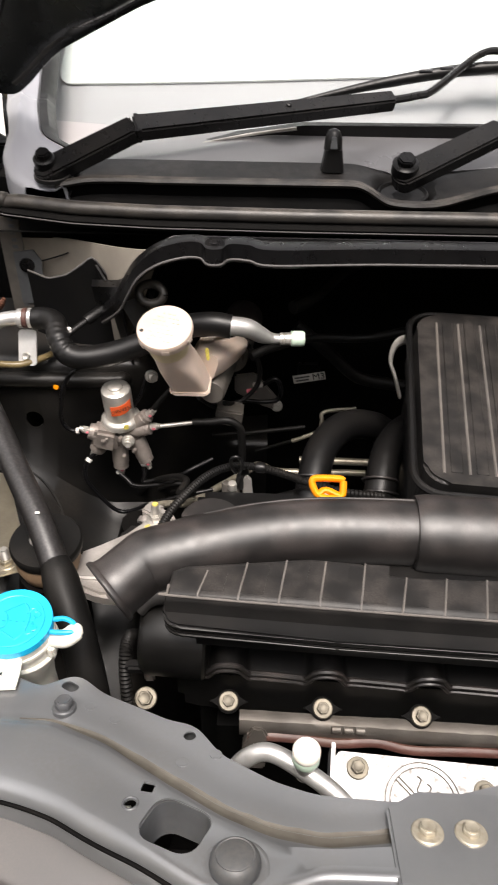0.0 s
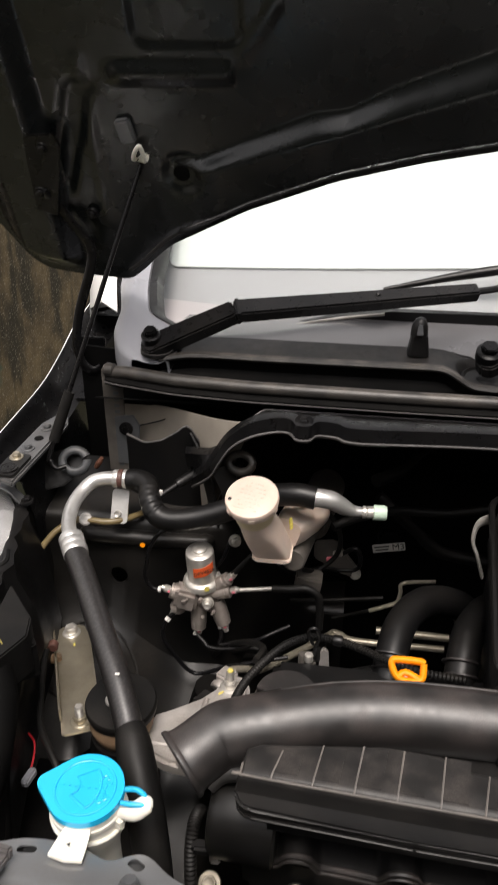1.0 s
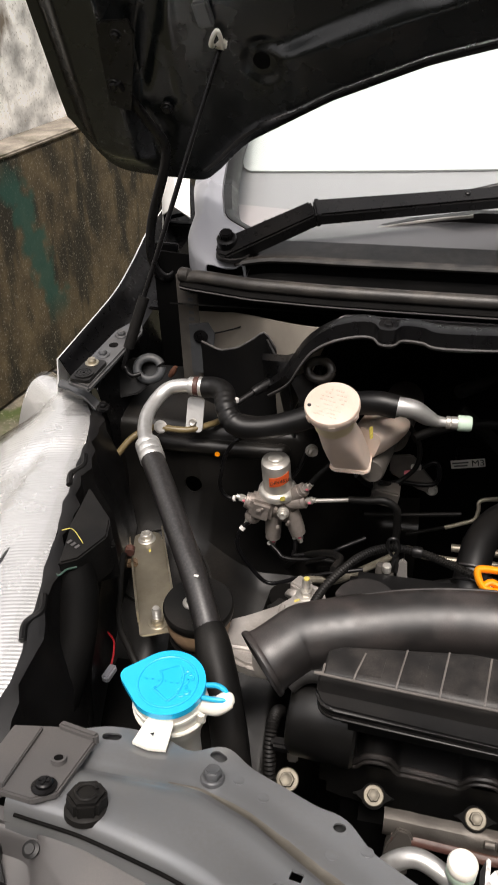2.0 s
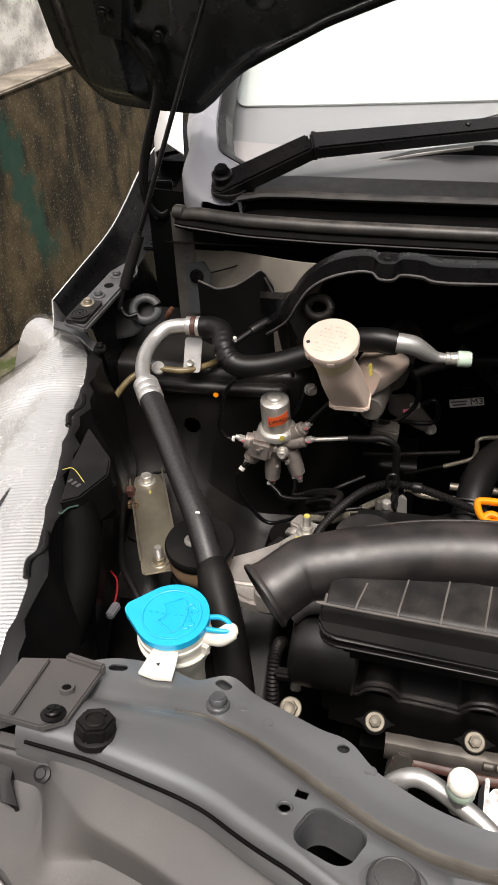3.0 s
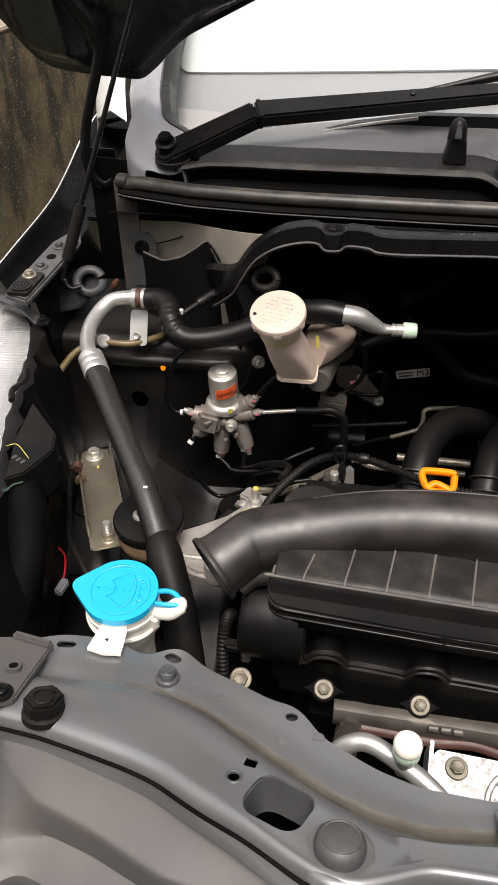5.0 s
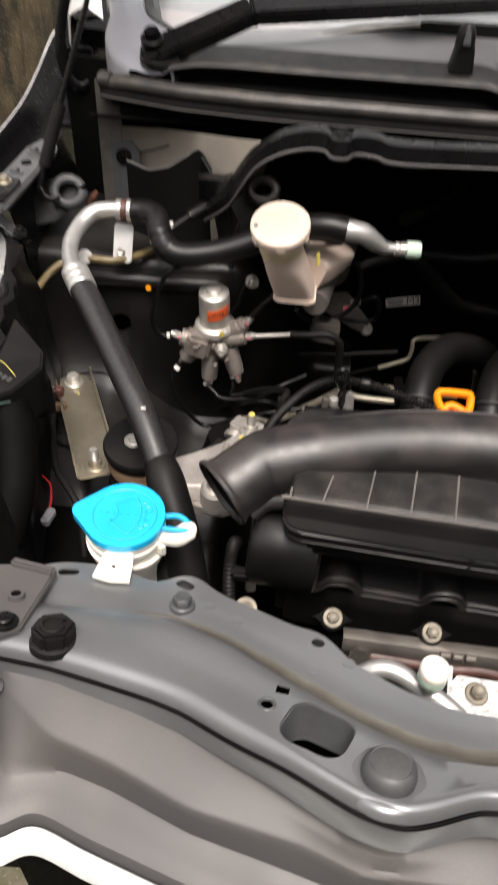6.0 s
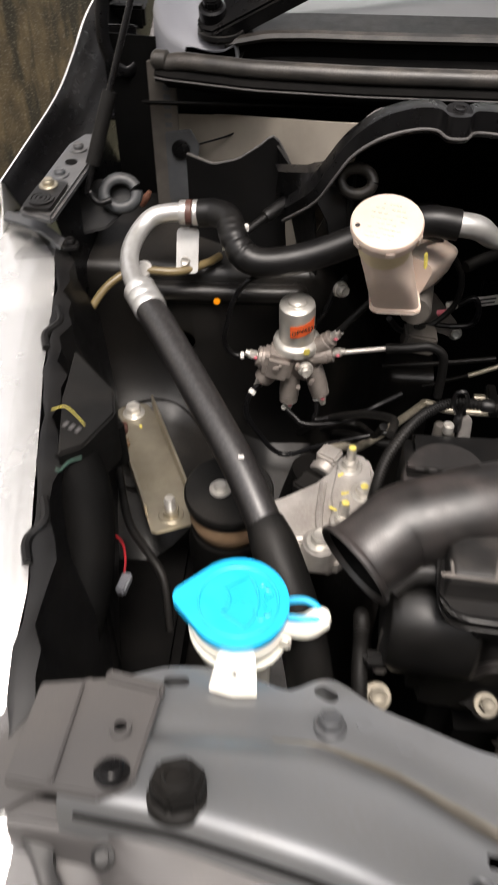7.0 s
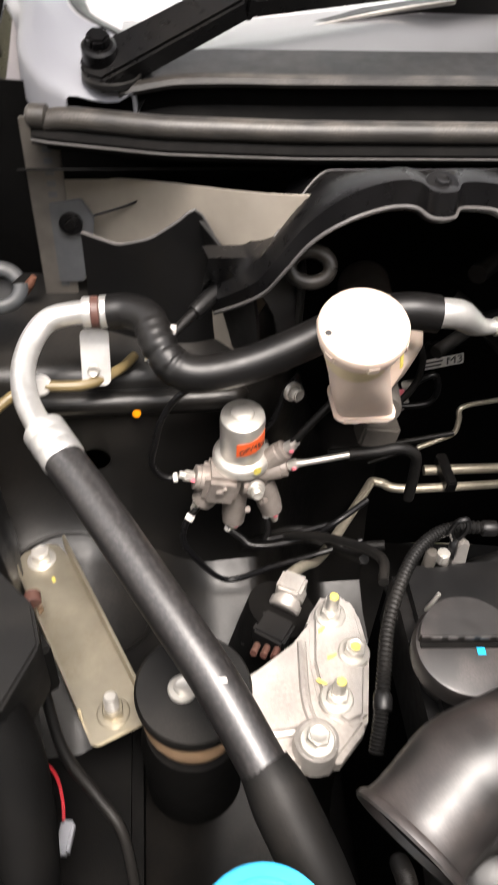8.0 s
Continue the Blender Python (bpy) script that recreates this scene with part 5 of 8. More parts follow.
bumper = thing("bumper", (0.2, 0.15, 0.2), "white painted front bumper with open grille bars", "car bumper")
for name, dy, z, w, zz in (("upper_bar", -0.003, 0.844, 0.012, 0.020), ("lower_bar", 0.0, 0.80, 0.034, 0.03)):
    bm = bmesh.new()
    rows = []
    for x, e in zip(XS2, E2):
        y = e + dy if z > 0.82 else 0.040 + 0.137 * math.exp(-max(x + 0.225, -0.075) * 7.5)
        rows.append([(x, y, z - 0.004), (x, y - 0.002, z), (x, y - w * 0.6, z - 0.001), (x, y - w, z - 0.008), (x, y - w - 0.002, z - zz), (x, y - w + 0.004, z - zz - 0.004)])
    sheet(bm, rows, 0.003)
    part(name, bm, WHITE_PAINT, bumper)
bm = bmesh.new()
rows = []
for x, e in zip(XS2, E2):
    rows.append([(x, e - 0.14, 0.66), (x, e - 0.19, 0.64), (x, e - 0.21, 0.5), (x, e - 0.19, 0.36), (x, e - 0.12, 0.26)])
sheet(bm, rows, 0.003)
part("lower_skin", bm, WHITE_PAINT, bumper)
bm = bmesh.new()
sheet(bm, [[(-0.284 - 0.10 * u - 0.05 * u * u, 0.227 + 0.07 * u + 0.12 * u * u - o, 0.845 - 0.02 * u + h) for o, h in ((0, -0.006), (0.001, 0), (0.012, -0.001), (0.018, -0.012), (0.018, -0.05))] for u in np.linspace(0, 1.6, 14)], 0.003)
part("corner_bar", bm, WHITE_PAINT, bumper)

# ---- engine bay: hidden structure ----
bay = thing("engine_bay", (0.0, 0.7, 0.3), "black painted inner fender and strut tower", "inner fender", kind="structure")
bm = bmesh.new()
xs = np.linspace(-0.44, 0.06, 60)
prof = [(0.40, 0.50), (0.56, 0.58), (0.66, 0.645), (0.76, 0.69), (0.83, 0.700), (0.874, 0.722), (0.904, 0.775), (0.910, 0.835), (0.912, 0.862), (0.918, 0.871), (0.93, 0.875), (1.02, 0.885), (1.06, 0.89)]
rows = []
for y, z in prof:
    row = []
    for x in xs:
        drop = 0.26 * step(-0.13, 0.0, x) + 0.085 * step(-0.31, -0.17, x) * (1 - step(0.72, 0.80, z))
        bulge = 0.012 * math.exp(-((x + 0.26) / 0.08) ** 2) * (1 if 0.7 < z < 0.84 else 0)
        row.append((x, y - bulge + 0.14 * step(-0.13, 0.0, x), z - drop * (1 if z < 0.84 else 1.0)))
    rows.append(row)
sheet(bm, rows, 0.003)
tower = part("strut_tower", bm, APRON_PAINT, bay, "dusty black strut tower")
cut(tower, [lathe(bmesh.new(), [(0.0135, -0.03), (0.0135, 0.03)], frame_to((-0.287, 0.904, 0.780), (0, -0.97, 0.15)), 28)])
bm = bmesh.new()
lathe(bm, [(0.0042, 0), (0.0038, 0.001), (0.001, 0.001)], frame_to((-0.2445, 0.8895, 0.8450), (0, -1, 0.3)), 14)
part("paint_dot", bm, YELLOW, bay, "orange paint dot")
bm = bmesh.new()
tube(bm, [(-0.335, 0.908, 0.848), (-0.325, 0.9015, 0.848), (-0.25, 0.9015, 0.848), (-0.16, 0.9015, 0.850), (-0.15, 0.908, 0.850)], 0.012, 14, 6)
part("pressed_bead", bm, APRON_PAINT, bay)
bm = bmesh.new()
ring_pts = []
for a in np.linspace(0.0, 2 * math.pi, 48):
    x, y = -0.315 + 0.074 * math.cos(a), 0.795 + 0.062 * math.sin(a)
    z = float(np.interp(y, [q[0] for q in prof], [q[1] for q in prof]))
    ring_pts.append((x, y, z - 0.085 * step(-0.31, -0.17, x) * (1 - step(0.72, 0.80, z)) + 0.002))
tube(bm, ring_pts, 0.0022, 8, 1)
part("strut_ring", bm, APRON_PAINT, bay, "dusty pressed ring round the strut")
# Two near-black discs draw shaded holes on the tower.
for x, y in ((-0.366, 0.820), (-0.324, 0.812)):
    bm = bmesh.new()
    z = float(np.interp(y, [q[0] for q in prof], [q[1] for q in prof]))
    lathe(bm, [(0.005, 0), (0.005, 0.001), (0.001, 0.001)], frame_to((x, y, z + 0.0015), (0, -0.4, 0.9)), 14)
    part("small_hole_disc", bm, DARK_VOID, bay)
bm = bmesh.new()
sheet(bm, [[(-0.415, y, 0.90), (-0.40, y, 0.80), (-0.385, y, 0.62), (-0.38, y, 0.40)] for y in np.linspace(0.40, 1.10, 14)], 0.003)
part("inner_wall", bm, APRON_PAINT, bay)
# Unseen far side of the bay, added to keep light out.
bm = bmesh.new()
sheet(bm, [[(2 * XC + 0.462, y, 1.0), (2 * XC + 0.40, y, 0.96), (2 * XC + 0.385, y, 0.62), (2 * XC + 0.38, y, 0.30)] for y in np.linspace(0.20, 1.30, 14)], 0.003)
part("far_wall", bm, APRON_PAINT, bay)
# Deep parts below take their shade from the near-black colour.
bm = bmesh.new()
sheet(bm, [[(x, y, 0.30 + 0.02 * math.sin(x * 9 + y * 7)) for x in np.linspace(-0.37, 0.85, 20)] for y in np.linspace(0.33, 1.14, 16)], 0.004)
part("undertray", bm, DARK_VOID, bay, "undertray coloured near-black for the bay's deep shade")
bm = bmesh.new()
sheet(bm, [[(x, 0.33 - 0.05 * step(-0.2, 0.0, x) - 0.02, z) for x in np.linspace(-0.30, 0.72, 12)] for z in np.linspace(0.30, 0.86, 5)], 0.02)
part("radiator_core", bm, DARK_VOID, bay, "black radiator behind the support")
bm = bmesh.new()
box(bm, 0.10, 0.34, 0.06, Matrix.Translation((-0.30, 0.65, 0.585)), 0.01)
part("frame_rail", bm, DARK_VOID, bay, "frame rail coloured near-black for deep shade")

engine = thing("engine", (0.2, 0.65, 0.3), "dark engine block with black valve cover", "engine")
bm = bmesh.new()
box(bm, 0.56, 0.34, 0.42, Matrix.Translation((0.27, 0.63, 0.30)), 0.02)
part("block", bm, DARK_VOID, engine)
bm = bmesh.new()
prism(bm, [(-0.035, 0.474), (0.0, 0.466), (0.56, 0.444), (0.56, 0.74), (-0.03, 0.74)], 0.085, Matrix.Translation((0, 0, 0.715)), 0.01)
part("valve_cover", bm, BLACK_PLASTIC, engine, "black plastic valve cover")
LUGS = (0.024, 0.123, 0.225, 0.33, 0.435)
for drop, back, r in ((0.0, 0.0, 0.0030), (0.0065, -0.0015, 0.0022)):
    bm = bmesh.new()
    hump = [(-0.025, 0.457 + back, 0.811 - drop)]
    for bx in LUGS:
        hy = 0.4485 - 0.04 * (bx - 0.12) + back
        hump += [(bx + dx, hy + dy, 0.811 + dz - drop) for dx, dy, dz in ((-0.030, 0.003, 0.0), (-0.020, 0.001, 0.0015), (-0.012, -0.001, 0.014), (0.0, -0.002, 0.0185), (0.012, -0.001, 0.014), (0.020, 0.001, 0.0015), (0.030, 0.002, 0.0))]
    tube(bm, hump, r, 8, 3)
    part("cover_bead", bm, DUCT_PLASTIC, engine)
    if not drop:
        bm = bmesh.new()
        sheet(bm, [[p + Vector((0, 0.11, 0.006)), p + Vector((0, 0.012, 0.001)), p + Vector((0, 0.0005, -0.001)), p + Vector((0, 0.0015, -0.014)), p + Vector((0, 0.020, -0.016))] for p in spline(hump, 3)], 0.002)
        part("cover_flange", bm, BLACK_PLASTIC, engine)
for bx in LUGS:
    bm = bmesh.new()
    lathe(bm, [(0.0175, -0.03), (0.0165, 0.0), (0.0150, 0.040), (0.0135, 0.048), (0.001, 0.050)], Matrix.Translation((bx, 0.4845 - 0.04 * (bx - 0.12), 0.758)), 24)
    part("cover_boss", bm, BLACK_PLASTIC, engine)
    bm = bmesh.new()
    em = Matrix.Translation((bx, 0.4485 - 0.05 * (bx - 0.12), 0.760)) @ Matrix.Rotation(radians(26.6), 4, "X")
    ears = [(0.0125 * math.cos(a) * (1.75 if abs(math.sin(a)) < 0.05 else 1.0), 0.0125 * math.sin(a)) for a in np.linspace(0, 2 * math.pi, 24, endpoint=False)]
    prism(bm, ears, 0.006, em @ Matrix.Translation((0, 0, -0.0065)), 0.001)
    part("cover_lug", bm, DARK_VOID, engine)
    bolt(engine, em @ Vector((0, 0, 0.0015)), (0, -0.448, 0.894), 0.0066, 0.0060, 0.0104, DULL_ZINC)
bm = bmesh.new()
edge = [(0.449, 0.752), (0.443, 0.7535), (0.437, 0.752), (0.4335, 0.747), (0.4325, 0.739), (0.434, 0.728), (0.440, 0.720)]
sheet(bm, [[(x, y - 0.030 * (x - 0.04) + 0.0012 * noise.noise((x * 60, y * 300, 0)), z) for y, z in edge] for x in np.linspace(0.036, 0.52, 60)], 0.002)
part("head_flange", bm, DARK_CAST, engine, "dusty cast aluminium head edge")
bm = bmesh.new()
tube(bm, [(0.045, 0.432, 0.732), (0.10, 0.429, 0.732), (0.14, 0.426, 0.731), (0.18, 0.427, 0.733), (0.22, 0.422, 0.729), (0.30, 0.421, 0.731), (0.5, 0.415, 0.729)], 0.0052, 10, 8, 0, 0.7)
part("gasket", bm, BROWN_GASKET, engine, "brown heat-stained gasket edge")
bm = bmesh.new()
prism(bm, [(-0.014, -0.03), (0.012, -0.03), (0.015, 0.018), (0.010, 0.030), (-0.002, 0.032), (-0.012, 0.006)], 0.014, Matrix.Translation((0.052, 0.437, 0.714)) @ Matrix.Rotation(radians(78), 4, "X"), 0.002)
part("cast_lug", bm, DARK_CAST, engine)
for k in range(3):
    bm = bmesh.new()
    lathe(bm, [(0.003, 0), (0.0045, 0.001), (0.0045, 0.010), (0.003, 0.011)], frame_to((0.132 + 0.0125 * k, 0.4325 - 0.0004 * k, 0.7475), (1, -0.03, 0)), 14)
    part("clip_segment", bm, DARK_CAST, engine)

heat = thing("heat_shield", (0.21, 0.37, 0.76), "speckled silver metal heat shield with a stamped round sign", "heat shield")
HM = Matrix.Translation((0.205, 0.366, 0.792)) @ Matrix.Rotation(radians(-4), 4, "Z") @ Matrix.Rotation(radians(16), 4, "X")
bm = bmesh.new()
prism(bm, [(-0.078, 0.004), (-0.072, 0.012), (0.20, 0.012), (0.20, -0.10), (-0.08, -0.10)], 0.003, HM, 0.001)
box(bm, 0.004, 0.12, 0.05, HM @ Matrix.Translation((-0.078, -0.04, -0.049)), 0.001)
part("plate", bm, PLATE_METAL, heat)
bolt(heat, HM @ Vector((-0.055, -0.002, 0.003)), (0, -0.25, 1), 0.0068, 0.006, 0.0105, DULL_ZINC)
bolt(heat, HM @ Vector((0.062, -0.012, 0.003)), (0, -0.25, 1), 0.0068, 0.006, 0.0105, DULL_ZINC)
bm = bmesh.new()
for r in (0.0345, 0.030):
    tube(bm, [HM @ Vector((0.005 + r * math.cos(a), -0.026 + r * math.sin(a), 0.0035)) for a in np.linspace(0, 2 * math.pi, 40)], 0.0006, 6, 1)
tube(bm, [HM @ Vector((-0.017, -0.006, 0.0035)), HM @ Vector((0.027, -0.046, 0.0035))], 0.0007, 6, 1)
tube(bm, [HM @ Vector((-0.019, -0.009, 0.0035)), HM @ Vector((0.024, -0.048, 0.0035))], 0.0007, 6, 1)
part("stamped_sign", bm, DARK_CAST, heat)
for k in range(3):
    bm = bmesh.new()
    tube(bm, [HM @ Vector((0.000 + 0.009 * k, -0.004 - 0.006 * k + 0.003 * (i % 2), 0.0035)) + HM.to_3x3() @ Vector((0.004 * (i % 2), -0.006 * i, 0)) for i in range(4)], 0.0008, 6, 2)
    part("stamped_wave", bm, DARK_CAST, heat)

acl = thing("service_pipe", (0.09, 0.345, 0.82), "bare aluminium pipe with a pale green service cap", "pipe")
bm = bmesh.new()
tube(bm, [(0.030, 0.352, 0.80), (0.045, 0.358, 0.822), (0.066, 0.360, 0.831), (0.095, 0.348, 0.826), (0.125, 0.330, 0.818), (0.16, 0.30, 0.80)], 0.0085, 14)
part("pipe", bm, ALU, acl)
bm = bmesh.new()
lathe(bm, [(0.008, -0.01), (0.008, 0.006), (0.0095, 0.007), (0.0095, 0.012), (0.0075, 0.0125), (0.0075, 0.018)], Matrix.Translation((0.098, 0.347, 0.828)), 24)
part("collar", bm, ALU, acl)
bm = bmesh.new()
lathe(bm, [(0.0118, 0), (0.0122, 0.001), (0.0122, 0.009), (0.0118, 0.010), (0.001, 0.010)], Matrix.Translation((0.098, 0.347, 0.8445)), 36)
part("cap", bm, MINT_POLY, acl, "pale mint plastic cap")
# Blown-out light on the cap's top, put in as a white part.
bm = bmesh.new()
lathe(bm, [(0.0120, 0), (0.0124, 0.001), (0.0124, 0.0065), (0.0110, 0.0085), (0.001, 0.0090)], Matrix.Translation((0.098, 0.347, 0.8545)), 36)
part("cap_top", bm, WHITE_POLY, acl, "cap top drawn white for its blown-out light")

# ---- air intake ----
abox = thing("air_cleaner", (0.2, 0.47, 0.80), "dusty black ribbed air cleaner housing", "air cleaner")
bm = bmesh.new()
top = [(-0.0345, 0.4555), (0.10, 0.4465), (0.50, 0.4245), (0.50, 0.487), (0.20, 0.489), (0.172, 0.492), (0.150, 0.505), (0.10, 0.5085), (-0.018, 0.495), (-0.031, 0.488)]
dome(bm, top, [(0, 0.897), (0, 0.919), (0.0007, 0.9235), (0.0025, 0.927), (0.0055, 0.9292), (0.009, 0.930)])
lid = part("lid", bm, BOX_PLASTIC, abox, "dust-covered ribbed lid")
# Pale tube puts the highlight on the lid's edge into the colour.
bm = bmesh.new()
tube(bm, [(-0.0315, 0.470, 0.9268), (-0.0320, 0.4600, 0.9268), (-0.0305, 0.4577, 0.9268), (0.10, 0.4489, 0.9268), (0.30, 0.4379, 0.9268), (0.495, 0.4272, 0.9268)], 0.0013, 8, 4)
part("lid_edge", bm, DUST_GLINT_RIB, lid, "pale tube for the lid edge's highlight")
n_rib = 13
for k in range(n_rib):
    x = -0.004 + 0.0375 * k
    ya, yb = 0.4540 - 0.056 * (x + 0.024), 0.487 + 0.017 * step(-0.02, 0.06, x) - 0.017 * step(0.14, 0.18, x)
    bm = bmesh.new()
    tube(bm, [(x + 0.008 * q, ya + 0.003 + (yb - ya - 0.006) * q, z) for q, z in ((0.0, 0.9275), (0.07, 0.9293), (0.16, 0.9301), (0.5, 0.9303), (1.0, 0.9303))], 0.0011, 6, 1)
    part("rib", bm, DUST_GLINT_RIB, lid)
    bm = bmesh.new()
    sheet(bm, [[(x + w + (0.0 if q < 0.006 else 0.008 * (q - 0.006) / 0.05), ya - 0.054 * w + q, z) for q, z in ((0.0085, 0.9295), (0.0095, 0.9308), (yb - ya - 0.004, 0.9308), (yb - ya - 0.003, 0.9295))] for w in (0.0010, 0.0014, 0.0225, 0.0230)], 0.0008)
    part("raised_panel", bm, BOX_PLASTIC, lid)
bm = bmesh.new()
prism(bm, [(-0.0375, 0.480), (-0.0375, 0.458), (-0.0365, 0.4515), (-0.0335, 0.4455), (-0.029, 0.4415), (-0.022, 0.4390), (0.126, 0.4285), (0.50, 0.410), (0.50, 0.50), (-0.033, 0.50)], 0.008, Matrix.Translation((0, 0, 0.8975)), 0.003, 3)
part("upper_flange", bm, BLACK_PLASTIC, abox)
bm = bmesh.new()
prism(bm, [(-0.0365, 0.480), (-0.0365, 0.458), (-0.0355, 0.4510), (-0.0325, 0.4450), (-0.028, 0.4410), (-0.021, 0.4385), (0.126, 0.428), (0.50, 0.410), (0.50, 0.50), (-0.032, 0.50)], 0.006, Matrix.Translation((0, 0, 0.889)), 0.002)
part("lower_flange", bm, BLACK_PLASTIC, abox)
bm = bmesh.new()
prism(bm, [(-0.012, 0.449), (0.50, 0.420), (0.50, 0.55), (-0.02, 0.55)], 0.034, Matrix.Translation((0, 0, 0.860)), 0.006)
part("tray", bm, BLACK_PLASTIC, abox, "smooth black lower tray")
bm = bmesh.new()
lathe(bm, [(0.030, 0), (0.038, 0.002), (0.043, 0.009), (0.0435, 0.04), (0.0435, 0.066), (0.041, 0.069), (0.03, 0.070)], frame_to((-0.066, 0.488, 0.830), (1, -0.05, -0.03)), 36)
part("side_chamber", bm, APRON_PAINT, abox, "round black side chamber")
bm = bmesh.new()
tube(bm, [(-0.066, 0.478, 0.876), (-0.056, 0.484, 0.884), (-0.045, 0.486, 0.888), (-0.03, 0.484, 0.890), (-0.012, 0.480, 0.890)], 0.0075, 10, 6, 0, 0.45)
part("side_rim", bm, BOX_PLASTIC, abox)

duct = thing("intake_duct", (0.1, 0.57, 0.85), "grey-black moulded intake duct with a flared mouth", "intake duct")
MOUTH = Vector((-0.094, 0.4905, 0.890))
mu = Vector((0.667, -0.71, -0.23)).normalized()
mn = Vector((-0.747, -0.637, -0.30))
mn = (mn - mu * mn.dot(mu)).normalized()
BEND = Vector((-0.060, 0.5165, 0.9045))
ALONG = [Vector(p) for p in ((-0.012, 0.5300, 0.9105), (0.048, 0.5478, 0.912), (0.108, 0.5580, 0.912), (0.168, 0.5600, 0.912), (0.23, 0.560, 0.911))]


def mitred_pipe(bm, line, radii, side, seg=40):
    """A round pipe along a line, each ring square to the line there."""
    rings = []
    for i, (c, r) in enumerate(zip(line, radii)):
        d = (line[1] - line[0]).normalized() if i == 0 else ((line[i] - line[i - 1]).normalized() + (line[min(i + 1, len(line) - 1)] - line[min(i, len(line) - 2)]).normalized()).normalized()
        side = (side - d * side.dot(d)).normalized()
        other = d.cross(side)
        rings.append([c + side * r * math.cos(a) + other * r * math.sin(a) for a in np.linspace(0, 2 * math.pi, seg + 1)])
    return sheet(bm, rings, 0)


inlet = (MOUTH - BEND).normalized()
onward = (ALONG[0] - BEND).normalized()
turn = [BEND + inlet * 0.004 * (1 - u) ** 2 + onward * 0.005 * u**2 for u in np.linspace(0, 1, 6)]
DUCT = [MOUTH, MOUTH - inlet * 0.004, MOUTH - inlet * 0.010, MOUTH - inlet * 0.018, *turn, *spline(ALONG, 8)]
bm = bmesh.new()
mitred_pipe(bm, DUCT, [0.0345, 0.0328, 0.0318, 0.0318, *np.linspace(0.0325, 0.0335, 6), *[0.0342] * (len(DUCT) - 10)], mu)
bmesh.ops.remove_doubles(bm, verts=bm.verts, dist=0.0002)
part("pipe", bm, DUCT_PLASTIC, duct)
bm = bmesh.new()
tube(bm, [c + Vector((0, 0.020, 0.0275)) for c in DUCT[11::3]], 0.0016, 6, 6)
part("seam", bm, DUCT_PLASTIC, duct)
bm = bmesh.new()
m = Matrix.Translation(MOUTH) @ Matrix((mu, mn.cross(mu), mn)).transposed().to_4x4()
rings = []
for r1, r2, h in ((0.0340, 0.0330, -0.003), (0.0358, 0.0348, -0.001), (0.0362, 0.0352, 0.002), (0.0352, 0.0342, 0.0035), (0.0335, 0.0325, 0.003), (0.0315, 0.0305, -0.001)):
    rings.append([m @ Vector((r1 * math.cos(a), r2 * math.sin(a), h)) for a in np.linspace(0, 2 * math.pi, 41)])
sheet(bm, rings, 0)
bmesh.ops.remove_doubles(bm, verts=bm.verts, dist=0.0002)
part("flared_mouth", bm, DUCT_PLASTIC, duct, "flared open mouth")
# Bore coloured near-black to hold the shade inside the mouth.
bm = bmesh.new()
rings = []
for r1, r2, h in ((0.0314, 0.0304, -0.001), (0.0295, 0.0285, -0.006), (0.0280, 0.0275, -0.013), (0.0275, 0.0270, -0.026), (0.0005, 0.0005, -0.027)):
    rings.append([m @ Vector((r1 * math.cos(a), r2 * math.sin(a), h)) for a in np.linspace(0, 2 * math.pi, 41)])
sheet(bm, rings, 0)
part("mouth_bore", bm, DARK_VOID, duct, "inside of the mouth, blackened for its shade")
bm = bmesh.new()
tube(bm, [(0.215, 0.560, 0.911), (0.222, 0.560, 0.911), (0.36, 0.556, 0.908), (0.55, 0.55, 0.90)], [0.0345, 0.041, 0.042, 0.042], 28, 6)
part("wide_sleeve", bm, DUCT_PLASTIC, duct, "wider end sleeve")

res_box = thing("resonator_box", (0.40, 0.72, 0.75), "large dusty black ribbed air box with a rounded lid", "air box")
LM = Matrix.Translation((0.412, 0.752, 0.885)) @ Matrix.Rotation(radians(-5), 4, "Z") @ Matrix.Rotation(radians(7), 4, "X")
bm = bmesh.new()
prism(bm, rounded(0.36, 0.306, 0.030, 6), 0.070, LM, 0.009, 3, 0.965)
lid2 = part("lid", bm, BOX_PLASTIC, res_box)
bm = bmesh.new()
rim = [LM @ Vector((x, y, 0.060)) for x, y in rounded(0.366, 0.312, 0.032, 6)]
tube(bm, rim + rim[:1], 0.0045, 8, 1)
part("lid_edge", bm, BLACK_PLASTIC, res_box)
for k in range(12):
    x = -0.152 + 0.0275 * k
    bm = bmesh.new()
    tube(bm, [LM @ Vector((x + 0.003, 0.126, 0.0700)), LM @ Vector((x, -0.134, 0.0700))], 0.0017, 6, 3)
    part("rib", bm, DUST_GLINT_RIB, lid2)
    bm = bmesh.new()
    prism(bm, [(x + 0.007, -0.132), (x + 0.020, -0.132), (x + 0.023, 0.128), (x + 0.010, 0.128)], 0.0016, LM @ Matrix.Translation((0, 0, 0.0696)), 0.0006, 1)
    part("raised_panel", bm, BOX_PLASTIC, lid2)
bm = bmesh.new()
prism(bm, rounded(0.345, 0.275, 0.03, 6), 0.125, Matrix.Translation((0.410, 0.755, 0.755)) @ Matrix.Rotation(radians(-5), 4, "Z"), 0.006)
part("lower_case", bm, BLACK_PLASTIC, res_box)
bm = bmesh.new()
tube(bm, [(0.245, 0.885, 0.945), (0.224, 0.872, 0.942), (0.216, 0.850, 0.930), (0.222, 0.838, 0.915), (0.232, 0.835, 0.885)], 0.008, 8, 6, 0, 0.3, (0, 0, 1))
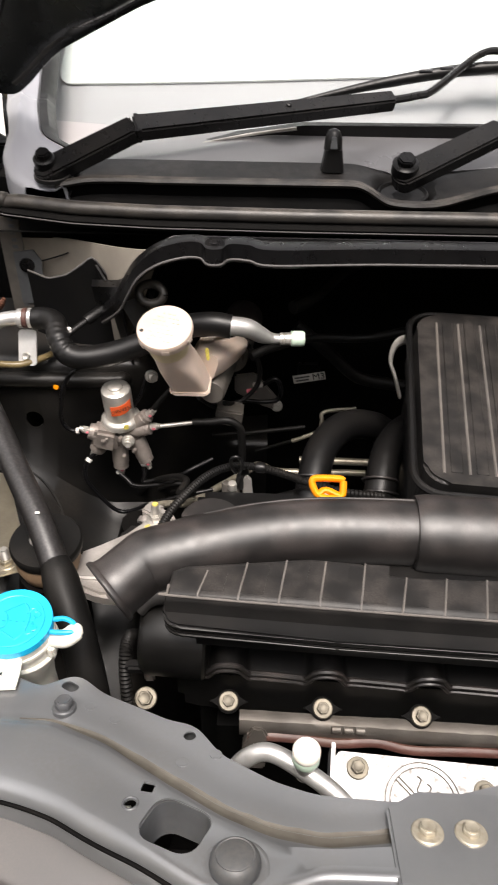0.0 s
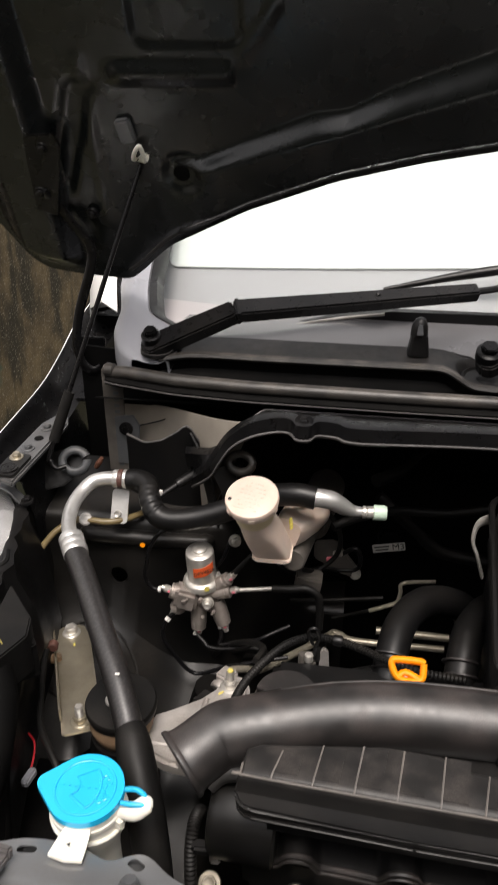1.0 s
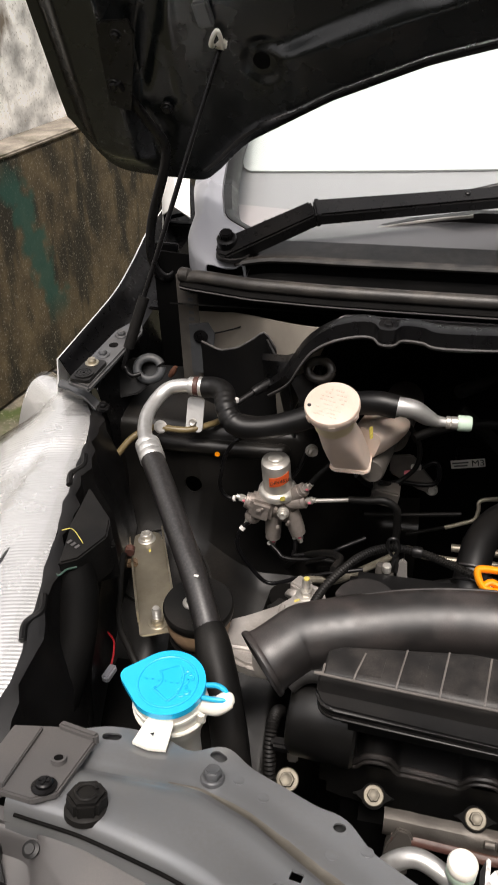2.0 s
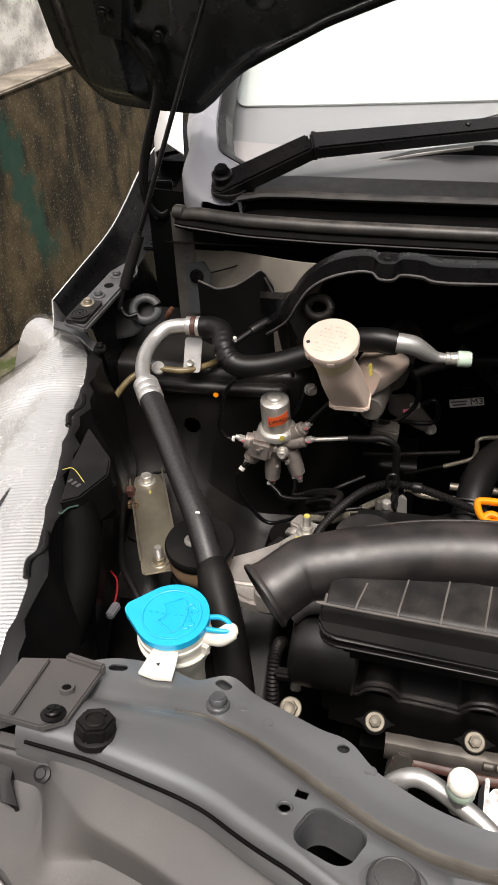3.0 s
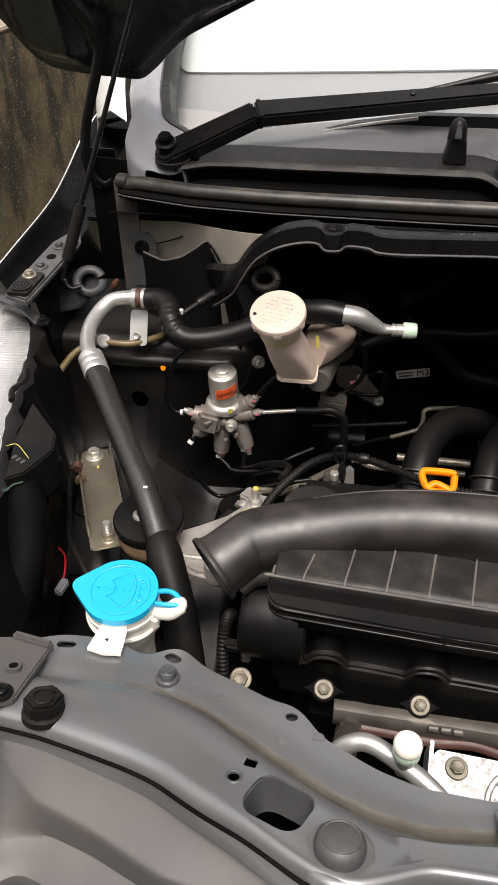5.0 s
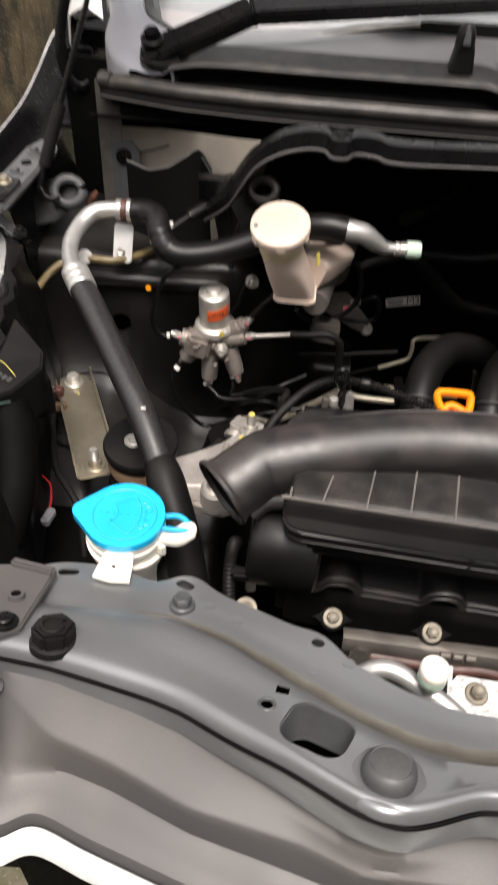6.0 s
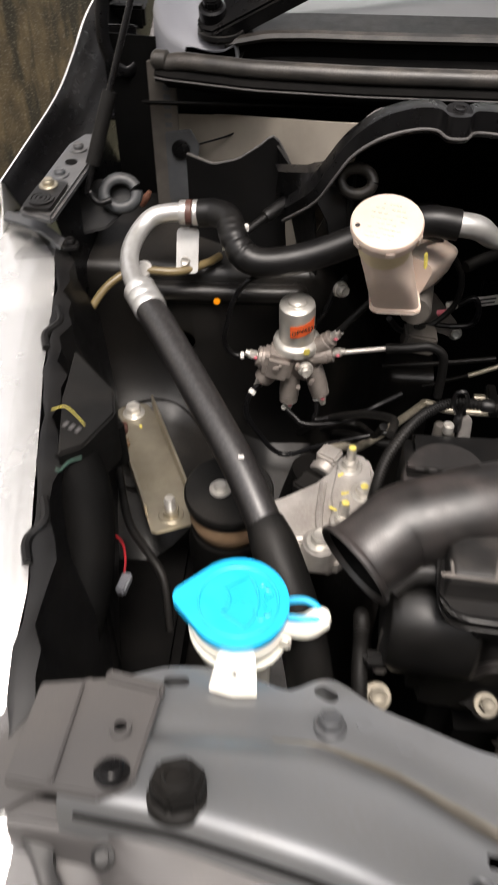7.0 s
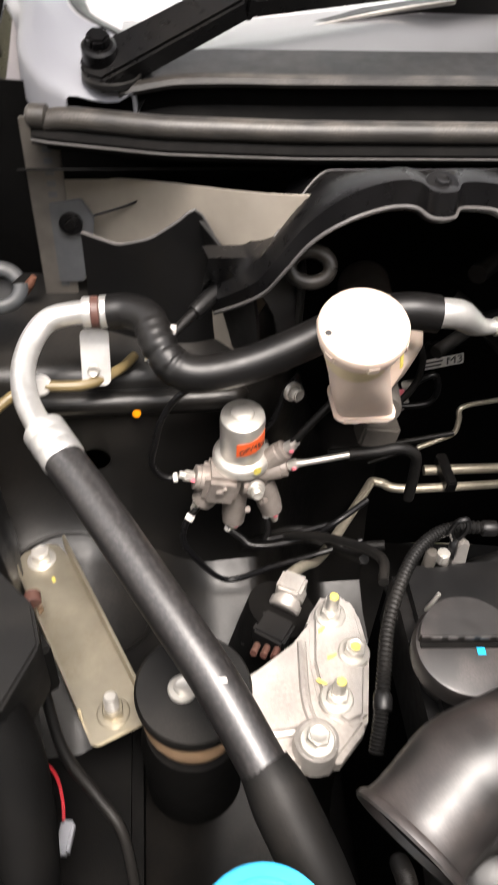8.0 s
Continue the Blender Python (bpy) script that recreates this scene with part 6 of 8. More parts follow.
part("spring_clip", bm, STEEL, res_box, "steel spring clip")
# ---- brake parts ----
res = thing("brake_reservoir", (-0.05, 0.83, 0.85), "cream plastic brake fluid reservoir with an embossed round cap", "brake reservoir")
RC = Vector((-0.070, 0.806, 0.998))
RAX = Vector((-0.06, -0.33, 0.94)).normalized()
m = frame_to(RC, RAX)
bm = bmesh.new()
lathe(bm, [(0.030, -0.013), (0.0325, -0.012), (0.0332, -0.009), (0.0332, -0.004), (0.0345, -0.0035), (0.0345, 0.001), (0.0335, 0.003), (0.031, 0.0038), (0.0015, 0.0042)], m, 56)
cap = part("cap", bm, CREAM_POLY, res, "cream screw cap")
for i, (w, y) in enumerate(((0.018, 0.020), (0.030, 0.014), (0.036, 0.008), (0.034, 0.002), (0.030, -0.004), (0.034, -0.010), (0.024, -0.016), (0.032, -0.021))):
    k0 = 6
    for j in range(k0):
        if (i + j) % 5 == 4:
            continue
        bm = bmesh.new()
        box(bm, w / k0 * 0.72, 0.0026, 0.0006, m @ Matrix.Rotation(radians(174), 4, "Z") @ Matrix.Translation((-w / 2 + w * (j + 0.5) / k0, -y, 0.0040)), 0)
        part("embossed_bar", bm, CREAM_POLY, cap)
for a in range(6):
    bm = bmesh.new()
    box(bm, 0.010, 0.003, 0.008, m @ Matrix.Rotation(radians(60 * a + 15), 4, "Z") @ Matrix.Translation((0, 0.0335, -0.010)), 0.001)
    part("grip", bm, CREAM_POLY, cap)
bm = bmesh.new()
lathe(bm, [(0.0025, 0), (0.0025, 0.0008), (0.0005, 0.0008)], m @ Matrix.Translation((-0.026, -0.010, 0.0035)), 12)
part("vent_hole", bm, INK, cap)
bm = bmesh.new()
lathe(bm, [(0.0245, -0.012), (0.0255, -0.020), (0.0255, -0.036), (0.0235, -0.040)], m, 40)
part("neck", bm, NECK_POLY, res, "cream-yellow neck")
bm = bmesh.new()
BM_ = Matrix.Translation((-0.0465, 0.850, 0.884))
prism(bm, rounded(0.054, 0.050, 0.008), 0.005, BM_ @ Matrix.Translation((0, 0, -0.001)), 0.002)
part("base_rim", bm, CREAM_POLY, res)
def loft(bm, sections, seg=36):
    """A closed solid through oval or squarish sections: centre, half widths, squareness, axis."""
    rings = []
    for c, hx, hy, sq, axis in sections:
        fm = Matrix.Translation(c) @ Vector((0, 0, 1)).rotation_difference(Vector(axis)).to_matrix().to_4x4()
        rings.append([bm.verts.new(fm @ Vector((hx * math.copysign(abs(math.cos(a)) ** sq, math.cos(a)), hy * math.copysign(abs(math.sin(a)) ** sq, math.sin(a)), 0))) for a in (2 * math.pi * k / seg for k in range(seg))])
    for u, v in zip(rings, rings[1:]):
        for k in range(seg):
            bm.faces.new((u[k], u[(k + 1) % seg], v[(k + 1) % seg], v[k]))
    bm.faces.new(rings[0][::-1])
    bm.faces.new(rings[-1])
    return bm


bm = bmesh.new()
foot, neck_end = Vector((-0.0465, 0.850, 0.888)), RC - RAX * 0.034
loft(bm, [(foot.lerp(neck_end, u), hx, hy, sq, Vector((0, 0, 1)).lerp(RAX, u)) for u, hx, hy, sq in ((0, 0.0252, 0.0235, 0.35), (0.3, 0.0250, 0.0240, 0.38), (0.55, 0.0248, 0.0248, 0.5), (0.68, 0.0250, 0.0252, 0.7), (0.8, 0.0256, 0.0254, 0.95), (1.0, 0.0250, 0.0250, 1.0))])
part("tank_front", bm, CREAM_POLY, res)
bm = bmesh.new()
loft(bm, [((-0.030, 0.866, 0.905), 0.018, 0.022, 0.5, (0.3, 1, 0)), ((-0.022, 0.884, 0.906), 0.025, 0.020, 0.5, (0.3, 1, -0.05)), ((-0.010, 0.908, 0.907), 0.029, 0.0165, 0.5, (0.3, 1, -0.1)), ((0.000, 0.934, 0.902), 0.028, 0.013, 0.5, (0.3, 1, -0.2)), ((0.004, 0.950, 0.896), 0.024, 0.010, 0.55, (0.3, 1, -0.3)), ((0.006, 0.958, 0.892), 0.016, 0.005, 0.7, (0.3, 1, -0.3))])
part("tank_rear", bm, CREAM_POLY, res)
bm = bmesh.new()
box(bm, 0.007, 0.006, 0.008, Matrix.Translation((-0.014, 0.914, 0.927)), 0.001)
part("nub", bm, WHITE_POLY, res)
bm = bmesh.new()
prism(bm, rounded(0.006, 0.018, 0.003), 0.0008, frame_to((-0.0225, 0.840, 0.940), (0.8, -0.6, 0.15)), 0)
part("yellow_label", bm, PAINT_MARK, res, "small yellow label")

cyl = thing("master_cylinder", (0.02, 0.9, 0.78), "cast aluminium brake master cylinder on the bulkhead", "master cylinder")
bm = bmesh.new()
lathe(bm, [(0.016, 0), (0.018, 0.004), (0.018, 0.10), (0.024, 0.102), (0.024, 0.112), (0.03, 0.114), (0.03, 0.25)], frame_to((-0.02, 0.862, 0.862), (0.15, 1, -0.1)), 28)
part("barrel", bm, DARK_CAST, cyl)
bm = bmesh.new()
box(bm, 0.040, 0.03, 0.028, Matrix.Translation((-0.001, 0.922, 0.767)) @ Matrix.Rotation(radians(8), 4, "Y"), 0.003)
part("end_block", bm, DARK_CAST, cyl)
bm = bmesh.new()
prism(bm, [(-0.02, 0.03), (0.015, 0.035), (0.055, -0.01), (0.058, -0.025), (0.045, -0.03), (0.03, -0.02), (-0.02, 0.0)], 0.008, Matrix.Translation((0.022, 1.062, 0.720)) @ Matrix.Rotation(radians(70), 4, "X"), 0.003)
part("mounting_ear", bm, DARK_CAST, cyl)
bolt(cyl, (0.074, 1.050, 0.700), (0, -0.95, 0.3), 0.007, 0.006, 0.010, STEEL)
for k, (x, y, z) in enumerate(((0.026, 0.966, 0.790), (0.036, 0.968, 0.800))):
    bm = bmesh.new()
    prism(bm, hexagon(0.0055 if k else 0.0042), 0.014, frame_to((x, y, z), (0.9, -0.2, 0.35)), 0.001)
    part("pipe_nut", bm, STEEL if k else PINK, cyl)
bm = bmesh.new()
tube(bm, [(0.049, 0.970, 0.800), (0.069, 0.970, 0.812), (0.078, 0.970, 0.793), (0.073, 0.970, 0.773), (0.050, 0.970, 0.768), (0.018, 0.970, 0.769), (-0.019, 0.930, 0.786), (-0.042, 0.900, 0.825)], 0.0035, 10)
part("brake_pipe", bm, BLACK_PAINT, cyl)
bm = bmesh.new()
tube(bm, [(-0.033, 0.875, 0.948), (-0.010, 0.900, 0.933), (0.022, 0.950, 0.889), (0.043, 0.950, 0.853), (0.041, 0.950, 0.813), (0.014, 0.940, 0.788), (-0.006, 0.915, 0.805)], 0.0038, 10)
part("sensor_cable", bm, RUBBER, cyl)

valve = thing("proportioning_valve", (-0.15, 0.88, 0.72), "cast alloy brake valve with a silver can and orange label", "brake valve")
VA = Vector((-0.149, 0.856, 0.828))
VAX = Vector((-0.03, -0.10, 1.0)).normalized()
vm = frame_to(VA, VAX)
bm = bmesh.new()
lathe(bm, [(0.0204, -0.008), (0.0204, 0.040), (0.0197, 0.0445), (0.0170, 0.0466), (0.0105, 0.0470), (0.0098, 0.0500), (0.0075, 0.0512), (0.001, 0.0512)], vm, 44)
can = part("can", bm, STEEL, valve, "silver zinc-plated can")
bm = bmesh.new()
lathe(bm, [(0.0235, -0.016), (0.0275, -0.014), (0.0275, -0.008), (0.025, -0.0045), (0.0205, -0.003), (0.019, -0.003)], vm, 44)
part("flange", bm, STEEL, valve)
bm = bmesh.new()
rows = []
for h in (0.0150, 0.0315):
    rows.append([vm @ Vector((0.0207 * math.cos(a), 0.0207 * math.sin(a), h + 0.004 * (a + 0.7))) for a in np.linspace(-1.62, -0.10, 14)])
sheet(bm, rows, 0.0003)
lab = part("label", bm, LABEL_ORANGE, valve, "orange paper label")
mid = -0.86
text_on(can, "DPV4528", vm @ Vector((0.0213 * math.cos(mid), 0.0213 * math.sin(mid), 0.0226)), vm.to_3x3() @ Vector((math.cos(mid), math.sin(mid), 0)), 0.0078, INK, 8)
bm = bmesh.new()
lathe(bm, [(0.019, -0.020), (0.023, -0.016), (0.0235, -0.009)], vm, 36)
box(bm, 0.052, 0.034, 0.050, frame_to(VA - VAX * 0.062, VAX), 0.008)
box(bm, 0.026, 0.034, 0.030, frame_to(VA - VAX * 0.055 + Vector((0.006, -0.004, 0)), VAX), 0.005)
box(bm, 0.034, 0.034, 0.034, Matrix.Translation(VA + Vector((-0.024, -0.010, -0.050))) @ Matrix.Rotation(radians(12), 4, "Y"), 0.005)
rnd = random.Random(5)
for k in range(9):
    p = VA + Vector((rnd.uniform(-0.034, 0.026), -0.0195 - 0.006 * rnd.random(), rnd.uniform(-0.060, -0.016)))
    box(bm, rnd.uniform(0.003, 0.007), rnd.uniform(0.002, 0.005), rnd.uniform(0.004, 0.008), frame_to(p, (rnd.uniform(-0.3, 0.3), -1, rnd.uniform(-0.2, 0.4)), rnd.uniform(0, 90)), 0.0008)
block = part("block", bm, VALVE_CAST, valve, "rough cast block")
bores = [((-0.005, -0.004, -0.050), (-0.006, -0.008, -0.094), 0.0104), ((0.020, -0.004, -0.040), (0.032, -0.008, -0.081), 0.0104), ((-0.024, -0.010, -0.032), (-0.045, -0.010, -0.026), 0.0108), ((-0.026, -0.010, -0.042), (-0.038, -0.010, -0.060), 0.0105), ((0.018, -0.004, -0.020), (0.040, -0.006, 0.002), 0.0092), ((0.012, -0.006, -0.026), (0.043, -0.008, -0.018), 0.0098)]
for k, (a, b, r) in enumerate(bores):
    r *= 1.15
    a, b = VA + Vector(a), VA + Vector(b)
    L = (b - a).length
    bm = bmesh.new()
    lathe(bm, [(r * 0.9, 0), (r, L * 0.3), (r, L * 0.78), (r * 0.93, L * 0.80), (r * 0.93, L * 0.97), (r * 0.8, L)], frame_to(a, b - a), 22)
    part("bore", bm, VALVE_CAST, valve)
    bm = bmesh.new()
    prism(bm, hexagon(0.0058), 0.010, frame_to(b, b - a), 0.001)
    lathe(bm, [(0.0038, 0.0), (0.0038, 0.014)], frame_to(b, b - a), 12)
    part("pipe_nut", bm, STEEL, valve)
    bm = bmesh.new()
    box(bm, 0.005, 0.003, 0.003, frame_to(b + (b - a).normalized() * 0.003 + Vector((0.002, -0.0055, 0.001)), (0, -1, 0.2)), 0.001)
    part("pink_mark", bm, PINK, valve)
part("bolt", bolt_mesh(VA + Vector((0.012, -0.024, -0.032)), (0.1, -1, 0.15), 0.0062, 0.008, 0.009), STEEL, valve)
bm = bmesh.new()
tube(bm, [VA + Vector((0.015, 0.01, 0.0)), VA + Vector((0.030, 0.012, 0.025)), VA + Vector((0.040, 0.02, 0.05)), VA + Vector((0.052, 0.03, 0.060))], 0.003, 8)
box(bm, 0.02, 0.02, 0.10, Matrix.Translation(VA + Vector((0.0, 0.03, -0.09))), 0.003)
part("bracket", bm, BLACK_PAINT, valve)
part("bolt", bolt_mesh((-0.103, 0.872, 0.880), (0.5, -0.8, 0.2), 0.007, 0.007, 0.009), STEEL, valve)
bm = bmesh.new()
prism(bm, rounded(0.007, 0.008, 0.002), 0.0006, frame_to(VA + Vector((0.012, -0.0255, -0.005)), (0.3, -1, 0)), 0)
part("yellow_mark", bm, PAINT_MARK, valve)

pipes = thing("brake_pipes", (-0.18, 0.85, 0.7), "thin black coated brake pipes round the valve", "brake pipes")
for pts, r in (([(-0.150, 0.885, 0.905), (-0.176, 0.865, 0.905), (-0.205, 0.852, 0.898), (-0.221, 0.850, 0.873), (-0.228, 0.850, 0.844), (-0.232, 0.850, 0.817), (-0.220, 0.850, 0.798), (-0.190, 0.848, 0.802)], 0.0030),
               ([(-0.187, 0.845, 0.765), (-0.202, 0.836, 0.749), (-0.205, 0.83, 0.724), (-0.189, 0.83, 0.690), (-0.168, 0.83, 0.662), (-0.148, 0.83, 0.659), (-0.112, 0.83, 0.677), (-0.07, 0.83, 0.693), (-0.02, 0.84, 0.70)], 0.0032),
               ([(-0.160, 0.846, 0.724), (-0.146, 0.838, 0.716), (-0.137, 0.832, 0.712), (-0.115, 0.83, 0.713), (-0.079, 0.83, 0.723), (-0.055, 0.83, 0.744), (-0.02, 0.85, 0.752)], 0.0032),
               ([(-0.122, 0.848, 0.742), (-0.12, 0.84, 0.726), (-0.122, 0.836, 0.716), (-0.105, 0.835, 0.72), (-0.06, 0.835, 0.735)], 0.0030)):
    bm = bmesh.new()
    tube(bm, pts, r, 10)
    part("pipe", bm, BLACK_PAINT, pipes)
for p, q in (((-0.213, 0.849, 0.7985), (-0.209, 0.849, 0.7990)), ((-0.200, 0.836, 0.752), (-0.197, 0.839, 0.7555)), ((-0.160, 0.8462, 0.7255), (-0.159, 0.8462, 0.7235)), ((-0.1217, 0.8472, 0.741), (-0.1213, 0.8462, 0.7385))):
    bm = bmesh.new()
    tube(bm, [p, q], 0.0045, 8, 1)
    part("white_mark", bm, LABEL_WHITE, pipes)
bm = bmesh.new()
tube(bm, [(-0.104, 0.848, 0.810), (-0.046, 0.852, 0.817)], 0.0032, 10, 1)
part("bare_pipe", bm, STEEL, pipes, "bare steel pipe")
bm = bmesh.new()
tube(bm, [(-0.047, 0.852, 0.817), (-0.02, 0.852, 0.819), (0.002, 0.852, 0.822), (0.018, 0.852, 0.812), (0.022, 0.852, 0.79), (0.023, 0.852, 0.75)], 0.0055, 10)
part("sleeved_pipe", bm, RUBBER, pipes)
bm = bmesh.new()
tube(bm, [(-0.106, 0.850, 0.833), (-0.090, 0.854, 0.853), (-0.07, 0.862, 0.872), (-0.05, 0.875, 0.878)], 0.004, 10)
part("upper_pipe", bm, RUBBER, pipes)

# ---- air-conditioning hoses ----
ac = thing("suction_hose", (-0.2, 0.65, 0.75), "thick black foam-sleeved hose with bare aluminium ends", "hose")
bm = bmesh.new()
tube(bm, [(-0.270, 0.905, 0.948), (-0.290, 0.904, 0.948), (-0.312, 0.900, 0.944), (-0.325, 0.884, 0.936), (-0.3305, 0.855, 0.929), (-0.326, 0.825, 0.924), (-0.314, 0.795, 0.923), (-0.305, 0.780, 0.923)], 0.0100, 18)
part("bent_pipe", bm, ALU, ac, "bare aluminium elbow")
bm = bmesh.new()
d = Vector((0.115, -0.195, -0.03)).normalized()
lathe(bm, [(0.012, -0.014), (0.0165, -0.011), (0.0165, -0.004), (0.0155, -0.002), (0.0165, 0.001), (0.0165, 0.008), (0.0155, 0.010), (0.0165, 0.013), (0.0165, 0.021), (0.015, 0.023)], frame_to((-0.303, 0.776, 0.924), d), 28)
part("crimp_collar", bm, ALU, ac, "crimped aluminium collar")
bm = bmesh.new()
tube(bm, [(-0.298, 0.766, 0.923), (-0.270, 0.722, 0.915), (-0.225, 0.647, 0.899), (-0.190, 0.590, 0.882), (-0.160, 0.535, 0.858)], 0.0152, 26)
part("sleeve", bm, HOSE_FOAM, ac)
bm = bmesh.new()
tube(bm, [(-0.166, 0.548, 0.863), (-0.156, 0.528, 0.854), (-0.135, 0.485, 0.825), (-0.12, 0.45, 0.775), (-0.115, 0.43, 0.70)], [0.016, 0.0195, 0.0195, 0.0195, 0.0195], 22)
part("lower_sleeve", bm, RUBBER, ac, "wider black lower sleeve")
bm = bmesh.new()
box(bm, 0.005, 0.003, 0.001, frame_to((-0.1885, 0.587, 0.8975), (0, -0.2, 1)), 0.0002)
part("white_mark", bm, LABEL_WHITE, ac)
bm = bmesh.new()
lathe(bm, [(0.0125, 0), (0.013, 0.001), (0.013, 0.010), (0.0125, 0.011)], frame_to((-0.284, 0.9045, 0.948), (1, 0.03, 0.0)), 24)
part("clamp_band", bm, ALU, ac)
bm = bmesh.new()
lathe(bm, [(0.013, 0), (0.0138, 0.001), (0.0138, 0.006), (0.013, 0.007)], frame_to((-0.277, 0.9045, 0.948), (1, 0.03, 0.0)), 24)
part("rubber_band", bm, BROWN_GASKET, ac, "dark red rubber band")
bm = bmesh.new()
lathe(bm, [(0.0125, 0), (0.0138, 0.001), (0.0138, 0.012), (0.0125, 0.013)], frame_to((-0.270, 0.905, 0.948), (1, 0.03, 0.0)), 24)
part("end_collar", bm, ALU, ac)
bm = bmesh.new()
prism(bm, rounded(0.025, 0.05, 0.005), 0.003, frame_to((-0.277, 0.901, 0.903), (0, -0.85, 0.52)) @ Matrix.Rotation(radians(180), 4, "Z"), 0.001)
part("bracket", bm, ALU, ac, "bright aluminium bracket")
part("bolt", bolt_mesh((-0.279, 0.895, 0.893), (0, -0.85, 0.52), 0.006, 0.005, 0.008), STEEL, ac)

ac2 = thing("pressure_hose", (-0.12, 0.85, 0.90), "black sleeved hose running behind the reservoir to a capped end", "hose")
bm = bmesh.new()
tube(bm, [(-0.262, 0.904, 0.948), (-0.245, 0.902, 0.950), (-0.229, 0.889, 0.950), (-0.221, 0.866, 0.942), (-0.208, 0.850, 0.930), (-0.186, 0.845, 0.926), (-0.147, 0.850, 0.931), (-0.105, 0.858, 0.944), (-0.06, 0.866, 0.962), (-0.02, 0.862, 0.972), (0.008, 0.860, 0.970)], [0.0150 + (0.0006 * math.sin(1.9 * q + 0.8 * math.sin(q * 0.7)) if 22 < q < 42 else 0) - 0.0014 * math.exp(-((q - 33) / 1.3) ** 2) + 0.0006 * (q > 30) for q in range(100)], 22, 12)
part("sleeve", bm, BLACK_PLASTIC, ac2)
bm = bmesh.new()
tube(bm, [(-0.003, 0.860, 0.970), (0.012, 0.861, 0.970), (0.030, 0.866, 0.964), (0.046, 0.874, 0.950), (0.058, 0.879, 0.942), (0.070, 0.881, 0.940)], [0.0125, 0.0125, 0.0125, 0.011, 0.008, 0.0065], 18)
part("bare_end", bm, ALU, ac2, "bare aluminium bend")
bm = bmesh.new()
lathe(bm, [(0.0065, 0), (0.0065, 0.003), (0.0085, 0.004), (0.0085, 0.008), (0.0072, 0.009), (0.0085, 0.010), (0.0085, 0.018), (0.0075, 0.019)], frame_to((0.068, 0.881, 0.940), (1, 0.05, 0)), 22)
part("fitting", bm, STEEL, ac2)
bm = bmesh.new()
lathe(bm, [(0.0095, 0), (0.0105, 0.001), (0.0105, 0.015), (0.009, 0.018), (0.001, 0.018)], frame_to((0.086, 0.882, 0.940), (1, 0.05, 0)), 24)
part("cap", bm, MINT_POLY, ac2, "pale green cap")

damper = thing("cable_strut", (-0.19, 0.9, 0.93), "short black strut with white end clips", "strut")
bm = bmesh.new()
tube(bm, [(-0.214, 0.874, 0.940), (-0.186, 0.905, 0.950)], 0.0045, 10, 1)
part("rod", bm, BLACK_PLASTIC, damper)
bm = bmesh.new()
tube(bm, [(-0.190, 0.900, 0.949), (-0.188, 0.902, 0.9495), (-0.160, 0.934, 0.958), (-0.156, 0.938, 0.959)], [0.005, 0.0075, 0.0075, 0.006], 12, 3)
part("barrel", bm, BLACK_PLASTIC, damper)
bm = bmesh.new()
box(bm, 0.006, 0.006, 0.007, Matrix.Translation((-0.209, 0.878, 0.944)), 0.001)
part("end_clip", bm, LABEL_WHITE, damper, "white clip")
bm = bmesh.new()
box(bm, 0.014, 0.008, 0.012, Matrix.Translation((-0.226, 0.862, 0.926)), 0.003)
part("white_tab", bm, WHITE_POLY, damper)

amber = thing("drain_tube", (-0.33, 0.87, 0.87), "yellowed clear plastic tube", "tube")
bm = bmesh.new()
tube(bm, [(-0.408, 0.78, 0.79), (-0.395, 0.82, 0.835), (-0.370, 0.855, 0.872), (-0.345, 0.874, 0.887), (-0.328, 0.881, 0.888), (-0.287, 0.884, 0.886), (-0.258, 0.905, 0.885), (-0.245, 0.93, 0.88)], 0.0048, 10)
part("tube", bm, AMBER_TUBE, amber)
bm = bmesh.new()
lathe(bm, [(0.009, 0), (0.0095, 0.003), (0.0095, 0.006), (0.007, 0.008)], frame_to((-0.326, 0.884, 0.888), (0.3, -0.8, 0.4)), 20)
part("clip", bm, LABEL_WHITE, amber, "cream clip")

# ---- washer tank ----
wash = thing("washer_tank", (-0.18, 0.45, 0.70), "milky white washer filler neck with a blue cap", "washer tank")
WC = Vector((-0.178, 0.448, 0.8905))
WAX = Vector((0.0, -0.04, 1.0)).normalized()
wm2 = frame_to(WC, WAX)
spin = (wm2.inverted().to_3x3() @ Vector((1, 0, 0)))
ang = math.degrees(math.atan2(spin.y, spin.x))
wm2 = wm2 @ Matrix.Rotation(radians(ang), 4, "Z")
bm = bmesh.new()
out = []
for k in range(72):
    a = 2 * math.pi * k / 72
    tab_reach = 0.0375 * math.cos(a - math.pi * 0.99) + 0.0100
    if tab_reach > 0.0364:
        out.append((0.0375 * math.cos(math.pi * 0.99) + 0.0100 * math.cos(a), 0.0375 * math.sin(math.pi * 0.99) + 0.0100 * math.sin(a)))
    else:
        out.append((0.0364 * math.cos(a), 0.0364 * math.sin(a)))
prism(bm, out, 0.0075, wm2 @ Matrix.Translation((0, 0, -0.004)), 0.0030, 4)
bcap = part("cap", bm, BLUE_CAP, wash, "bright blue cap with a washer symbol")
bm = bmesh.new()
tube(bm, [wm2 @ Vector((0.0285 * math.cos(a), 0.0285 * math.sin(a), 0.0036)) for a in np.linspace(0, 2 * math.pi, 50)], 0.0011, 8, 1)
part("raised_rim", bm, BLUE_CAP, bcap)
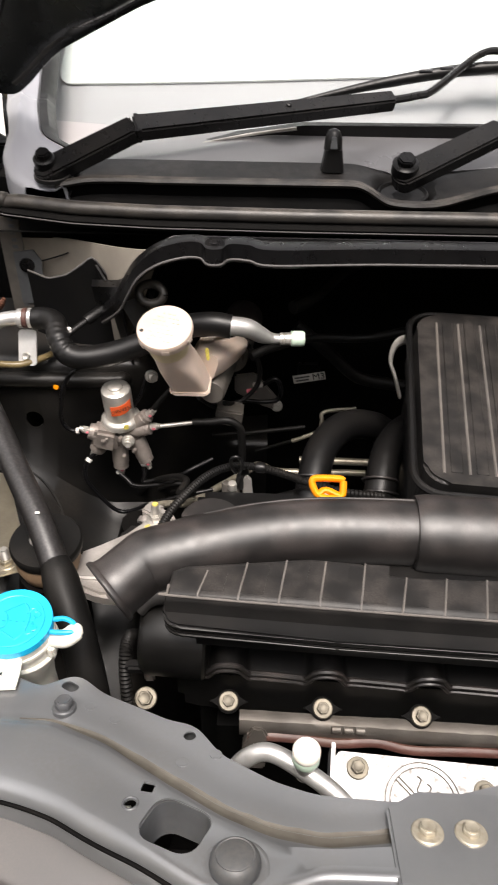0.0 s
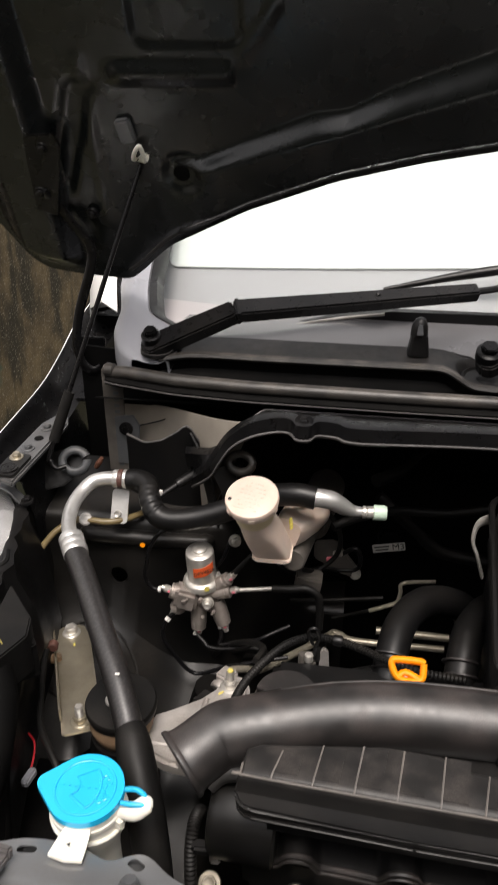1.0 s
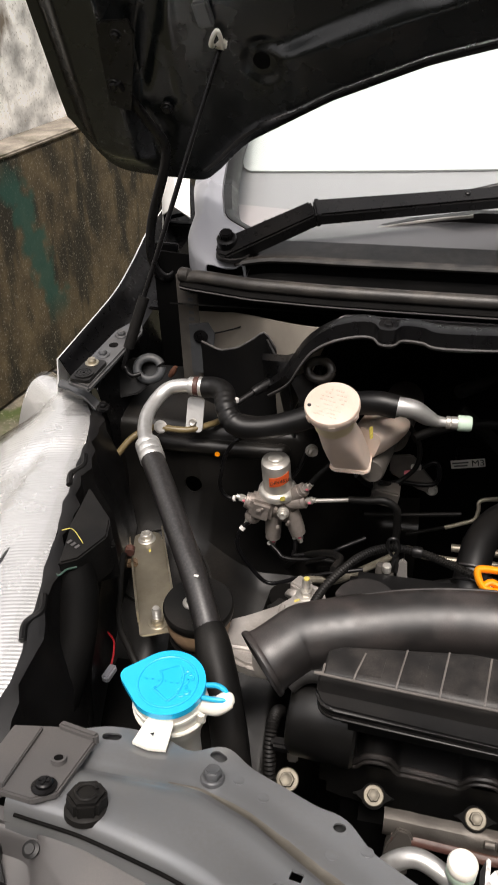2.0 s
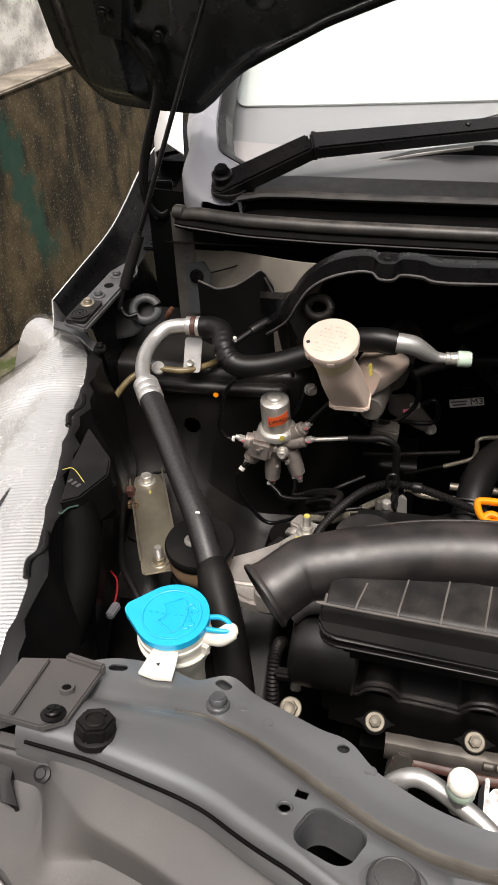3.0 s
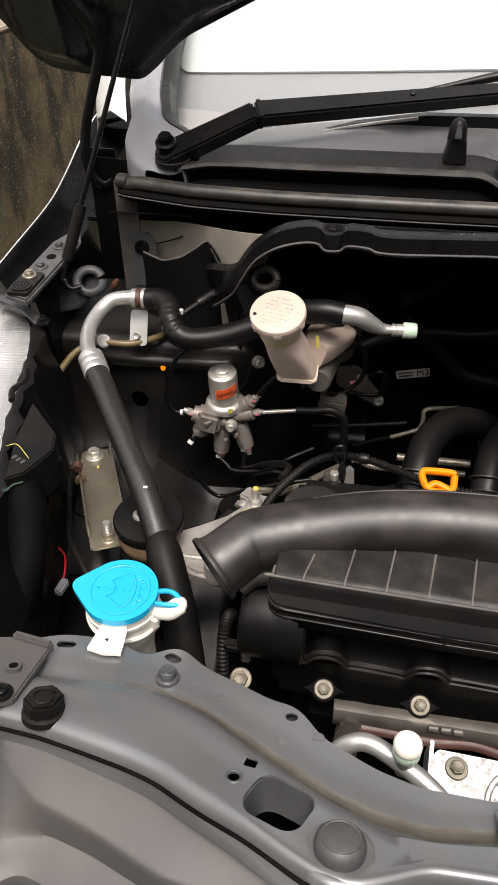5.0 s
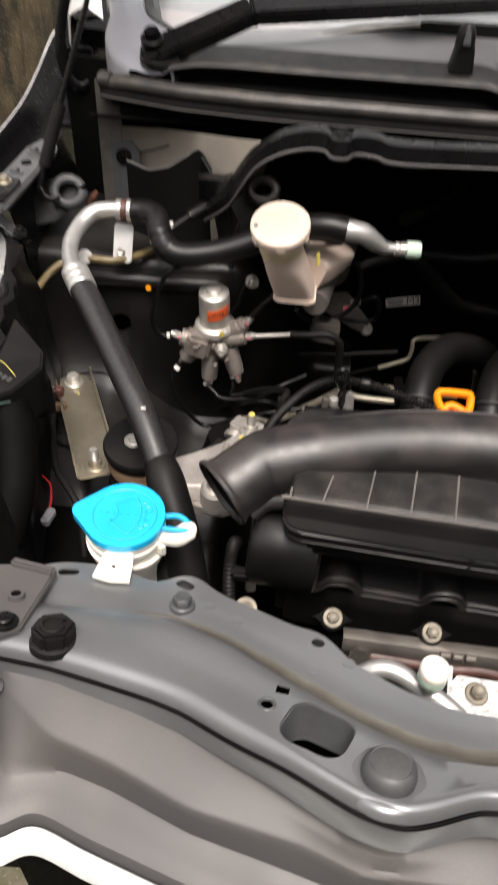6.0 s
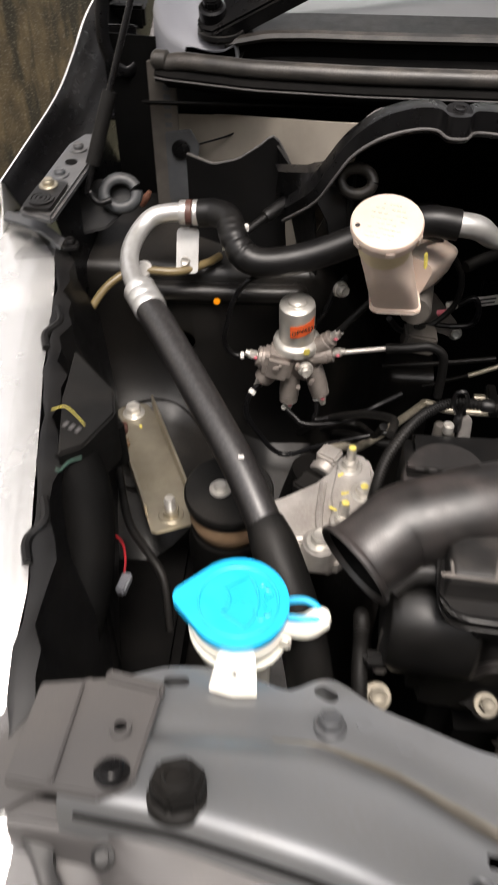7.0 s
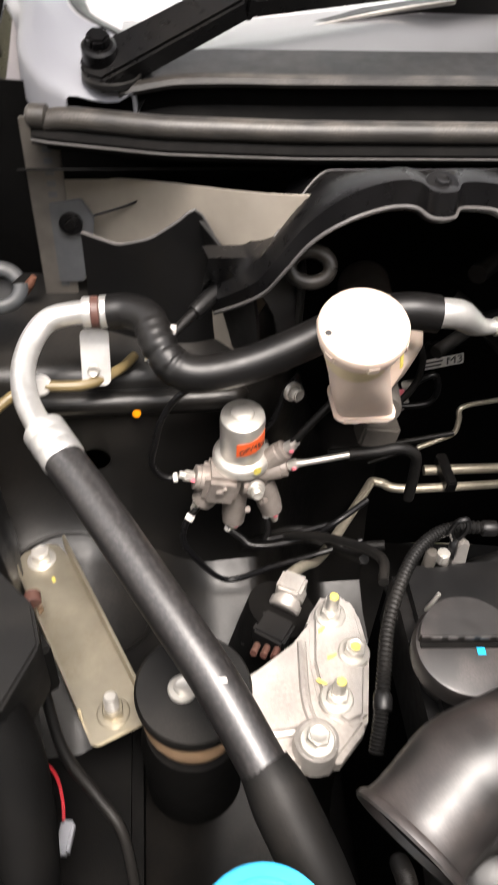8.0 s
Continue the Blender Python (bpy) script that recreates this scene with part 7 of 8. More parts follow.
# washer sign: a fan-shaped screen open to the side, a row of drops through it and a cloud of spray
fan_out = [(-0.002 + 0.0165 * math.cos(a) - 0.004, 0.0235 * math.sin(a)) for a in np.linspace(radians(-62), radians(62), 13)]
fan_in = [(-0.0185 + 0.0085 * math.cos(a), 0.0105 * math.sin(a)) for a in np.linspace(radians(70), radians(-70), 8)]
fan = fan_out + fan_in + fan_out[:1]
bm = bmesh.new()
tube(bm, [wm2 @ Vector((x + 0.004, y, 0.0037)) for x, y in fan], 0.0012, 6, 1)
part("screen_symbol", bm, BLUE_CAP, bcap)
for k in range(6):
    bm = bmesh.new()
    box(bm, 0.0026, 0.0018, 0.0012, wm2 @ Matrix.Translation((-0.0215 + 0.0062 * k, 0.0004 * (k % 2), 0.0033)), 0.0003)
    part("symbol_drop", bm, BLUE_CAP, bcap)
for s in (-1, 1):
    bm = bmesh.new()
    cloud = []
    for cx, cy, r, a0, a1 in ((0.0165, 0.0035, 0.0030, -90, 60), (0.0205, 0.0075, 0.0032, -60, 120), (0.0165, 0.0115, 0.0028, 10, 190), (0.0135, 0.0085, 0.0022, 120, 250)):
        cloud += [(cx + r * math.cos(radians(a)), s * (cy + r * math.sin(radians(a)))) for a in np.linspace(a0, a1, 6)]
    tube(bm, [wm2 @ Vector((x, y, 0.0037)) for x, y in cloud], 0.0010, 6, 1)
    part("symbol_cloud", bm, BLUE_CAP, bcap)
bm = bmesh.new()
for pts in (((0.036, 0.006, -0.001), (0.046, 0.006, 0.001), (0.054, 0.003, 0.001), (0.059, -0.002, 0.0)), ((0.036, -0.008, -0.001), (0.046, -0.009, 0.000), (0.054, -0.0085, 0.000), (0.059, -0.007, -0.001))):
    tube(bm, [wm2 @ Vector(p) for p in pts], 0.0026, 8, 5)
part("strap", bm, BLUE_CAP, bcap, "blue retaining strap with a slot")
bm = bmesh.new()
tube(bm, [wm2 @ Vector(p) for p in ((0.030, -0.006, -0.014), (0.048, -0.009, -0.010), (0.057, -0.006, -0.005), (0.0625, -0.004, -0.003), (0.0655, -0.003, -0.003))], [0.008, 0.009, 0.009, 0.0075, 0.003], 14, 6, 0, 0.75)
part("hook", bm, WHITE_POLY, wash, "white plastic hook")
bm = bmesh.new()
lathe(bm, [(0.0350, -0.004), (0.0350, -0.013), (0.0362, -0.014), (0.0362, -0.018), (0.0345, -0.0195), (0.0340, -0.040), (0.0325, -0.050), (0.0270, -0.062), (0.024, -0.09), (0.023, -0.36)], wm2, 44)
part("neck", bm, WHITE_POLY, wash)
bm = bmesh.new()
tube(bm, [wm2 @ Vector((0.0352 * math.cos(a), 0.0352 * math.sin(a), -0.030 - 0.004 * math.cos(a))) for a in np.linspace(0, 2 * math.pi, 40)], 0.0024, 8, 1)
box(bm, 0.010, 0.006, 0.014, wm2 @ Matrix.Translation((0.034, -0.014, -0.030)) @ Matrix.Rotation(radians(-22), 4, "Z"), 0.0015)
part("neck_band", bm, WHITE_POLY, wash, "white band with a clip lug")
bm = bmesh.new()
box(bm, 0.20, 0.08, 0.10, Matrix.Translation((-0.20, 0.43, 0.44)), 0.02)
part("tank", bm, WHITE_POLY, wash)
bm = bmesh.new()
sheet(bm, [[(-0.184, 0.426, 0.878), (-0.176, 0.424, 0.879), (-0.168, 0.426, 0.878)], [(-0.189, 0.412, 0.881), (-0.176, 0.410, 0.882), (-0.163, 0.412, 0.881)], [(-0.191, 0.396, 0.884), (-0.176, 0.394, 0.885), (-0.161, 0.396, 0.884)], [(-0.192, 0.384, 0.887), (-0.176, 0.380, 0.888), (-0.160, 0.382, 0.887)]], 0.003)
tab_w = part("mounting_flap", bm, WHITE_POLY, wash, "white mounting flap")
bm = bmesh.new()
lathe(bm, [(0.0022, 0), (0.0022, 0.0006), (0.0003, 0.0006)], frame_to((-0.176, 0.394, 0.8885), (0, 0.1, 1)), 3)
part("stamped_arrow", bm, INK, wash)

# ---- engine mount ----
mount = thing("engine_mount", (-0.16, 0.65, 0.70), "cast alloy engine mount arm with a black rubber disc", "engine mount")
bm = bmesh.new()
prism(bm, [(-0.065, 0.732), (-0.086, 0.738), (-0.103, 0.715), (-0.115, 0.686), (-0.15, 0.668), (-0.175, 0.66), (-0.180, 0.605), (-0.14, 0.588), (-0.10, 0.585), (-0.070, 0.615), (-0.055, 0.68), (-0.058, 0.715)], 0.022, Matrix.Translation((0, 0, 0.738)), 0.005)
part("arm", bm, CAST_ALU, mount)
bm = bmesh.new()
prism(bm, [(-0.066, 0.730), (-0.086, 0.736), (-0.101, 0.714), (-0.108, 0.670), (-0.106, 0.628), (-0.088, 0.612), (-0.071, 0.618), (-0.057, 0.68), (-0.059, 0.714)], 0.016, Matrix.Translation((0, 0, 0.750)), 0.005, 3)
part("raised_pad", bm, CAST_ALU, mount)
bm = bmesh.new()
tube(bm, [(-0.112, 0.69, 0.760), (-0.116, 0.64, 0.761), (-0.112, 0.615, 0.761)], 0.004, 8)
tube(bm, [(-0.17, 0.615, 0.758), (-0.14, 0.613, 0.760), (-0.112, 0.615, 0.760)], 0.004, 8)
lathe(bm, [(0.018, 0), (0.017, 0.024), (0.014, 0.027)], Matrix.Translation((-0.115, 0.600, 0.750)), 20)
part("arm_rib", bm, CAST_ALU, mount)
for (x, y, z), big in (((-0.0845, 0.711, 0.766), 1), ((-0.071, 0.674, 0.766), 0), ((-0.0925, 0.635, 0.766), 1), ((-0.1155, 0.598, 0.778), 0)):
    part("bolt", bolt_mesh((x, y, z), (0, -0.05, 1), 0.0092, 0.009, 0.0135), STEEL, mount)
    if big:
        bm = bmesh.new()
        lathe(bm, [(0.0052, 0), (0.0052, 0.022), (0.0040, 0.024)], Matrix.Translation((x, y, z + 0.003)), 16)
        part("stud", bm, STEEL, mount)
        bm = bmesh.new()
        lathe(bm, [(0.0041, 0), (0.0038, 0.0015), (0.002, 0.002)], Matrix.Translation((x + 0.0004, y, z + 0.0268)), 9)
        part("yellow_tip", bm, PAINT_MARK, mount, "yellow paint mark")
    elif z < 0.775:
        bm = bmesh.new()
        lathe(bm, [(0.0045, 0), (0.0043, 0.0006), (0.001, 0.0006)], Matrix.Translation((x, y, z + 0.0103)), 7)
        part("yellow_tip", bm, PAINT_MARK, mount)
for x, y, s in ((-0.094, 0.698, 40), (-0.090, 0.672, 20), (-0.102, 0.650, -30)):
    bm = bmesh.new()
    prism(bm, [(-0.005, -0.0012), (-0.001, -0.002), (0.004, -0.001), (0.005, 0.001), (0.001, 0.0013), (-0.003, 0.002)], 0.0006, Matrix.Translation((x, y, 0.7662)) @ Matrix.Rotation(radians(s), 4, "Z"), 0)
    part("yellow_dab", bm, PAINT_MARK, mount)
bm = bmesh.new()
lathe(bm, [(0.040, -0.014), (0.0425, -0.012), (0.0435, -0.006), (0.0435, -0.002), (0.0415, 0.001), (0.012, 0.0015)], Matrix.Translation((-0.205, 0.632, 0.806)) @ Matrix.Rotation(radians(4), 4, "X"), 48)
part("rubber_disc", bm, RUBBER, mount, "black rubber disc")
part("bolt", bolt_mesh((-0.213, 0.631, 0.8075), (0, 0, 1), 0.007, 0.004, 0.011), STEEL, mount)
bm = bmesh.new()
lathe(bm, [(0.030, 0.0), (0.034, 0.004), (0.039, 0.02), (0.036, 0.03), (0.028, 0.034)], Matrix.Translation((-0.205, 0.628, 0.758)), 40)
part("tan_bush", bm, TAN, mount, "tan rubber bush")
bm = bmesh.new()
lathe(bm, [(0.040, -0.10), (0.042, -0.02), (0.038, 0.0)], Matrix.Translation((-0.205, 0.628, 0.758)), 36)
part("cup", bm, DARK_VOID, mount)

strip = thing("steel_bracket", (-0.305, 0.73, 0.72), "yellowish zinc-plated channel bracket with two fixings", "bracket")
ba, bb = Vector((-0.341, 0.816, 0.729)), Vector((-0.2675, 0.647, 0.742))
dv = (bb - ba).normalized()
side = dv.cross(Vector((0, 0, 1))).normalized()
nrm = side.cross(dv).normalized()
bmx = Matrix((dv, -side, nrm)).transposed().to_4x4()
bmx = Matrix.Translation(ba.lerp(bb, 0.5) - nrm * 0.003) @ bmx
LL = (bb - ba).length
bm = bmesh.new()
prism(bm, [(-LL / 2 - 0.016, -0.012), (-LL / 2 - 0.010, -0.020), (-LL / 2 + 0.01, -0.024), (LL / 2 + 0.014, -0.025), (LL / 2 + 0.018, -0.020), (LL / 2 + 0.018, 0.020), (LL / 2 + 0.014, 0.025), (-LL / 2 + 0.01, 0.024), (-LL / 2 - 0.010, 0.020), (-LL / 2 - 0.016, 0.012)], 0.003, bmx, 0.001)
for sgn in (-1, 1):
    box(bm, LL - 0.005, 0.0025, 0.020, bmx @ Matrix.Translation((-0.004, sgn * 0.0245, 0.003)), 0.001)
part("channel", bm, ZINC, strip)
part("bolt", bolt_mesh(bmx @ Vector((-LL / 2 + 0.001, 0, 0.003)), nrm, 0.0095, 0.010, 0.0135), STEEL, strip)
part("bolt", bolt_mesh(bmx @ Vector((LL / 2 - 0.002, 0, 0.003)), nrm, 0.0092, 0.008, 0.0135), ZINC, strip)
bm = bmesh.new()
lathe(bm, [(0.0060 - 0.0010 * (k % 2), 0.0012 * k) for k in range(18)] + [(0.0045, 0.0222)], frame_to(bmx @ Vector((LL / 2 - 0.002, 0, 0.006)), nrm), 16)
part("stud", bm, STEEL, strip)
bm = bmesh.new()
box(bm, 0.006, 0.003, 0.0006, bmx @ Matrix.Translation((-LL / 2 + 0.030, 0.002, 0.003)), 0)
part("yellow_dab", bm, PAINT_MARK, strip)
bm = bmesh.new()
box(bm, 0.013, 0.020, 0.009, bmx @ Matrix.Translation((-LL / 2 + 0.055, -0.027, 0.001)), 0.002)
part("wire_clip", bm, TAN, strip, "brown wire clip")

# ---- engine top details ----
dip = thing("dipstick", (0.124, 0.625, 0.85), "orange-yellow plastic dipstick handle", "dipstick")
bm = bmesh.new()
dm = frame_to((0.124, 0.614, 0.921), (0, -0.72, 0.69))
loop = [(-0.0165, 0.0085), (-0.012, 0.0105), (0.012, 0.0105), (0.0165, 0.0085), (0.0165, 0.003), (0.012, -0.006), (0.004, -0.0105), (-0.006, -0.0105), (-0.0145, -0.008), (-0.0165, -0.002), (-0.0165, 0.0085)]
tube(bm, [dm @ Vector((-x, y, 0)) for x, y in loop], 0.0040, 12, 3, 0, 1.5)
tube(bm, [dm @ Vector((0.013, -0.008, 0)), dm @ Vector((-0.002, -0.002, 0)), dm @ Vector((-0.010, -0.007, 0))], 0.0038, 10, 3, 0, 1.4)
part("handle", bm, YELLOW, dip)
bm = bmesh.new()
tube(bm, [(0.124, 0.628, 0.895), (0.126, 0.64, 0.86), (0.13, 0.65, 0.79)], 0.004, 8)
part("rod", bm, STEEL, dip)

oil = thing("oil_cap", (-0.005, 0.632, 0.80), "dusty black round oil filler cap with a stepped grip", "oil cap")
om = Matrix.Translation((-0.005, 0.632, 0.838)) @ Matrix.Rotation(radians(-4), 4, "Z") @ Matrix.Rotation(radians(3), 4, "X")
bm = bmesh.new()
lathe(bm, [(0.026, -0.055), (0.028, -0.030), (0.034, -0.022), (0.0385, -0.019), (0.0395, -0.004), (0.0375, -0.0008), (0.035, 0.0), (0.001, 0.0005)], om, 48)
part("cap", bm, DUCT_PLASTIC, oil)
bm = bmesh.new()
prism(bm, [(-0.036, 0.003)] + [(0.036 * math.cos(a), 0.036 * math.sin(a)) for a in np.linspace(radians(172), radians(8), 20)] + [(0.036, 0.003)], 0.0095, om, 0.0012, 2)
grip = part("grip", bm, DUCT_PLASTIC, oil, "raised half-round grip")
# Near-black strip paints the shadow at the foot of the grip.
bm = bmesh.new()
box(bm, 0.070, 0.004, 0.0012, om @ Matrix.Translation((0, 0.0005, 0.0006)), 0)
part("groove", bm, DARK_VOID, oil, "black strip drawn for the shadow below the grip")
for k in range(5):
    bm = bmesh.new()
    box(bm, 0.0075, 0.0008, 0.0045, om @ Matrix.Translation((-0.024 + 0.012 * k, 0.0026, 0.0052)), 0.0003)
    part("raised_bar", bm, COVER_PLASTIC, grip)
bm = bmesh.new()
box(bm, 0.006, 0.006, 0.0006, om @ Matrix.Translation((0.009, -0.004, 0.0006)), 0)
part("blue_mark", bm, BLUE_CAP, oil, "small blue mark")

part("bolt", bolt_mesh((0.053, 0.668, 0.806), (0, -0.1, 1), 0.0075, 0.006, 0.010), STEEL, oil)
throttle = thing("cast_bracket", (0.03, 0.75, 0.72), "small cast alloy bracket with a bright nut and post", "bracket")
bm = bmesh.new()
prism(bm, [(-0.016, 0.0), (0.014, 0.0), (0.009, 0.014), (0.006, 0.060), (0.000, 0.066), (-0.005, 0.060), (-0.005, 0.016)], 0.005, Matrix.Translation((0.033, 0.748, 0.751)) @ Matrix.Rotation(radians(90), 4, "X"), 0.0012)
part("upright", bm, CAST_ALU, throttle, "pale alloy upright")
for x, h in ((0.006, 0.040), (0.018, 0.030)):
    bm = bmesh.new()
    lathe(bm, [(0.0075, 0), (0.0075, 0.012), (0.0058, 0.013), (0.0058, h), (0.0046, h + 0.002), (0.001, h + 0.002)], Matrix.Translation((x, 0.742, 0.764)), 16)
    part("post", bm, DARK_CAST, throttle)
bm = bmesh.new()
prism(bm, hexagon(0.0062), 0.012, Matrix.Translation((0.0145, 0.738, 0.798)), 0.001)
part("nut", bm, STEEL, throttle, "bright steel nut")
bm = bmesh.new()
box(bm, 0.050, 0.018, 0.006, Matrix.Translation((0.016, 0.744, 0.761)), 0.0015)
part("foot", bm, DARK_CAST, throttle)
bm = bmesh.new()
lathe(bm, [(0.0135, 0), (0.0150, 0.002), (0.0150, 0.006), (0.0095, 0.0075), (0.006, 0.0075)], frame_to((0.024, 0.752, 0.806), (0.9, -0.4, 0.1)), 24)
part("wheel", bm, BLACK_PLASTIC, throttle)
bm = bmesh.new()
tube(bm, [(-0.012, 0.690, 0.800), (-0.010, 0.688, 0.812), (-0.006, 0.690, 0.820)], 0.0035, 8, 5, 0, 0.5)
part("spring_tab", bm, STEEL, throttle, "bright bent tab")
bm = bmesh.new()
tube(bm, [(0.062, 0.765, 0.735), (0.068, 0.760, 0.752), (0.080, 0.758, 0.760), (0.110, 0.762, 0.768)], 0.011, 14)
part("stub_hose", bm, RUBBER, throttle, "black rubber stub hose")

fuel = thing("fuel_pipe", (-0.02, 0.86, 0.66), "bent bare steel pipe with an alloy union", "pipe")
bm = bmesh.new()
tube(bm, [(-0.110, 0.785, 0.705), (-0.098, 0.805, 0.698), (-0.080, 0.826, 0.682), (-0.057, 0.851, 0.662), (0.000, 0.941, 0.625), (0.036, 1.000, 0.603), (0.044, 1.011, 0.600), (0.056, 1.008, 0.600), (0.087, 0.996, 0.600), (0.23, 0.997, 0.600)], 0.0058, 12)
part("pipe", bm, DULL_BRASS, fuel)
bm = bmesh.new()
tube(bm, [(0.117, 1.026, 0.601), (0.24, 1.024, 0.601)], 0.0068, 12, 2)
part("second_pipe", bm, DULL_BRASS, fuel)
bm = bmesh.new()
box(bm, 0.014, 0.056, 0.018, Matrix.Translation((0.140, 1.011, 0.602)), 0.002)
part("clip", bm, BLACK_PLASTIC, fuel)
bm = bmesh.new()
lathe(bm, [(0.014, 0), (0.016, 0.002), (0.016, 0.009), (0.013, 0.010), (0.013, 0.013), (0.015, 0.014), (0.015, 0.024), (0.012, 0.026)], frame_to((-0.112, 0.768, 0.690), (0.5, 0.8, 0.3)), 24)
box(bm, 0.026, 0.024, 0.022, Matrix.Translation((-0.102, 0.786, 0.690)) @ Matrix.Rotation(radians(-30), 4, "Z"), 0.003)
part("union", bm, CAST_ALU, fuel)
bm = bmesh.new()
box(bm, 0.034, 0.028, 0.028, Matrix.Translation((-0.124, 0.745, 0.672)) @ Matrix.Rotation(radians(-35), 4, "Z"), 0.003)
conn = part("connector", bm, BLACK_PLASTIC, fuel, "black connector")
for k in range(3):
    bm = bmesh.new()
    lathe(bm, [(0.0035, 0), (0.0035, 0.012)], frame_to((-0.141 + 0.009 * k, 0.732 - 0.003 * k, 0.690), (-0.4, -0.8, 0.2)), 10)
    part("wire_seal", bm, BROWN_GASKET, conn)
bm = bmesh.new()
tube(bm, [(-0.112, 0.77, 0.69), (-0.125, 0.765, 0.64), (-0.14, 0.77, 0.55)], 0.035, 20, 4)
part("housing", bm, DARK_VOID, fuel)

harness = thing("wiring_harness", (0.0, 0.70, 0.78), "black corrugated wiring harness over the engine", "wiring")
bm = bmesh.new()
tube(bm, [(-0.080, 0.575, 0.80), (-0.074, 0.596, 0.815), (-0.068, 0.622, 0.828), (-0.057, 0.658, 0.832), (-0.037, 0.697, 0.832), (-0.014, 0.728, 0.832), (0.014, 0.745, 0.832), (0.050, 0.744, 0.832), (0.085, 0.733, 0.83), (0.112, 0.722, 0.828), (0.16, 0.715, 0.82), (0.21, 0.72, 0.81)], 0.0046, 10, 20, 0.0012)
part("conduit", bm, RUBBER, harness)
for p in ((0.05, 0.744, 0.832), (-0.072, 0.603, 0.82)):
    bm = bmesh.new()
    lathe(bm, [(0.0062, -0.006), (0.0070, -0.004), (0.0070, 0.004), (0.0062, 0.006)], frame_to(p, (1, -0.1, 0) if p[0] > 0 else (0.2, 1, 0.3)), 14)
    part("tape_band", bm, BLACK_PLASTIC, harness)
bm = bmesh.new()
tube(bm, [(-0.050, 0.70, 0.826), (-0.045, 0.735, 0.815), (-0.075, 0.80, 0.76), (-0.115, 0.85, 0.70), (-0.145, 0.885, 0.64)], 0.0045, 10)
part("branch", bm, RUBBER, harness)
bm = bmesh.new()
tube(bm, [(0.019, 0.74, 0.825), (0.013, 0.737, 0.840), (0.014, 0.734, 0.855), (0.022, 0.734, 0.857), (0.027, 0.737, 0.842), (0.024, 0.74, 0.825)], 0.0022, 8)
part("cable_tie", bm, BLACK_PLASTIC, harness)

for pts, r in (([(-0.150, 0.900, 0.622), (-0.118, 0.893, 0.645), (-0.086, 0.888, 0.664), (-0.060, 0.880, 0.668), (-0.048, 0.83, 0.70), (-0.050, 0.75, 0.79)], 0.0045), ([(-0.135, 0.915, 0.60), (-0.10, 0.910, 0.62), (-0.07, 0.90, 0.632), (-0.03, 0.88, 0.638), (0.02, 0.87, 0.65)], 0.006), ([(-0.10, 0.80, 0.655), (-0.115, 0.79, 0.675), (-0.135, 0.775, 0.68), (-0.15, 0.75, 0.66)], 0.0038)):
    bm = bmesh.new()
    tube(bm, pts, r, 10)
    part("cable", bm, RUBBER, harness)

front_harness = thing("front_conduit", (-0.06, 0.45, 0.72), "black corrugated conduit beside the air box", "wiring")
bm = bmesh.new()
tube(bm, [(-0.080, 0.505, 0.80), (-0.082, 0.490, 0.815), (-0.083, 0.470, 0.815), (-0.082, 0.452, 0.79), (-0.076, 0.437, 0.755), (-0.05, 0.42, 0.73), (0.0, 0.41, 0.71)], 0.0056, 12, 16, 0.0013)
part("conduit", bm, RUBBER, front_harness)
bm = bmesh.new()
box(bm, 0.03, 0.012, 0.012, Matrix.Translation((-0.066, 0.458, 0.805)), 0.003)
part("clip", bm, BLACK_PLASTIC, front_harness)
bm = bmesh.new()
box(bm, 0.012, 0.004, 0.07, Matrix.Translation((-0.062, 0.475, 0.76)), 0.002)
part("bracket", bm, CAST_ALU, front_harness, "pale metal bracket")
part("bolt", bolt_mesh((-0.064, 0.455, 0.758), (0, -0.5, 0.85), 0.008, 0.007, 0.012), DULL_ZINC, front_harness)

mani = thing("intake_manifold", (0.2, 0.82, 0.70), "black plastic intake manifold runners", "intake manifold")
for x0 in (0.115, 0.205):
    bm = bmesh.new()
    tube(bm, [(x0, 0.71, 0.76), (x0 + 0.004, 0.75, 0.798), (x0 + 0.02, 0.81, 0.816), (x0 + 0.06, 0.87, 0.806), (x0 + 0.12, 0.91, 0.76), (x0 + 0.14, 0.92, 0.66)], 0.0215, 20)
    part("runner", bm, BLACK_PLASTIC, mani)
    for y, z, r in ((0.742, 0.792, 0.0235), (0.757, 0.8025, 0.0232)):
        bm = bmesh.new()
        mm = frame_to((x0 + 0.004, y, z), (0.08, 0.78, 0.55))
        tube(bm, [mm @ Vector((r * math.cos(a), r * math.sin(a), 0)) for a in np.linspace(0, 2 * math.pi, 28)], 0.0018, 8, 1)
        part("flange_bead", bm, DUCT_PLASTIC, mani)
bm = bmesh.new()
tube(bm, [(0.16, 0.93, 0.75), (0.175, 0.93, 0.765), (0.20, 0.93, 0.765), (0.215, 0.93, 0.76)], 0.003, 8)
box(bm, 0.012, 0.008, 0.02, Matrix.Translation((0.198, 0.928, 0.765)), 0.001)
part("bracket", bm, ZINC, mani, "small zinc bracket")

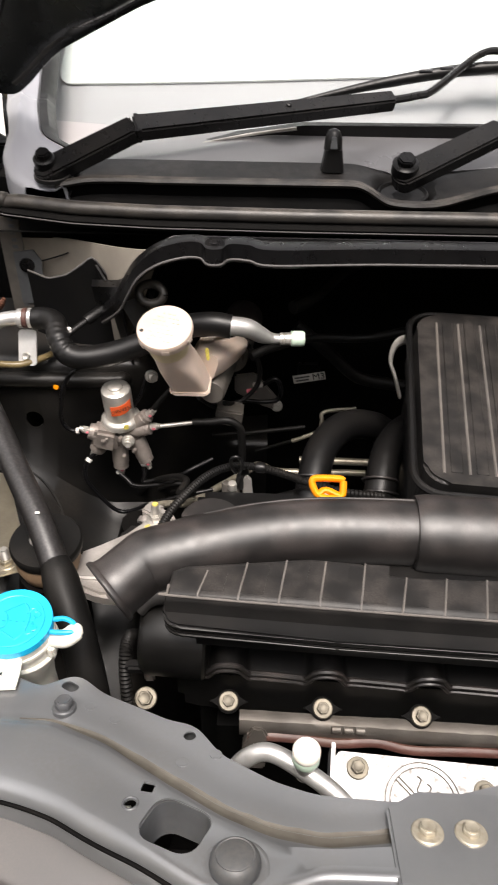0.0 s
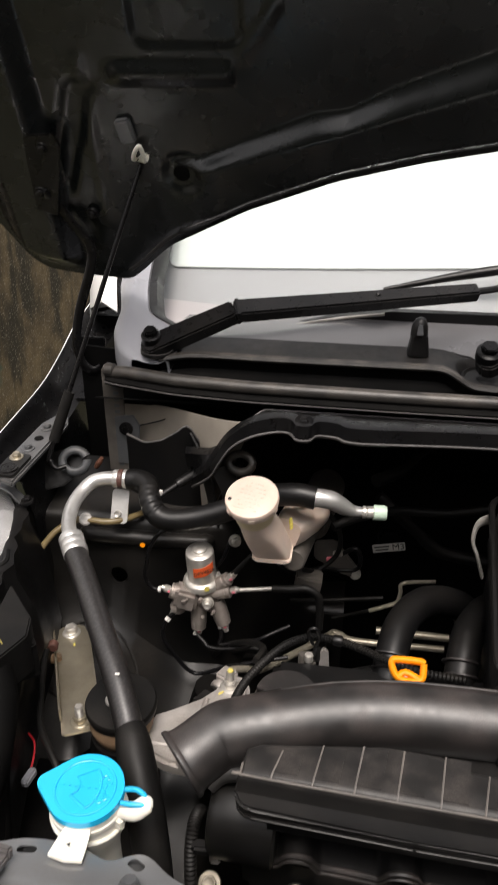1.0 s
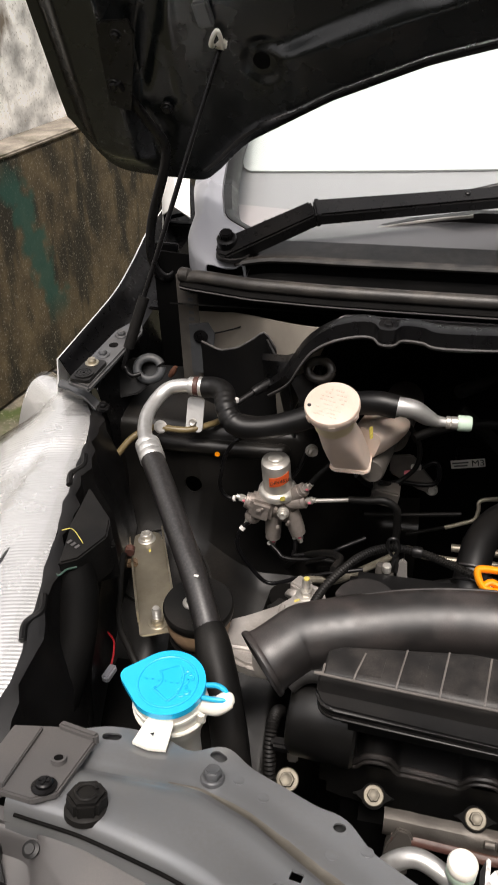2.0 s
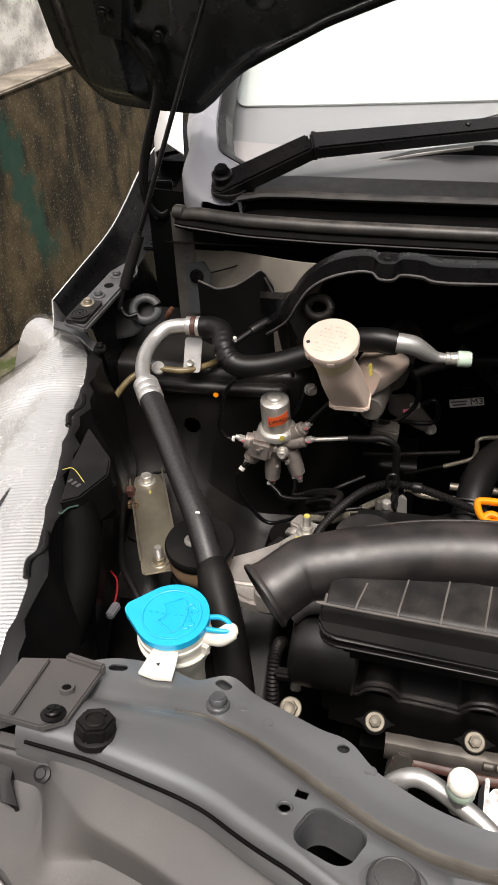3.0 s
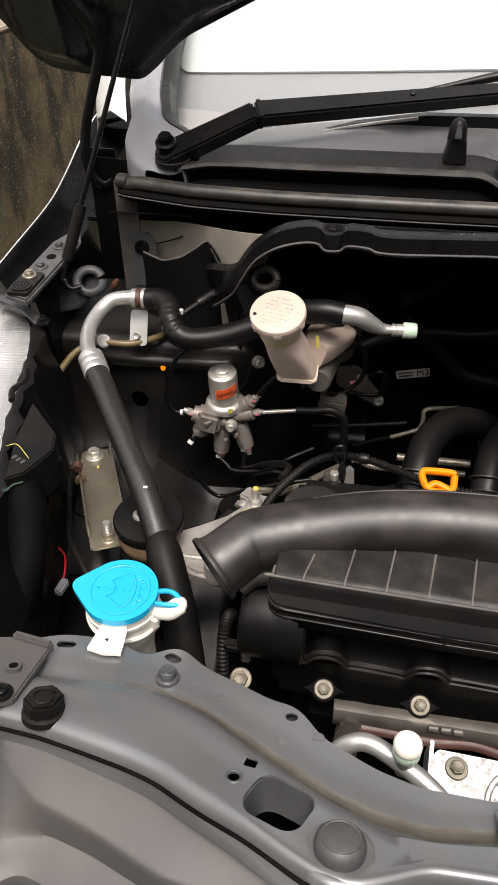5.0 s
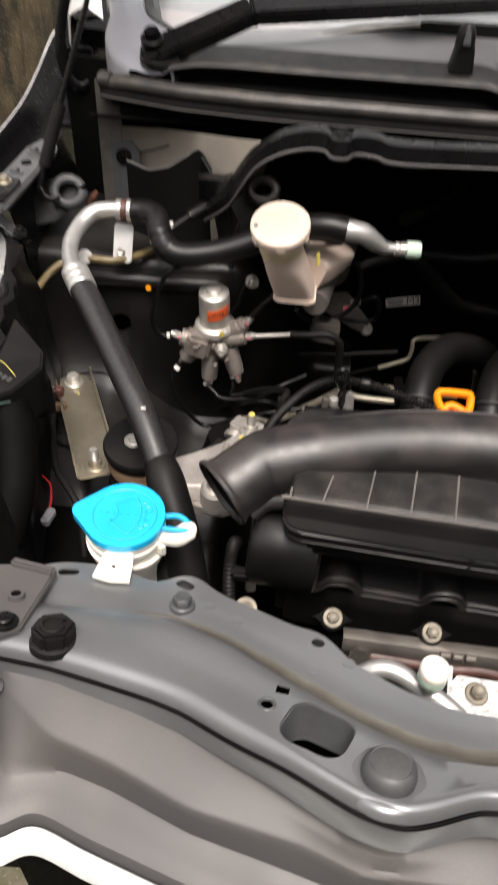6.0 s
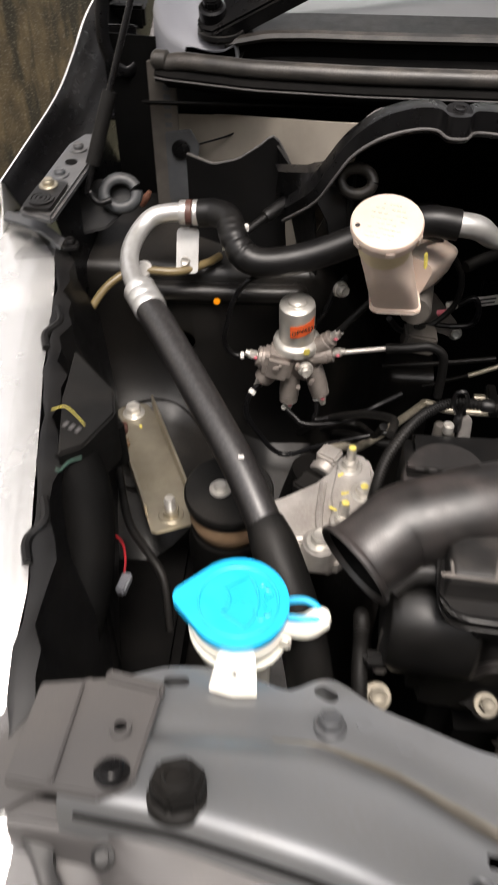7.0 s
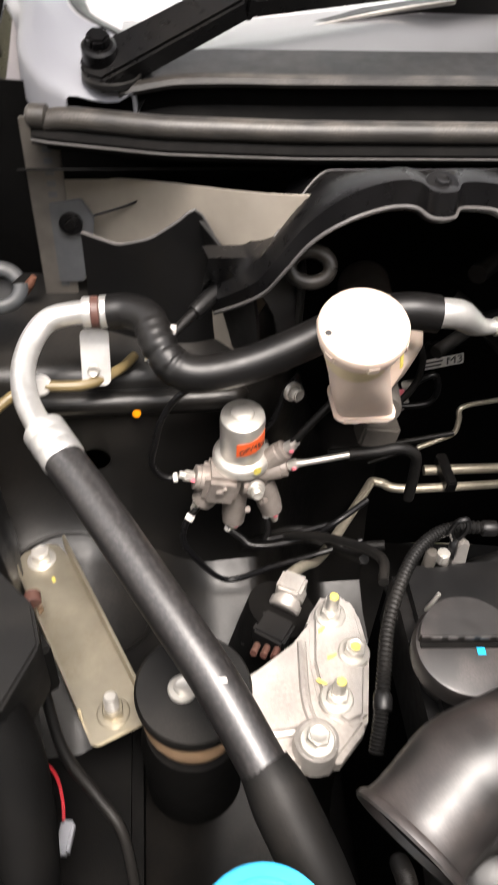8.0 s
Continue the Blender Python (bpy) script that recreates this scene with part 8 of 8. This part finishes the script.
hoses = thing("heater_hoses", (0.15, 1.05, 0.75), "thin black hoses running to the bulkhead", "hose")
for pts, r in (([(0.033, 0.90, 0.898), (0.06, 0.92, 0.90), (0.12, 0.98, 0.88), (0.20, 1.0, 0.87), (0.26, 0.99, 0.89)], 0.0065), ([(0.10, 1.05, 0.86), (0.15, 1.04, 0.82), (0.19, 1.04, 0.78), (0.22, 1.04, 0.765), (0.30, 1.03, 0.76)], 0.010), ([(0.09, 0.98, 0.93), (0.13, 1.02, 0.93), (0.16, 1.06, 0.94), (0.2, 1.1, 0.95)], 0.010), ([(0.04, 1.03, 0.615), (0.075, 1.032, 0.628), (0.104, 1.030, 0.641)], 0.003), ([(-0.03, 0.98, 0.690), (0.03, 0.98, 0.697), (0.12, 0.985, 0.708)], 0.0035)):
    bm = bmesh.new()
    tube(bm, pts, r, 12)
    part("hose", bm, RUBBER, hoses)
bm = bmesh.new()
tube(bm, [(0.102, 1.030, 0.640), (0.126, 1.032, 0.650), (0.147, 1.035, 0.660), (0.152, 1.042, 0.675), (0.156, 1.050, 0.690), (0.21, 1.062, 0.690)], 0.0036, 10)
part("pale_pipe", bm, DULL_BRASS, hoses, "pale metal pipe end")

lab = thing("part_label", (0.128, 1.1, 0.73), "white paper label on the bulkhead", "label")
lm = Matrix.Translation((0.128, 1.085, 0.736)) @ Matrix.Rotation(radians(90), 4, "X") @ Matrix.Rotation(radians(12), 4, "Z")
bm = bmesh.new()
prism(bm, rounded(0.055, 0.016, 0.001, 2), 0.0008, lm, 0)
lb = part("paper", bm, LABEL_WHITE, lab)
for k, w in enumerate((0.026, 0.022)):
    bm = bmesh.new()
    box(bm, w, 0.0028, 0.0005, lm @ Matrix.Translation((-0.012, 0.003 - 0.006 * k, 0.0008)), 0)
    part("print_bar", bm, COVER_PLASTIC, lab)
text_on(lab, "M3", lm @ Vector((0.016, 0, 0.001)), (0, -1, 0), 0.017, INK, 12)
bm = bmesh.new()
box(bm, 0.04, 0.04, 0.006, Matrix.Translation((0.128, 1.105, 0.735)) @ Matrix.Rotation(radians(90), 4, "X"), 0.002)
part("backing", bm, BLACK_PAINT, lab)

# ---- loose wiring beside the headlight ----
wires = thing("lamp_wiring", (-0.33, 0.60, 0.80), "black taped wiring with coloured strands behind the headlight", "wiring")
bm = bmesh.new()
prism(bm, [(-0.351, 0.688), (-0.345, 0.619), (-0.332, 0.553), (-0.314, 0.564), (-0.296, 0.605), (-0.303, 0.634)], 0.055, Matrix.Translation((0, 0, 0.868)), 0.002)
box(bm, 0.03, 0.035, 0.05, Matrix.Translation((-0.315, 0.622, 0.850)) @ Matrix.Rotation(radians(35), 4, "Z"), 0.002)
part("connector_box", bm, RUBBER, wires)
bm = bmesh.new()
for pts, r in (([(-0.33, 0.58, 0.90), (-0.315, 0.55, 0.87), (-0.31, 0.50, 0.83), (-0.32, 0.45, 0.78), (-0.33, 0.42, 0.70)], 0.022), ([(-0.345, 0.66, 0.86), (-0.335, 0.60, 0.83), (-0.325, 0.53, 0.78), (-0.30, 0.46, 0.72)], 0.018), ([(-0.352, 0.55, 0.87), (-0.34, 0.48, 0.84), (-0.33, 0.42, 0.83), (-0.32, 0.37, 0.80)], 0.012)):
    tube(bm, pts, r, 14, 8)
part("taped_loom", bm, DARK_VOID, wires, "matte black taped loom")
bm = bmesh.new()
tube(bm, [(-0.335, 0.72, 0.785), (-0.331, 0.70, 0.785), (-0.318, 0.655, 0.780), (-0.300, 0.605, 0.778), (-0.275, 0.572, 0.775), (-0.258, 0.550, 0.765), (-0.25, 0.52, 0.73)], 0.0042, 10)
part("cable", bm, RUBBER, wires)
bm = bmesh.new()
tube(bm, [(-0.322, 0.613, 0.752), (-0.308, 0.598, 0.755), (-0.302, 0.580, 0.752), (-0.301, 0.568, 0.748)], 0.0013, 8)
part("red_wire", bm, RED_WIRE, wires, "thin red wire")
bm = bmesh.new()
box(bm, 0.010, 0.022, 0.010, Matrix.Translation((-0.299, 0.556, 0.742)) @ Matrix.Rotation(radians(-10), 4, "Z"), 0.002)
part("plug", bm, PILLAR_TRIM, wires, "grey plastic plug")
bm = bmesh.new()
tube(bm, [(-0.350, 0.604, 0.924), (-0.338, 0.606, 0.926), (-0.322, 0.592, 0.925), (-0.308, 0.580, 0.915)], 0.0005, 6)
part("yellow_wire", bm, PAINT_MARK, wires, "yellow wire strand")
bm = bmesh.new()
tube(bm, [(-0.345, 0.565, 0.905), (-0.332, 0.548, 0.91), (-0.325, 0.555, 0.913), (-0.316, 0.562, 0.912)], 0.0011, 6)
part("green_wire", bm, GREEN_STAIN, wires, "green wire strand")
for k in range(3):
    bm = bmesh.new()
    box(bm, 0.0035, 0.006, 0.0006, Matrix.Translation((-0.334 + 0.006 * k, 0.588 - 0.003 * k, 0.9230)) @ Matrix.Rotation(radians(-28), 4, "Z"), 0)
    part("print_bar", bm, COVER_PLASTIC, wires)
bm = bmesh.new()
lathe(bm, [(0.006, 0), (0.007, 0.001), (0.007, 0.010), (0.006, 0.011)], frame_to((-0.336, 0.745, 0.775), (0.2, -1, 0)), 14)
part("clip_ring", bm, BROWN_GASKET, wires)
